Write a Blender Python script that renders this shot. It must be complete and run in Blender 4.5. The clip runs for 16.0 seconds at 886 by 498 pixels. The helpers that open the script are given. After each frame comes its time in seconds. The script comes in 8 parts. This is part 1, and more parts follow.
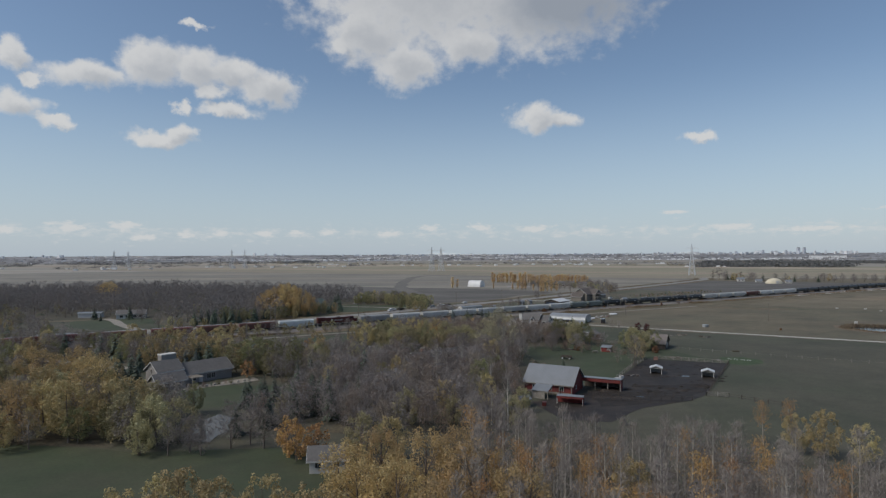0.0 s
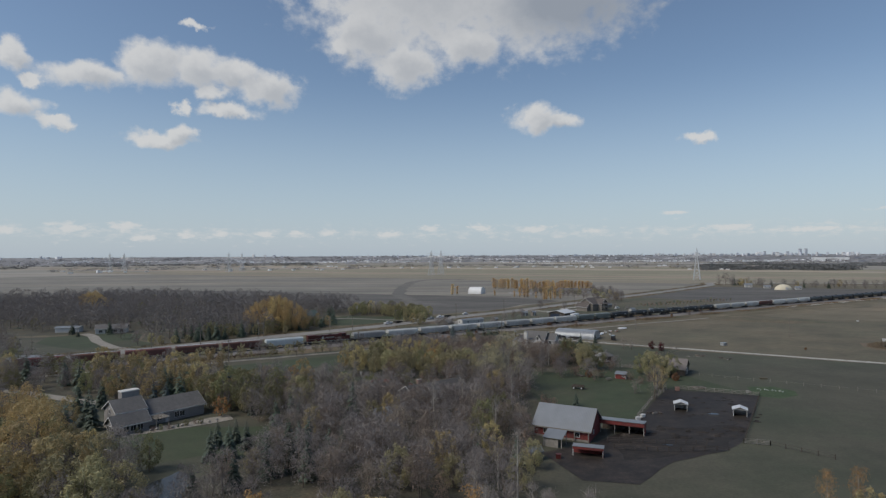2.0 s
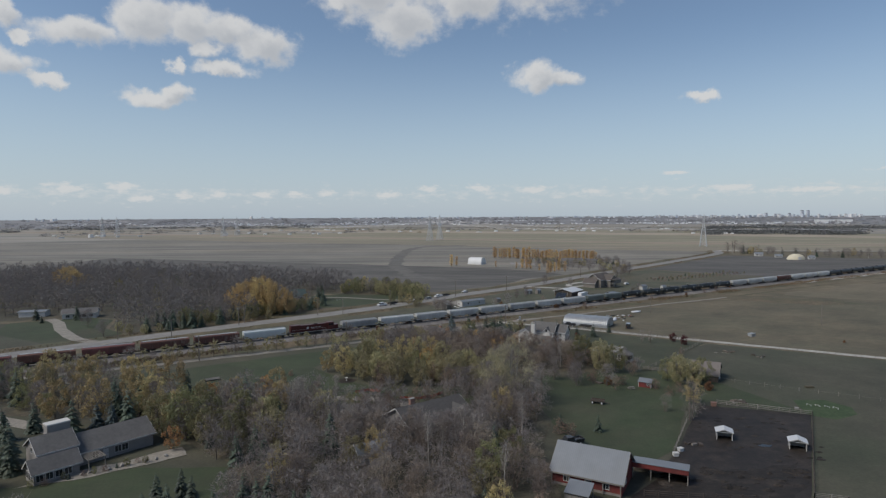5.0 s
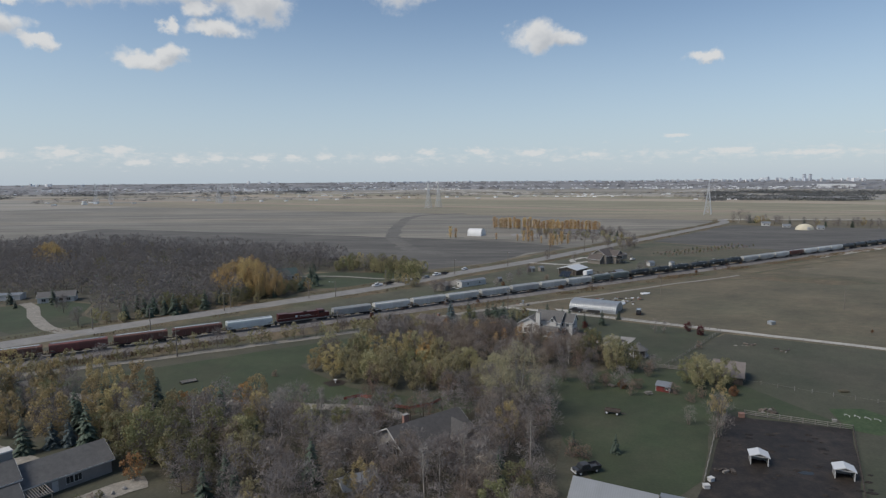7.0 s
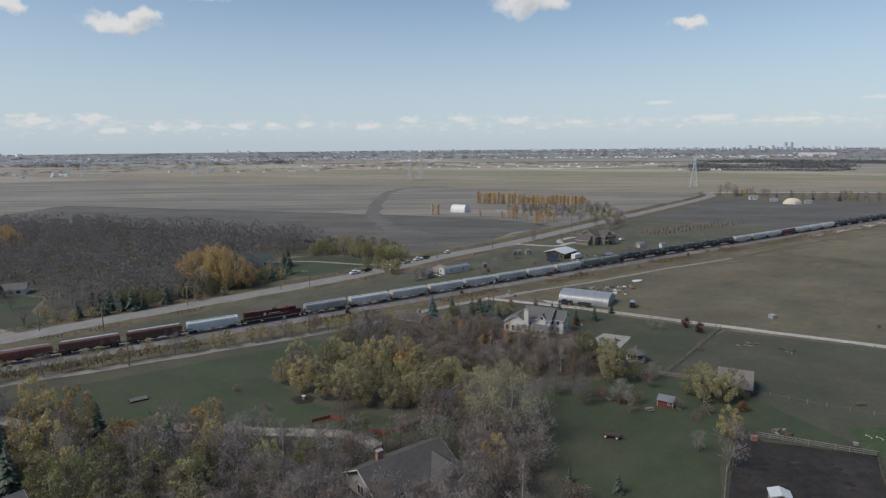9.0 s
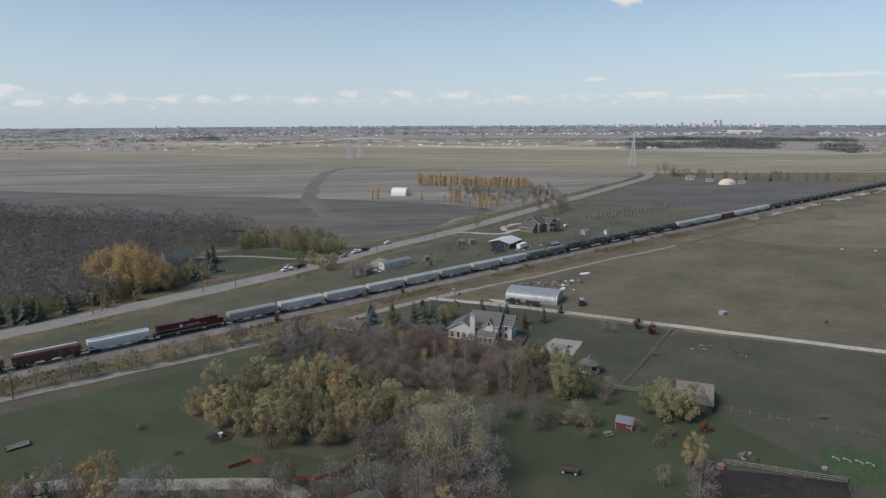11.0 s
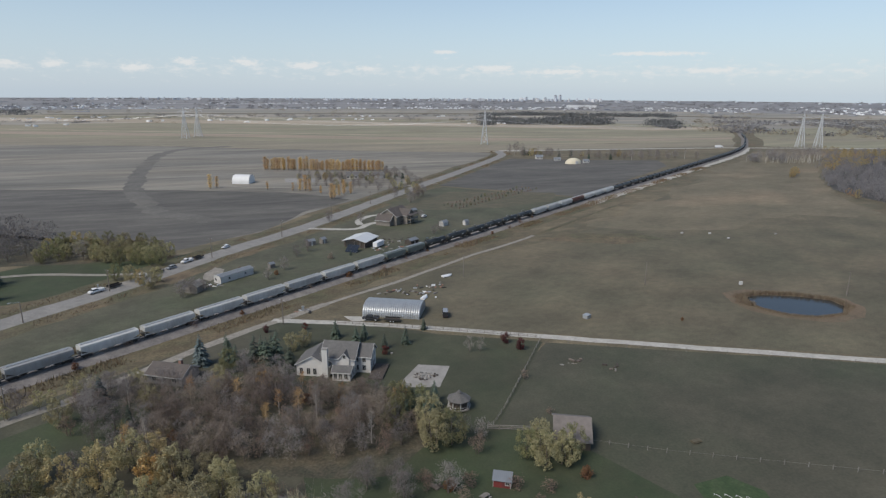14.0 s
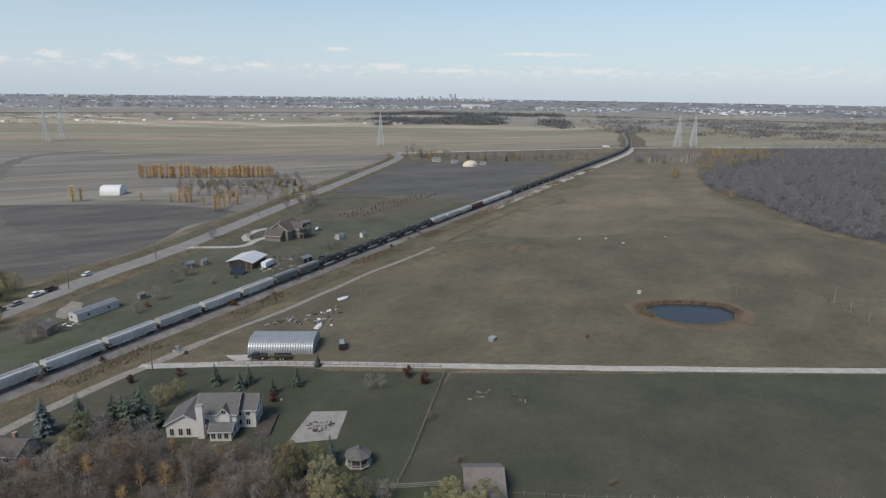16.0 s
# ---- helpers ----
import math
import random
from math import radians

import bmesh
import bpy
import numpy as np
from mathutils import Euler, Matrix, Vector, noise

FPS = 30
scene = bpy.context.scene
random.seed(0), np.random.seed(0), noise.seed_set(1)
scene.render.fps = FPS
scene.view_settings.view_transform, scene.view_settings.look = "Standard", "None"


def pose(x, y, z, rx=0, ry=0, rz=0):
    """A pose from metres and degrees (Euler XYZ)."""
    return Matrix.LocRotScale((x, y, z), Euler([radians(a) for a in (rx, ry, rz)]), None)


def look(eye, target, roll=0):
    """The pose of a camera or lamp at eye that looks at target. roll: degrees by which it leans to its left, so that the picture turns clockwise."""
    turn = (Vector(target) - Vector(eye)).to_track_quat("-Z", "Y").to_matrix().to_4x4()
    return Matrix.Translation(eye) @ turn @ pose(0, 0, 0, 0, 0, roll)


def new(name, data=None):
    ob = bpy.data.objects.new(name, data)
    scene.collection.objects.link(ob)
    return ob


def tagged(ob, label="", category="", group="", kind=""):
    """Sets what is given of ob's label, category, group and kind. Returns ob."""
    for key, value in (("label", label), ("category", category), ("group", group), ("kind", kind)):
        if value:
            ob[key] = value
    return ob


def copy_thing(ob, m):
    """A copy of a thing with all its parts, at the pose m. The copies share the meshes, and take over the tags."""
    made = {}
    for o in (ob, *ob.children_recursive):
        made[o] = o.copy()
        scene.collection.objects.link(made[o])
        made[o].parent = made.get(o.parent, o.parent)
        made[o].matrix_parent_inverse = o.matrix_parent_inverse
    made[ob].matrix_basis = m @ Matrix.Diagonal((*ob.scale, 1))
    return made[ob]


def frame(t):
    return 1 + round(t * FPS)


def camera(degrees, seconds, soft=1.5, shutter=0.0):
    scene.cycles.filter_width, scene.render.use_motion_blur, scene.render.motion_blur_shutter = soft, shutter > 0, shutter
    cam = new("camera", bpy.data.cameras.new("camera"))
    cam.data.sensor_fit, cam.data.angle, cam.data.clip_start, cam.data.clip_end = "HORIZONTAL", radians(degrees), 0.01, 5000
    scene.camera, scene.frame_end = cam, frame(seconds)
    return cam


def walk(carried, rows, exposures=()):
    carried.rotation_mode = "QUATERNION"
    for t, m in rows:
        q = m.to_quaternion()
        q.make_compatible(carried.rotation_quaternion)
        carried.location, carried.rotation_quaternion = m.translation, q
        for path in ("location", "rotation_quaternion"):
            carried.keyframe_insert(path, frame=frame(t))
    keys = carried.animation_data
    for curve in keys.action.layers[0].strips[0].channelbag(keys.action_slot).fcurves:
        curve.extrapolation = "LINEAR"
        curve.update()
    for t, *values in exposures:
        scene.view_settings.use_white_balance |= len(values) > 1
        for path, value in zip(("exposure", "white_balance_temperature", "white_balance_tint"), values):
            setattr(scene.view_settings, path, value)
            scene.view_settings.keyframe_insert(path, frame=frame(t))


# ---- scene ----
cam = camera(73.36, 16.0, 1.3)
PATH = [
    (0.0, look((0.00, 0.00, 36.34), (0.01, 100.00, 37.16), -0.28)),
    (0.5, look((0.10, 4.88, 37.77), (0.07, 104.88, 38.68), -0.25)),
    (1.0, look((0.21, 9.77, 39.19), (0.14, 109.77, 40.14), -0.27)),
    (1.5, look((0.33, 14.67, 40.61), (0.34, 114.67, 41.52), -0.31)),
    (2.0, look((0.49, 19.58, 42.02), (0.50, 119.58, 42.92), -0.28)),
    (2.5, look((0.65, 24.50, 43.43), (0.71, 124.50, 44.13), -0.24)),
    (3.0, look((0.80, 29.42, 44.81), (0.89, 129.42, 44.82), -0.23)),
    (3.5, look((0.93, 34.33, 46.18), (1.00, 134.32, 44.83), -0.25)),
    (4.0, look((1.02, 39.22, 47.55), (1.12, 139.18, 44.77), -0.28)),
    (6.5, look((1.25, 62.73, 55.00), (1.40, 162.20, 44.72), -0.37)),
    (7.0, look((1.49, 67.42, 56.50), (1.73, 166.72, 44.73), -0.41)),
    (7.5, look((1.75, 72.13, 58.00), (2.26, 171.25, 44.79), -0.47)),
    (8.0, look((2.03, 76.85, 59.48), (3.09, 175.76, 44.84), -0.51)),
    (8.5, look((2.34, 81.56, 60.94), (4.13, 180.27, 45.06), -0.52)),
    (11.0, look((4.71, 104.60, 67.09), (17.20, 201.57, 46.08), -0.25)),
    (11.5, look((5.62, 109.05, 68.30), (21.58, 205.29, 46.34), -0.12)),
    (12.0, look((6.63, 113.44, 69.51), (26.35, 208.80, 46.74), 0.00)),
    (12.5, look((7.78, 117.75, 70.70), (31.38, 212.07, 47.30), 0.12)),
    (13.0, look((9.12, 121.93, 71.90), (36.62, 215.03, 47.87), 0.24)),
    (13.5, look((10.64, 125.97, 73.07), (41.94, 217.68, 48.38), 0.32)),
    (14.0, look((12.33, 129.88, 74.22), (47.44, 220.03, 48.90), 0.37)),
    (14.5, look((14.17, 133.65, 75.32), (52.93, 222.15, 49.51), 0.43)),
    (15.0, look((16.15, 137.29, 76.35), (58.68, 224.05, 50.60), 0.51)),
    (15.5, look((18.23, 140.83, 77.33), (64.50, 225.70, 51.73), 0.64)),
    (16.0, look((20.36, 144.32, 78.29), (70.33, 227.12, 52.83), 0.83)),
]
walk(cam, PATH, [(0.0, -0.04), (4.0, -0.04), (6.5, 0.07), (8.5, 0.13), (11.0, 0.21), (16.0, 0.28)])

# ---- world, sun, exposure ----
SUN_AZ = radians(-112)      # clockwise from +y
SUN_EL = radians(48)
scene.view_settings.exposure = 0.0

world = bpy.data.worlds.new("sky")
scene.world = world
world.use_nodes = True
WN, WL = world.node_tree.nodes, world.node_tree.links
WN.clear()


def wmath(op, a, b=None, c=None):
    n = WN.new("ShaderNodeMath")
    n.operation = op
    for i, v in enumerate((a, b, c)):
        if v is None:
            continue
        if isinstance(v, (int, float)):
            n.inputs[i].default_value = v
        else:
            WL.new(v, n.inputs[i])
    return n.outputs[0]


w_sky = WN.new("ShaderNodeTexSky")
w_sky.sky_type = "NISHITA"
w_sky.sun_disc = False
w_sky.sun_elevation = SUN_EL
w_sky.sun_rotation = SUN_AZ
w_sky.air_density, w_sky.dust_density, w_sky.ozone_density = 1.0, 0.6, 1.5
w_tc = WN.new("ShaderNodeTexCoord")
w_sep = WN.new("ShaderNodeSeparateXYZ")
WL.new(w_tc.outputs["Generated"], w_sep.inputs[0])
w_az = wmath("ARCTAN2", w_sep.outputs[0], w_sep.outputs[1])
w_el = wmath("ARCSINE", w_sep.outputs[2])

# fair-weather clouds: azimuth, elevation, half width, half height (radians)
BIG_CLOUDS = [
    (-0.02, 0.434, 0.22, 0.117), (-0.125, 0.353, 0.07, 0.052), (-0.064, 0.31, 0.059, 0.04), (0.163, 0.415, 0.179, 0.093),
    (0.045, 0.336, 0.059, 0.034), (-0.164, 0.331, 0.022, 0.012), (-0.63, 0.271, 0.021, 0.023), (-0.544, 0.257, 0.057, 0.02),
    (-0.457, 0.286, 0.043, 0.033), (-0.393, 0.282, 0.058, 0.028), (-0.344, 0.279, 0.051, 0.021), (-0.284, 0.264, 0.051, 0.028),
    (-0.415, 0.223, 0.014, 0.011), (-0.347, 0.226, 0.045, 0.011), (-0.37, 0.249, 0.03, 0.012), (-0.606, 0.242, 0.021, 0.009),
    (-0.622, 0.205, 0.043, 0.019), (-0.568, 0.189, 0.023, 0.009), (-0.445, 0.176, 0.048, 0.012), (-0.418, 0.186, 0.024, 0.015),
    (0.158, 0.224, 0.045, 0.024), (0.19, 0.215, 0.037, 0.013), (0.402, 0.177, 0.027, 0.008), (-0.398, 0.345, 0.018, 0.006),
]
LOW_CLOUDS = [
    (-0.565, 0.040, 0.022, 0.0085), (-0.490, 0.043, 0.019, 0.0080), (-0.402, 0.032, 0.016, 0.006),
    (-0.462, 0.027, 0.020, 0.005), (-0.291, 0.034, 0.018, 0.006), (-0.190, 0.037, 0.016, 0.005),
    (-0.089, 0.034, 0.020, 0.006), (-0.022, 0.043, 0.016, 0.006), (0.063, 0.045, 0.019, 0.006),
    (0.152, 0.041, 0.030, 0.006), (0.250, 0.038, 0.018, 0.004), (0.370, 0.064, 0.020, 0.003),
    (-0.635, 0.037, 0.018, 0.006), (-0.355, 0.034, 0.014, 0.006), (-0.240, 0.036, 0.012, 0.005),
    (0.448, 0.039, 0.035, 0.005), (0.560, 0.034, 0.050, 0.004), (0.700, 0.060, 0.07, 0.003),
    (0.78, 0.035, 0.05, 0.004),
]


def wnoise(u, v, scale, detail=5.0, rough=0.58):
    put = WN.new("ShaderNodeCombineXYZ")
    WL.new(u, put.inputs[0])
    WL.new(v, put.inputs[1])
    nz = WN.new("ShaderNodeTexNoise")
    nz.inputs["Scale"].default_value, nz.inputs["Detail"].default_value, nz.inputs["Roughness"].default_value = scale, detail, rough
    WL.new(put.outputs[0], nz.inputs["Vector"])
    return nz


def wrange(value, lo, hi, to_lo=0.0, to_hi=1.0):
    r = WN.new("ShaderNodeMapRange")
    r.interpolation_type = "SMOOTHSTEP"
    for key, v in (("From Min", lo), ("From Max", hi), ("To Min", to_lo), ("To Max", to_hi)):
        r.inputs[key].default_value = v
    WL.new(value, r.inputs["Value"])
    return r.outputs[0]


def blobs(az, el, clouds, blend):
    """How deep inside the cloud shapes a direction lies: 1 in a middle, 0 on an outline."""
    best = None
    for a, e, ra, re in clouds:
        dx = wmath("MULTIPLY", wmath("SUBTRACT", az, a), 1 / ra)
        dy = wmath("MULTIPLY", wmath("SUBTRACT", el, e), 1 / re)
        d = wmath("SUBTRACT", 1.0, wmath("SQRT", wmath("ADD", wmath("MULTIPLY", dx, dx), wmath("MULTIPLY", dy, dy))))
        best = d if best is None else wmath("SMOOTH_MAX", best, d, blend)
    return best


# outlines pushed about by billows of two sizes
w_push = WN.new("ShaderNodeSeparateColor")
WL.new(wnoise(w_az, w_el, 18.0, 6.0, 0.6).outputs["Color"], w_push.inputs[0])
w_paz = wmath("ADD", w_az, wmath("MULTIPLY", wmath("SUBTRACT", w_push.outputs[0], 0.5), 0.085))
w_pel = wmath("ADD", w_el, wmath("MULTIPLY", wmath("SUBTRACT", w_push.outputs[1], 0.5), 0.05))
w_deep = blobs(w_paz, w_pel, BIG_CLOUDS, 0.3)
w_fine = wmath("SUBTRACT", wnoise(w_az, wmath("MULTIPLY", w_el, 1.3), 34.0, 6.0).outputs["Fac"], 0.5)
w_body = wmath("ADD", wmath("MULTIPLY", w_deep, 1.35), wmath("MULTIPLY", w_fine, 1.5))
w_mask = wrange(w_body, -0.36, 0.62)
# the same shapes a little nearer the sun: thick there means shaded here
w_thick = blobs(wmath("SUBTRACT", w_paz, 0.010), wmath("ADD", w_pel, 0.012), BIG_CLOUDS, 0.3)
w_under = blobs(w_az, w_el, [(0.27, 0.385, 0.235, 0.085)], 0.1)
w_shade = wmath("ADD", wmath("MULTIPLY", wrange(wmath("ADD", w_thick, wmath("MULTIPLY", w_fine, 0.6)), -0.1, 1.0), 0.55), wmath("MULTIPLY", wrange(w_under, -0.05, 0.85), 0.7))
# a thin broken band of small clouds low over the horizon
w_lowdeep = blobs(w_az, w_el, LOW_CLOUDS, 0.2)
w_lownoise = wmath("SUBTRACT", wnoise(w_az, wmath("MULTIPLY", w_el, 2.2), 62.0, 5.0, 0.62).outputs["Fac"], 0.5)
w_low = wrange(wmath("ADD", w_lowdeep, wmath("MULTIPLY", w_lownoise, 3.4)), -0.35, 0.7)
w_beltnoise = wmath("SUBTRACT", wnoise(w_az, wmath("MULTIPLY", w_el, 2.6), 44.0, 5.0, 0.62).outputs["Fac"], 0.53)
w_belt = wmath("ADD", wmath("SUBTRACT", 0.34, wmath("MULTIPLY", wmath("ABSOLUTE", wmath("SUBTRACT", w_el, 0.034)), 34.0)), wmath("MULTIPLY", w_beltnoise, 3.6))
w_low = wmath("MAXIMUM", w_low, wmath("MULTIPLY", wrange(w_belt, -0.15, 0.9), 0.7))
w_tone = WN.new("ShaderNodeMix")
w_tone.data_type = "RGBA"
w_tone.clamp_factor = True
w_tone.inputs["A"].default_value = (6.5, 6.5, 6.45, 1)
w_tone.inputs["B"].default_value = (3.0, 3.3, 3.75, 1)
WL.new(w_shade, w_tone.inputs["Factor"])
# pale haze low in the sky
w_air = WN.new("ShaderNodeMix")
w_air.data_type = "RGBA"
w_air.inputs["B"].default_value = (4.25, 5.2, 6.3, 1)
WL.new(wrange(w_el, -0.02, 0.30, 0.75, 0.0), w_air.inputs["Factor"])
WL.new(w_sky.outputs[0], w_air.inputs["A"])
w_mix = WN.new("ShaderNodeMix")
w_mix.data_type = "RGBA"
# low clouds are veiled by the haze
w_cover = wmath("MAXIMUM", wmath("MULTIPLY", w_mask, 0.9), wmath("MULTIPLY", w_low, 0.74))
WL.new(w_cover, w_mix.inputs["Factor"])
WL.new(w_air.outputs["Result"], w_mix.inputs["A"])
WL.new(w_tone.outputs["Result"], w_mix.inputs["B"])
w_bg = WN.new("ShaderNodeBackground")
w_bg.inputs["Strength"].default_value = 0.1
WL.new(w_mix.outputs["Result"], w_bg.inputs["Color"])
w_out = WN.new("ShaderNodeOutputWorld")
WL.new(w_bg.outputs[0], w_out.inputs["Surface"])

sun_data = bpy.data.lights.new("sun", "SUN")
sun_data.energy, sun_data.angle, sun_data.color = 2.5, radians(25), (1.0, 0.93, 0.82)
sun_lamp = new("sun", sun_data)
sun_lamp.matrix_world = look((0, 0, 0), (-math.sin(SUN_AZ) * math.cos(SUN_EL), -math.cos(SUN_AZ) * math.cos(SUN_EL), -math.sin(SUN_EL)))

# ---- materials ----


def surface(name, c1, c2, scale, rough=0.85, metal=0.0, bump=0.0, c3=None, scale3=1.0, spread3=(0.5, 0.75), rand=0.0, island=0.0, local=False, stretch=(1, 1, 1), spread=(0.35, 0.65), turn=0.0, bands=None, leafy=False, grain=None):
    """A procedural surface: two tones by noise, a third in patches, optional variation by object or by island."""
    m = bpy.data.materials.new(name)
    m.use_nodes = True
    n, l = m.node_tree.nodes, m.node_tree.links
    b = n["Principled BSDF"]
    b.inputs["Roughness"].default_value = rough
    b.inputs["Metallic"].default_value = metal
    if local:
        tc = n.new("ShaderNodeTexCoord")
        src = tc.outputs["Object"]
    else:
        tc = n.new("ShaderNodeNewGeometry")
        src = tc.outputs["Position"]
    mp = n.new("ShaderNodeMapping")
    mp.inputs["Scale"].default_value = stretch
    mp.inputs["Rotation"].default_value = (0, 0, turn)
    l.new(src, mp.inputs[0])

    def noise_fac(sc, lo, hi, detail=6.0):
        t = n.new("ShaderNodeTexNoise")
        t.inputs["Scale"].default_value = sc
        t.inputs["Detail"].default_value = detail
        t.inputs["Roughness"].default_value = 0.62
        l.new(mp.outputs[0], t.inputs["Vector"])
        r = n.new("ShaderNodeMapRange")
        r.inputs["From Min"].default_value, r.inputs["From Max"].default_value = lo, hi
        l.new(t.outputs["Fac"], r.inputs["Value"])
        return t.outputs["Fac"], r.outputs[0]

    def mix(fac, a, bb, kind="MIX"):
        x = n.new("ShaderNodeMix")
        x.data_type, x.blend_type = "RGBA", kind
        for key, v in (("Factor", fac), ("A", a), ("B", bb)):
            if isinstance(v, tuple):
                x.inputs[key].default_value = (*v, 1)
            elif isinstance(v, float):
                x.inputs[key].default_value = v
            else:
                l.new(v, x.inputs[key])
        return x.outputs["Result"]

    raw, f1 = noise_fac(scale, *spread)
    col = mix(f1, c1, c2)
    if c3:
        _, f3 = noise_fac(scale3, *spread3)
        col = mix(f3, col, c3)
    for gs, amount in grain or ():
        _, gf = noise_fac(gs, 0.3, 0.7, 3.0)
        g = n.new("ShaderNodeMapRange")
        g.inputs["To Min"].default_value, g.inputs["To Max"].default_value = 1 - amount, 1 + amount
        l.new(gf, g.inputs["Value"])
        col = mix(1.0, col, g.outputs[0], "MULTIPLY")
    if bands:
        wv = n.new("ShaderNodeTexWave")
        wv.inputs["Scale"].default_value = bands[0]
        wv.inputs["Distortion"].default_value = bands[1]
        wv.inputs["Detail"].default_value = 3.0
        wv.inputs["Detail Scale"].default_value = bands[3] if len(bands) > 3 else 1.0
        l.new(mp.outputs[0], wv.inputs["Vector"])
        g = n.new("ShaderNodeMapRange")
        g.inputs["To Min"].default_value, g.inputs["To Max"].default_value = 1 - bands[2], 1 + bands[2]
        l.new(wv.outputs["Fac"], g.inputs["Value"])
        col = mix(1.0, col, g.outputs[0], "MULTIPLY")
    for amount, node, out in ((rand, "ShaderNodeObjectInfo", "Random"), (island, "ShaderNodeNewGeometry", "Random Per Island")):
        if amount:
            o = n.new(node)
            h = n.new("ShaderNodeHueSaturation")
            g = n.new("ShaderNodeMapRange")
            g.inputs["To Min"].default_value, g.inputs["To Max"].default_value = 1 - amount, 1 + amount
            l.new(o.outputs[out], g.inputs["Value"])
            l.new(g.outputs[0], h.inputs["Value"])
            g2 = n.new("ShaderNodeMapRange")
            g2.inputs["To Min"].default_value, g2.inputs["To Max"].default_value = 0.5 - amount * 0.05, 0.5 + amount * 0.05
            l.new(o.outputs[out], g2.inputs["Value"])
            l.new(g2.outputs[0], h.inputs["Hue"])
            l.new(col, h.inputs["Color"])
            col = h.outputs[0]
    l.new(col, b.inputs["Base Color"])
    if leafy:
        tr = n.new("ShaderNodeBsdfTranslucent")
        l.new(col, tr.inputs[0])
        ms = n.new("ShaderNodeMixShader")
        ms.inputs[0].default_value = 0.32
        l.new(b.outputs[0], ms.inputs[1])
        l.new(tr.outputs[0], ms.inputs[2])
        l.new(ms.outputs[0], n["Material Output"].inputs["Surface"])
    if bump:
        bp = n.new("ShaderNodeBump")
        bp.inputs["Strength"].default_value = bump
        l.new(raw, bp.inputs["Height"])
        l.new(bp.outputs[0], b.inputs["Normal"])
    return m


M = {}
M["prairie"] = surface("prairie grass", (0.137, 0.11, 0.0676), (0.0975, 0.0871, 0.0546), 0.035, c3=(0.195, 0.156, 0.0975), scale3=0.010, spread3=(0.48, 0.8), bump=0.3, stretch=(1, 1.6, 1), grain=((0.9, 0.3), (0.11, 0.22), (0.03, 0.2)))
M["pasture"] = surface("grazed pasture", (0.063, 0.0615, 0.041), (0.073, 0.067, 0.046), 0.05, c3=(0.049, 0.057, 0.033), scale3=0.018, spread3=(0.45, 0.7), bump=0.25, grain=((1.6, 0.16), (0.35, 0.10), (0.05, 0.16)))
M["lawn_dull"] = surface("dull house lawn", (0.045, 0.052, 0.028), (0.054, 0.056, 0.033), 0.10, c3=(0.064, 0.060, 0.038), scale3=0.028, spread3=(0.5, 0.74), bump=0.25, grain=((1.8, 0.14), (0.3, 0.10), (0.045, 0.2)))
M["nursery"] = surface("weedy nursery ground", (0.105, 0.090, 0.058), (0.080, 0.077, 0.048), 0.12, c3=(0.135, 0.112, 0.078), scale3=0.04, spread3=(0.5, 0.7), bump=0.3, stretch=(0.5, 2, 1), turn=-0.55, grain=((1.2, 0.25), (0.25, 0.25)))
M["pond_bank"] = surface("russet pond margin", (0.150, 0.108, 0.070), (0.118, 0.093, 0.060), 0.15, c3=(0.175, 0.122, 0.080), scale3=0.05, bump=0.4, grain=((1.4, 0.25), (0.3, 0.2)))
M["yard"] = surface("rough yard grass", (0.078, 0.077, 0.050), (0.092, 0.085, 0.056), 0.05, c3=(0.062, 0.070, 0.040), scale3=0.022, spread3=(0.42, 0.66), bump=0.25, grain=((1.6, 0.16), (0.35, 0.14), (0.06, 0.22)))
M["lawn"] = surface("autumn lawn", (0.0362, 0.0513, 0.0221), (0.0459, 0.0551, 0.0275), 0.10, c3=(0.0589, 0.0567, 0.0335), scale3=0.028, spread3=(0.5, 0.74), bump=0.25, grain=((1.8, 0.14), (0.3, 0.10), (0.045, 0.2)))
M["lush"] = surface("irrigated turf", (0.036, 0.0646, 0.0216), (0.048, 0.068, 0.0288), 0.3, bump=0.2, grain=((1.5, 0.25), (0.3, 0.2)))
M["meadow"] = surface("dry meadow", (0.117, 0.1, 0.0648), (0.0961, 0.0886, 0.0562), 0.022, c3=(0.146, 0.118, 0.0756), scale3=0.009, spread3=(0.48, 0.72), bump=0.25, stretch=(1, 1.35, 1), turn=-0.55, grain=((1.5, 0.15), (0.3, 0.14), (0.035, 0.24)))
# Lighter copy of the meadow tones; the lift stands in for distance haze.
M["meadow_far"] = surface("dry meadow paled for haze", (0.157, 0.131, 0.0864), (0.13, 0.113, 0.0734), 0.018, c3=(0.221, 0.171, 0.111), scale3=0.007, spread3=(0.5, 0.68), bump=0.25, stretch=(1, 1.5, 1), turn=-0.55, grain=((1.0, 0.15), (0.2, 0.14), (0.03, 0.2)))
M["verge"] = surface("rough verge", (0.122, 0.0965, 0.0592), (0.0714, 0.0728, 0.0388), 0.05, c3=(0.174, 0.118, 0.0734), scale3=0.02, bump=0.4, grain=((1.3, 0.35), (0.2, 0.3)))
M["tilled"] = surface("tilled field", (0.196, 0.182, 0.156), (0.144, 0.136, 0.117), 0.01, c3=(0.245, 0.219, 0.174), scale3=0.004, spread3=(0.46, 0.7), bump=0.2, stretch=(0.35, 2.6, 1), turn=0.42, bands=(0.0835, 0.85, 0.05), grain=((0.35, 0.12), (0.05, 0.2), (0.012, 0.26)))
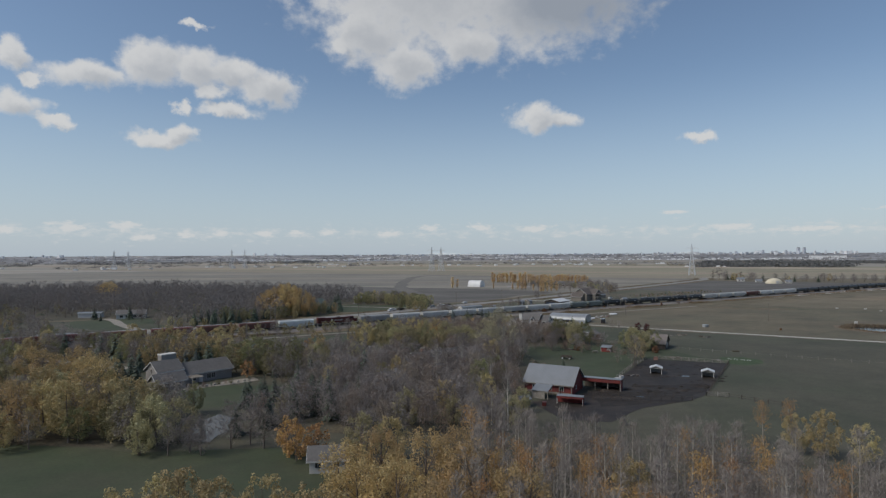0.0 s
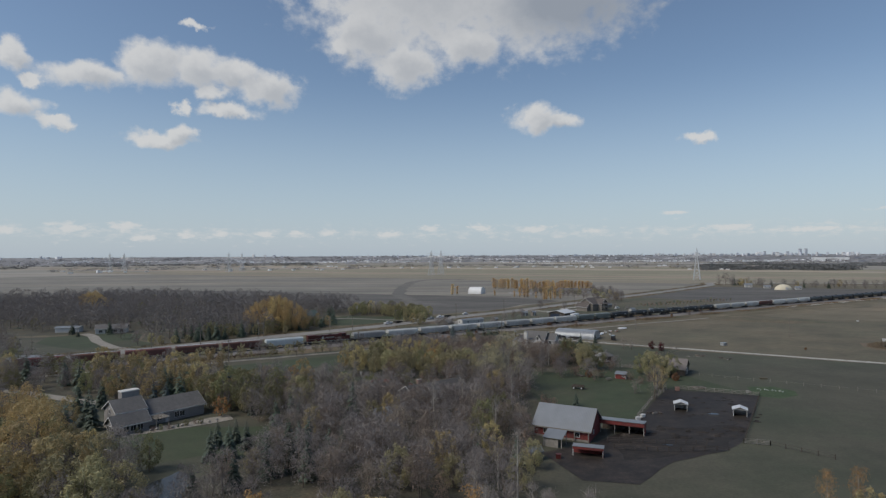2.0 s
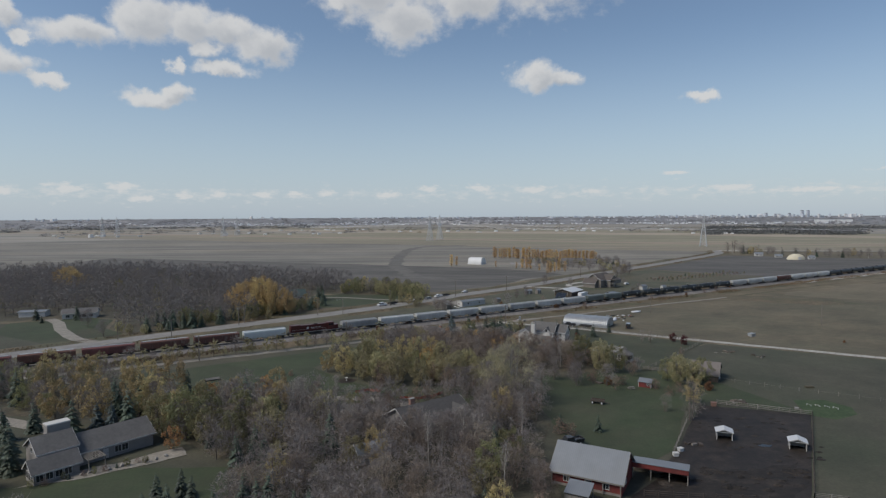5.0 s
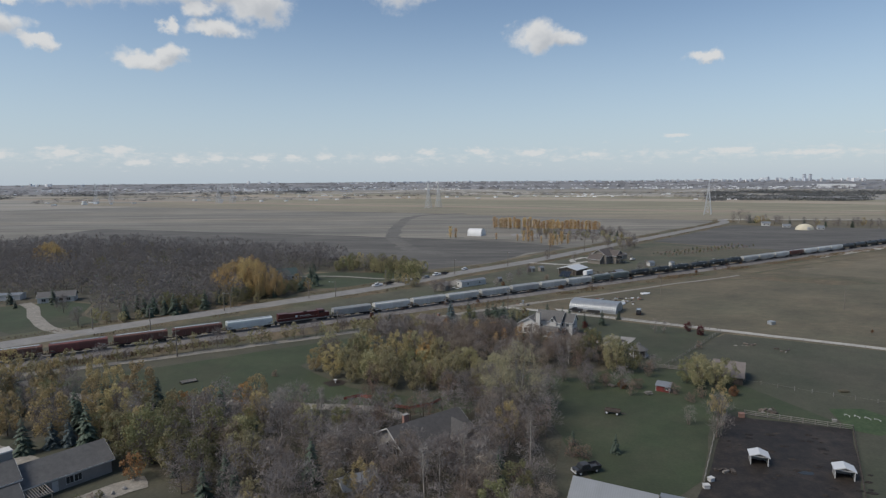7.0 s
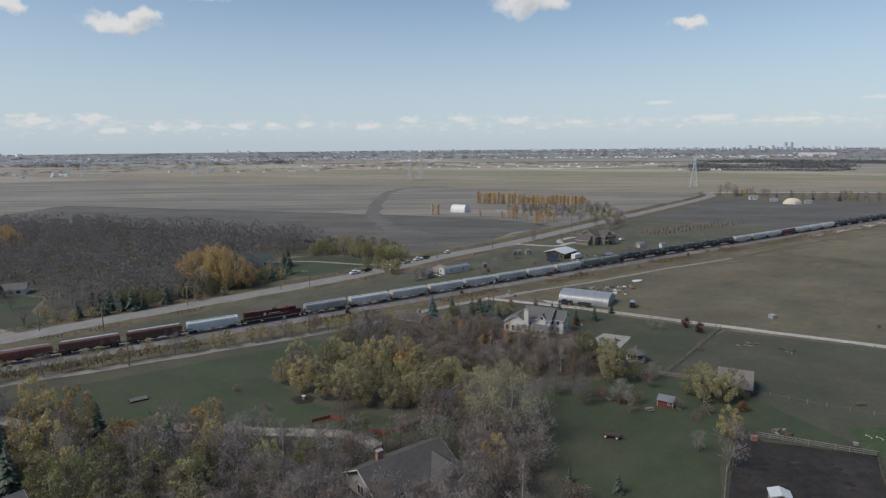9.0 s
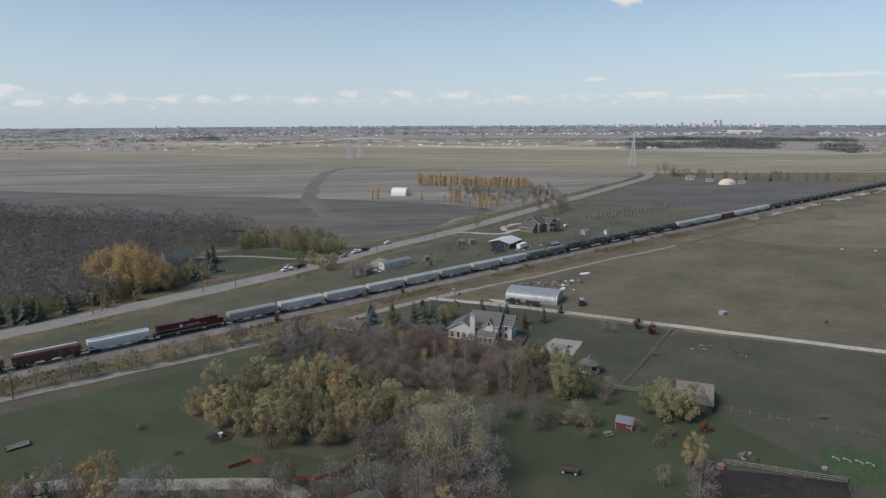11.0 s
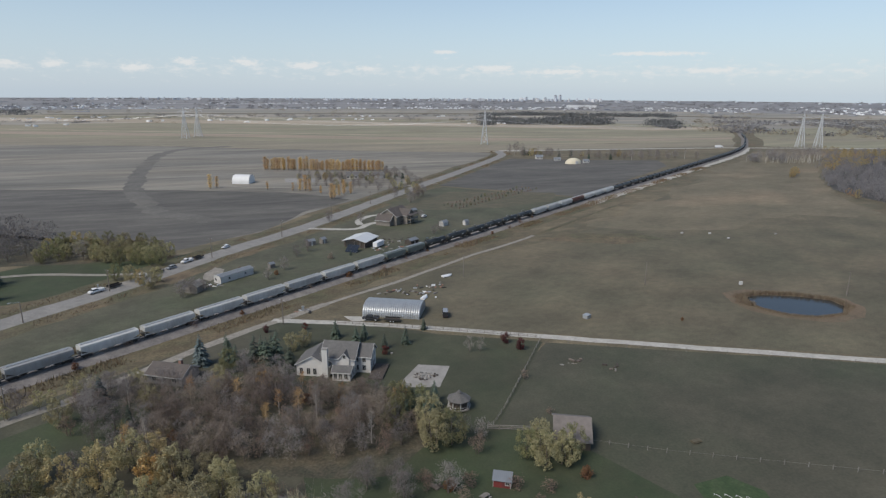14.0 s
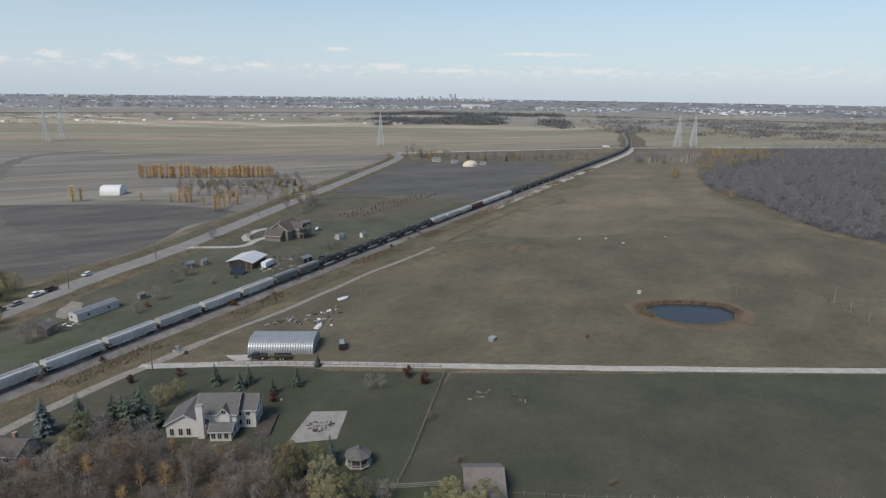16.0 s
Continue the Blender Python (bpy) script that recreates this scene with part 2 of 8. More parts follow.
M["tilled_dark"] = surface("dark tilled soil", (0.088, 0.0825, 0.0737), (0.112, 0.103, 0.0891), 0.012, c3=(0.0726, 0.0693, 0.0627), scale3=0.006, bump=0.2, stretch=(0.5, 2.0, 1), turn=0.42, grain=((0.4, 0.15), (0.06, 0.2), (0.015, 0.22)))
M["tilled_swath"] = surface("wheel-worn soil", (0.132, 0.123, 0.107), (0.112, 0.105, 0.093), 0.02, c3=(0.15, 0.137, 0.115), scale3=0.008, bump=0.2, grain=((0.4, 0.15), (0.06, 0.2)))
M["stubble"] = surface("pale stubble", (0.36, 0.30, 0.225), (0.31, 0.268, 0.203), 0.008, c3=(0.41, 0.335, 0.255), scale3=0.003, stretch=(0.2, 3.0, 1), turn=0.42, bump=0.1, grain=((0.2, 0.12), (0.03, 0.12), (0.006, 0.15)))
M["stubble_green"] = surface("olive grassland", (0.243, 0.221, 0.151), (0.214, 0.205, 0.14), 0.006, c3=(0.292, 0.24, 0.173), scale3=0.003, stretch=(0.25, 2.6, 1), turn=0.42, bump=0.1, grain=((0.2, 0.14), (0.03, 0.14), (0.006, 0.2)))
M["reedgrass"] = surface("reddish marsh grass", (0.31, 0.245, 0.185), (0.265, 0.22, 0.165), 0.01, c3=(0.36, 0.285, 0.22), scale3=0.004, stretch=(0.25, 2.4, 1), turn=0.42, grain=((0.6, 0.2), (0.06, 0.18)))
M["reedgrass_dull"] = surface("dull brown marsh grass", (0.237, 0.204, 0.151), (0.204, 0.185, 0.134), 0.008, c3=(0.286, 0.229, 0.171), scale3=0.004, stretch=(0.25, 2.4, 1), turn=0.42, grain=((0.6, 0.2), (0.06, 0.18), (0.01, 0.15)))
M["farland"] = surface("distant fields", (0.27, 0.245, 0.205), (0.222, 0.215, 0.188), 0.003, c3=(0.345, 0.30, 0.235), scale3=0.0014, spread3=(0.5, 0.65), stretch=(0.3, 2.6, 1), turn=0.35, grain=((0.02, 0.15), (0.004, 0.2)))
# The grey of the outermost ground is atmospheric haze mixed into its colour.
M["suburb"] = surface("distant suburbs with painted haze", (0.205, 0.203, 0.205), (0.25, 0.243, 0.238), 0.004, c3=(0.17, 0.173, 0.18), scale3=0.0015, spread3=(0.45, 0.65), stretch=(0.4, 2.6, 1), turn=0.2, grain=((0.02, 0.2), (0.006, 0.2)))
M["litter"] = surface("woodland leaf litter", (0.0723, 0.0626, 0.0444), (0.0497, 0.0504, 0.0323), 0.25, c3=(0.104, 0.0788, 0.0454), scale3=0.08, bump=0.6, grain=((1.6, 0.4), (0.3, 0.3)))
M["wood_grey"] = surface("grey woodland floor", (0.0825, 0.077, 0.0715), (0.0605, 0.0578, 0.055), 0.08, grain=((0.4, 0.3),))
M["mud"] = surface("trampled mud", (0.0165, 0.0122, 0.0092), (0.0262, 0.0196, 0.0148), 0.25, c3=(0.038, 0.029, 0.0215), scale3=0.09, spread3=(0.5, 0.68), rough=0.7, bump=0.9, grain=((2.2, 0.4), (0.5, 0.35), (0.1, 0.3)))
M["mud_wet"] = surface("wet churned mud", (0.0125, 0.0098, 0.0078), (0.024, 0.0182, 0.0138), 0.35, c3=(0.036, 0.0275, 0.021), scale3=0.16, spread3=(0.52, 0.62), rough=0.8, bump=1.0, stretch=(1, 1.8, 1), turn=0.4, grain=((2.2, 0.4), (0.5, 0.45)))
M["asphalt"] = surface("weathered asphalt", (0.23, 0.22, 0.205), (0.20, 0.192, 0.18), 0.08, c3=(0.27, 0.255, 0.235), scale3=0.5, bump=0.1, grain=((2.5, 0.12), (0.2, 0.12)))
M["gravel"] = surface("pale gravel", (0.261, 0.239, 0.204), (0.209, 0.191, 0.161), 0.35, c3=(0.313, 0.291, 0.252), scale3=1.3, bump=0.3, grain=((2.0, 0.2), (0.3, 0.15)))
M["limestone"] = surface("crushed limestone", (0.42, 0.40, 0.36), (0.34, 0.325, 0.29), 0.35, c3=(0.48, 0.46, 0.42), scale3=1.1, bump=0.3, grain=((2.0, 0.2), (0.3, 0.15)))
M["ballast"] = surface("railway ballast", (0.196, 0.178, 0.167), (0.138, 0.127, 0.121), 1.5, c3=(0.276, 0.253, 0.23), scale3=0.12, bump=0.6, grain=((0.4, 0.2),))
M["twig"] = surface("bare grey-brown twigs", (0.269, 0.238, 0.221), (0.212, 0.189, 0.178), 0.4, rand=0.3, island=0.1, local=True, leafy=True)
M["brown_twig"] = surface("warm brown twigs and last leaves", (0.27, 0.214, 0.171), (0.225, 0.187, 0.158), 0.5, c3=(0.34, 0.238, 0.14), scale3=0.25, spread3=(0.58, 0.72), rand=0.3, island=0.1, local=True, leafy=True)
M["bark"] = surface("grey-brown bark", (0.169, 0.137, 0.113), (0.113, 0.0934, 0.0805), 3.0, rand=0.2, local=True, bump=0.5)
M["paper_bark"] = surface("pale aspen bark", (0.48, 0.445, 0.39), (0.36, 0.33, 0.288), 2.0, c3=(0.13, 0.115, 0.10), scale3=3.5, spread3=(0.62, 0.70), rand=0.15, local=True)
M["grey_bark"] = surface("pale grey cottonwood bark", (0.275, 0.255, 0.225), (0.215, 0.198, 0.175), 2.0, rand=0.1, local=True, bump=0.4)
M["pale_twig"] = surface("pale aspen twigs", (0.262, 0.232, 0.208), (0.196, 0.174, 0.157), 0.4, rand=0.2, island=0.15, local=True)
M["olive_leaf"] = surface("olive autumn leaves", (0.352, 0.308, 0.166), (0.290, 0.268, 0.155), 0.5, c3=(0.44, 0.352, 0.175), scale3=0.2, rand=0.22, island=0.06, local=True, rough=0.75, leafy=True)
M["yellow_leaf"] = surface("golden autumn leaves", (0.445, 0.338, 0.160), (0.335, 0.275, 0.150), 0.5, c3=(0.34, 0.295, 0.15), scale3=0.3, rand=0.25, island=0.08, local=True, rough=0.75, leafy=True)
M["orange_leaf"] = surface("orange autumn leaves", (0.497, 0.294, 0.107), (0.372, 0.223, 0.107), 0.5, rand=0.2, island=0.2, local=True, rough=0.6, leafy=True)
M["green_leaf"] = surface("dull green leaves", (0.175, 0.178, 0.09), (0.216, 0.209, 0.1), 0.5, c3=(0.33, 0.263, 0.115), scale3=0.25, rand=0.25, island=0.08, local=True, rough=0.75, leafy=True)
M["willow_leaf"] = surface("yellowing willow leaves", (0.54, 0.375, 0.165), (0.39, 0.295, 0.148), 0.35, c3=(0.27, 0.24, 0.135), scale3=0.22, rand=0.2, island=0.08, local=True, rough=0.75, leafy=True)
M["red_leaf"] = surface("dark red leaves", (0.115, 0.026, 0.024), (0.07, 0.022, 0.022), 0.5, rand=0.25, island=0.2, local=True, rough=0.6, leafy=True)
M["dusty_leaf"] = surface("dry pinkish-brown leaves", (0.27, 0.19, 0.148), (0.215, 0.152, 0.122), 0.5, rand=0.2, island=0.15, local=True, leafy=True)
M["poplar_leaf"] = surface("bright orange-gold poplar leaves", (0.648, 0.44, 0.194), (0.54, 0.369, 0.164), 0.5, rand=0.2, island=0.2, local=True, rough=0.6, leafy=True)
M["rust_leaf"] = surface("dull rust leaves", (0.24, 0.125, 0.06), (0.18, 0.10, 0.055), 0.5, rand=0.25, island=0.2, local=True, leafy=True)
M["grey_twig"] = surface("grey distant twigs", (0.278, 0.26, 0.256), (0.227, 0.215, 0.215), 0.05, island=0.08, leafy=True)
M["dark_twig"] = surface("dark grey-brown twigs", (0.205, 0.187, 0.178), (0.166, 0.154, 0.149), 0.05, island=0.08, leafy=True)
M["pale_leaf"] = surface("thin pale yellow-green leaves", (0.416, 0.37, 0.233), (0.334, 0.307, 0.2), 0.5, rand=0.2, island=0.2, local=True, rough=0.6, leafy=True)
M["spruce"] = surface("dark spruce needles", (0.037, 0.0571, 0.037), (0.0605, 0.0806, 0.0571), 0.8, rand=0.3, island=0.3, local=True, rough=0.7)
M["blue_spruce"] = surface("blue spruce needles", (0.0715, 0.0975, 0.0975), (0.0494, 0.0676, 0.065), 0.8, rand=0.25, island=0.3, local=True, rough=0.7)

# ---- helpers for building ----


def mesh_of(name, verts, faces, material, smooth=False):
    me = bpy.data.meshes.new(name)
    me.from_pydata([tuple(map(float, v)) for v in verts], [], faces)
    for m in (material if isinstance(material, (list, tuple)) else [material]):
        me.materials.append(m)
    if smooth:
        me.polygons.foreach_set("use_smooth", [True] * len(me.polygons))
    me.update()
    return me


def thing(name, label, category, m=None, group="", kind=""):
    """An Empty at the base of a thing, to carry its parts."""
    ob = new(name)
    ob.empty_display_size = 0.3
    if m is not None:
        ob.matrix_basis = m
    return tagged(ob, label, category, group, kind)


def part(name, bm, material, parent, label=""):
    """Links a bmesh (or a mesh) as one mesh object under a thing or a part."""
    if isinstance(bm, bpy.types.Mesh):
        me = bm
    else:
        me = bpy.data.meshes.new(name)
        bm.to_mesh(me)
        bm.free()
        me.materials.append(material)
    ob = new(name, me)
    ob.parent = parent
    return tagged(ob, label)


def setting(name, verts, faces, material, label):
    return tagged(new(name, mesh_of(name, verts, faces, material)), label, kind="structure")


def height(x, y):
    """The plain is flat; far off it rises very slightly."""
    d = math.hypot(x - 10, y - 70)
    k = max(0.0, (d - 2300) / 2600)
    return 30.0 * k * k * (1.6 - 0.6 * k)


# one sheet of ground out to the horizon
def ground_sheet():
    radii = [0, 60, 120, 200, 300, 420, 560, 720, 900, 1150, 1450, 1800, 2200, 2500, 2800, 3100, 3400, 3700, 4000, 4300, 4550, 4780, 4900]
    n = 96
    verts, faces = [(10, 70, 0)], []
    for r in radii[1:]:
        for k in range(n):
            a = 2 * math.pi * k / n
            x, y = 10 + r * math.cos(a), 70 + r * math.sin(a)
            verts.append((x, y, height(x, y)))
    for k in range(n):
        faces.append((0, 1 + k, 1 + (k + 1) % n))
    for j in range(len(radii) - 2):
        for k in range(n):
            a, b = 1 + j * n + k, 1 + j * n + (k + 1) % n
            faces.append((a, a + n, b + n, b))
    setting("ground", verts, faces, M["prairie"], "flat autumn prairie of dry olive-brown grass")


ground_sheet()


def wobble(pts, step, amount, closed=True):
    """Points along an outline at about that step, moved a little by noise."""
    out = []
    n = len(pts)
    for i in range(n if closed else n - 1):
        a, b = Vector(pts[i]), Vector(pts[(i + 1) % n])
        k = max(1, int((b - a).length / step))
        nrm = Vector((-(b - a).y, (b - a).x)).normalized()
        for j in range(k):
            p = a.lerp(b, j / k)
            out.append(p + nrm * amount * noise.noise(Vector((p.x, p.y, 3)) / max(step * 2.2, 0.1)) * 2)
    if not closed:
        out.append(Vector(pts[-1]))
    return out


def field(name, pts, key, label, z=0.02, step=6.0, rough=0.6):
    """A flat area of ground cover with an uneven outline."""
    ring = wobble([Vector(p) for p in pts], step, rough)
    bm = bmesh.new()
    f = bm.faces.new([bm.verts.new((p.x, p.y, z + height(p.x, p.y))) for p in ring])
    f.normal_update()
    if f.normal.z < 0:
        f.normal_flip()
    bmesh.ops.triangulate(bm, faces=[f])
    me = bpy.data.meshes.new(name)
    bm.to_mesh(me)
    bm.free()
    me.materials.append(M[key])
    return tagged(new(name, me), label, kind="structure")


def curve_points(pts, step=8.0):
    """A smooth line through the points (Catmull-Rom)."""
    p = [Vector(q) for q in pts]
    p = [2 * p[0] - p[1], *p, 2 * p[-1] - p[-2]]
    out = []
    for i in range(1, len(p) - 2):
        k = max(2, int((p[i + 1] - p[i]).length / step))
        for j in range(k):
            t = j / k
            out.append(0.5 * ((2 * p[i]) + (p[i + 1] - p[i - 1]) * t + (2 * p[i - 1] - 5 * p[i] + 4 * p[i + 1] - p[i + 2]) * t * t + (3 * p[i] - p[i - 1] - 3 * p[i + 1] + p[i + 2]) * t ** 3))
    out.append(p[-2])
    return out


def ribbon(name, pts, width, key, label, z=0.05, profile=None, step=8.0, ragged=0.0):
    """A strip along a line; the profile gives (offset, height) across it."""
    line = curve_points(pts, step)
    profile = profile or [(-width / 2, 0), (0, 0.04), (width / 2, 0)]
    verts, faces = [], []
    for i, q in enumerate(line):
        d = (line[min(i + 1, len(line) - 1)] - line[max(i - 1, 0)]).normalized()
        nrm = Vector((d.y, -d.x))
        for j, (o, h) in enumerate(profile):
            if ragged and j in (0, len(profile) - 1):
                o += ragged * noise.noise(Vector((q.x, q.y, j)) * 0.13)
            w = q + nrm * o
            verts.append((w.x, w.y, z + h + height(w.x, w.y)))
    k = len(profile)
    for i in range(len(line) - 1):
        for j in range(k - 1):
            a = i * k + j
            faces.append((a, a + 1, a + k + 1, a + k))
    return setting(name, verts, faces, M[key], label)


def polar_xy(az, dist):
    return 10 + dist * math.sin(radians(az)), 70 + dist * math.cos(radians(az))


# fields and ground cover, largest first
field("grass_base", [(-230, 40), (130, 30), (130, 240), (70, 300), (30, 326), (-40, 284), (-130, 236), (-230, 180)], "pasture", "rough grass of the farmyards", 0.014, 12, 1.0)
field("field_north", [(-900, 420), (-330, 560), (-120, 528), (-62, 470), (-14, 432), (34, 462), (66, 506), (104, 545), (150, 592), (250, 708), (345, 800), (364, 822), (334, 842), (227, 892), (82, 972), (-34, 1049), (-211, 1127), (-900, 1495)], "tilled", "ploughed grey-brown field with faint drill lines", 0.03, 20, 1.5)
field("field_dark", [(-60, 470), (-14, 433), (33, 464), (65, 509), (102, 547), (70, 590), (20, 615), (-46, 645), (-200, 700), (-400, 770), (-420, 600), (-280, 578), (-118, 515)], "tilled_dark", "freshly tilled darker soil by the road", 0.05, 12, 2.5)
field("field_middle", [(186, 590), (268, 505), (470, 640), (500, 690), (420, 720), (345, 760), (318, 745), (250, 665)], "tilled_dark", "dark tilled field between road and railway", 0.03, 12, 1.0)
field("meadow_east", [(60, 345), (130, 375), (215, 408), (440, 560), (640, 690), (720, 740), (900, 690), (590, 560), (450, 432), (396, 345), (386, 285), (520, 190), (520, 60), (330, 100), (217, 218), (106, 284), (62, 310)], "meadow", "wide dry brown meadow beside the railway", 0.03, 14, 1.2)
field("meadow_far", [(215, 410), (440, 562), (640, 692), (720, 742), (900, 692), (590, 562), (452, 434), (420, 385), (330, 398), (262, 380), (230, 392)], "meadow_far", "far end of the dry meadow, distance haze put into its paler tone", 0.034, 14, 9)
field("pasture_east", [(104, 277), (161, 245), (217, 212), (330, 96), (300, 20), (120, 60), (62, 112), (60, 146), (82, 194), (74, 222), (64, 232), (66, 244)], "pasture", "short grazed olive-green pasture", 0.035, 10, 0.6)
field("lawn_house", [(30, 318), (60, 303), (103, 278), (75, 246), (66, 236), (48, 234), (30, 262), (10, 290)], "lawn_dull", "mown autumn lawn round the white house", 0.045, 8, 0.5)
field("lawn_park", [(-120, 222), (-60, 258), (-20, 282), (2, 280), (-14, 256), (-32, 262), (-42, 244), (-24, 224), (-4, 216), (10, 222), (14, 206), (-30, 206), (-56, 212), (-76, 212), (-100, 220)], "lawn", "mown park lawn beside the lane", 0.045, 8, 0.6)
field("lawn_barn", [(28, 190), (30, 168), (42, 166), (50, 172), (66, 204), (74, 206), (94, 194), (84, 222), (78, 236), (52, 240), (24, 236), (22, 212)], "lawn", "lawn behind the red barn", 0.05, 7, 0.5)
field("lawn_west", [(-82, 156), (-60, 166), (-42, 166), (-34, 158), (-36, 140), (-48, 146), (-66, 136), (-84, 150)], "lawn", "lawn sloping to the garden pond", 0.05, 7, 0.5)
field("lawn_front", [(-140, 92), (-80, 84), (-30, 82), (-14, 92), (-14, 108), (-30, 112), (-56, 110), (-90, 116), (-140, 122)], "lawn", "open mown grass behind the front trees", 0.05, 7, 0.5)
field("lawn_green_house", [(-68, 372), (-42, 378), (-14, 404), (-12, 420), (-60, 432), (-84, 415), (-76, 390)], "lawn", "grass yard of the green-roofed house", 0.045, 8, 0.5)
field("lawn_north_house", [(-205, 330), (-176, 345), (-160, 338), (-152, 316), (-134, 300), (-124, 291), (-138, 284), (-160, 284), (-196, 306)], "lawn", "grass yard of the bungalow", 0.045, 8, 0.5)
field("yard_north", [(-34, 362), (16, 412), (70, 470), (150, 556), (188, 582), (262, 500), (150, 430), (60, 378), (-40, 316), (-60, 332)], "yard", "rough grassed yards between road and railway", 0.04, 10, 0.6)
field("yard_west", [(-345, 215), (-200, 228), (-150, 262), (-136, 284), (-160, 300), (-196, 330), (-345, 310)], "pasture", "rough grass by the bungalow", 0.03, 10, 1.0)
field("nursery_bed", [(183.8, 555.9), (224.9, 542.9), (259.4, 525.2), (238.0, 492.6), (191.3, 482.8), (149.8, 489.2), (122.2, 503.2)], "nursery", "weedy ground of the tree nursery", 0.055, 8, 1.0)
field("road_strip_west", [(-240, 192), (-151, 264), (-110, 301), (-72, 334), (-36, 366), (-30, 352), (-6, 330), (-70, 290), (-134, 250), (-230, 192)], "yard", "rough grass strip between road and railway", 0.036, 8, 0.8)
field("paddock_mud", [(69, 203), (93.3, 194.3), (80.2, 173.5), (66, 150.5), (60, 146), (46.4, 139.8), (36, 128), (26, 130), (21, 146), (34, 152), (42, 160), (46, 166), (51, 172.5), (60, 188)], "mud", "dark trampled mud of the horse paddock", 0.07, 4, 0.35)
field("paddock_churned", [(40, 156), (52, 160), (64, 163), (74, 166), (70, 157), (62, 149), (48, 143), (38, 141), (36, 150)], "mud_wet", "wet churned mud before the barn", 0.085, 3, 1.2)
field("turf_jumps", [(92, 194.5), (95.5, 206.5), (104, 206.5), (107, 200), (104.5, 195), (97, 191)], "lush", "bright green watered turf", 0.07, 4, 0.4)
field("wood_floor_middle", [(-52, 118), (-30, 124), (-5, 116), (16, 120), (22, 150), (22, 172), (28, 192), (26, 212), (24, 236), (14, 222), (8, 206), (-30, 206), (-56, 210), (-62, 184), (-44, 168), (-36, 150)], "litter", "fallen leaves under the bare trees", 0.06, 6, 1.0)
field("wood_floor_front", [(-60, 50), (70, 45), (80, 80), (66, 100), (36, 114), (8, 118), (-6, 112), (-10, 92), (-30, 84), (-60, 84)], "litter", "fallen leaves under the aspens", 0.06, 6, 1.0)
field("wood_floor_house", [(-16, 258), (-2, 278), (24, 280), (30, 268), (50, 262), (54, 240), (41, 231), (10, 240), (-11, 250)], "litter", "fallen leaves under the birch grove", 0.06, 6, 1.0)
field("wood_floor_west", [(-190, 200), (-120, 202), (-84, 190), (-58, 184), (-46, 196), (-56, 211), (-76, 211), (-100, 219), (-122, 224), (-190, 250)], "litter", "fallen leaves under the yard trees", 0.06, 6, 1.0)
field("wood_floor_left", [(-150, 100), (-92, 116), (-62, 112), (-58, 136), (-84, 150), (-96, 170), (-150, 180)], "litter", "fallen leaves under the yellowing trees", 0.06, 6, 1.0)
field("wood_floor_north", [(-420, 300), (-206, 335), (-176, 348), (-160, 340), (-150, 316), (-124, 298), (-88, 318), (-64, 370), (-84, 400), (-80, 430), (-14, 420), (-20, 462), (-66, 480), (-118, 520), (-280, 590), (-420, 560)], "litter", "dark floor of the north wood", 0.05, 10, 1.5)
field("wood_floor_east", [(396, 287), (410, 338), (438, 373), (462, 408), (474, 440), (486, 465), (538, 512), (580, 542), (640, 575), (700, 620), (937, 684), (1400, 520), (1300, 100), (700, 60), (480, 180)], "wood_grey", "grey floor of the east wood", 0.06, 12, 2.0)

field("meadow_patch", [(170, 395), (205, 372), (235, 372), (228, 388), (196, 402)], "verge", "darker weedy patch in the meadow", 0.05, 5, 2.5)
# far land in long strips that run beside the floodway
def strip(name, near, far, key, label, z, rough=5):
    """A band of land between two lines, each given from west to east."""
    field(name, list(near) + list(far)[::-1], key, label, z, 60, rough)


EDGE = [(-1700, 1930), (-900, 1495), (-211, 1127), (-34, 1049), (82, 972), (227, 892), (334, 842)]


def shifted(d):
    """The floodway's near edge moved back by d metres, prolonged to the railway."""
    pts = [(x + d * .5, y + d * .87) for x, y in EDGE]
    return pts + [(620 + d * .45, 832 + d * .55), (745 + d * .6, 806 + d * .6)]


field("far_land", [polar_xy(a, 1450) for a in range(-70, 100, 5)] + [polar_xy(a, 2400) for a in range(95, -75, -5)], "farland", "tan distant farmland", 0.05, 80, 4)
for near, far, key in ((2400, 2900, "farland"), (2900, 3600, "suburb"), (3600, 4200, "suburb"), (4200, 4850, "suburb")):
    ribbon("far_land", [polar_xy(a, (near + far) / 2) for a in range(-75, 105, 3)], far - near, key, "distant farmland and suburbs, haze painted into the suburbs", 0.4, [(-(far - near) / 2 - 2, 0), (-(far - near) / 4, 0), (0, 0), ((far - near) / 4, 0), ((far - near) / 2 + 2, 0)], 40)
strip("floodway_near", shifted(0), shifted(120), "reedgrass_dull", "brown marsh grass at the floodway's edge", 0.08)
strip("floodway_green", shifted(118), shifted(620), "stubble_green", "broad olive grassed floodway", 0.07)
strip("floodway_pale", shifted(195), shifted(262), "reedgrass", "reddish pale strip of marsh grass on the floodway", 0.16)
strip("floodway_line", shifted(300), shifted(316), "stubble", "thin pale mown line on the floodway", 0.2)
strip("floodway_bank", shifted(420), shifted(455), "reedgrass_dull", "dull brown ditch bank on the floodway", 0.24)
strip("stubble_gold", shifted(615), shifted(780), "stubble", "straw-coloured stubble beyond the floodway", 0.3)
strip("stubble_far", shifted(800), shifted(1000), "stubble_green", "olive stubble land beyond the floodway", 0.34)
field("floodway_east", [(900, 900), (790, 800), (860, 730), (1160, 625), (1600, 470), (2100, 800), (1500, 1180), (1130, 1130)], "stubble_green", "grassed floodway east of the railway", 0.10, 60, 4)
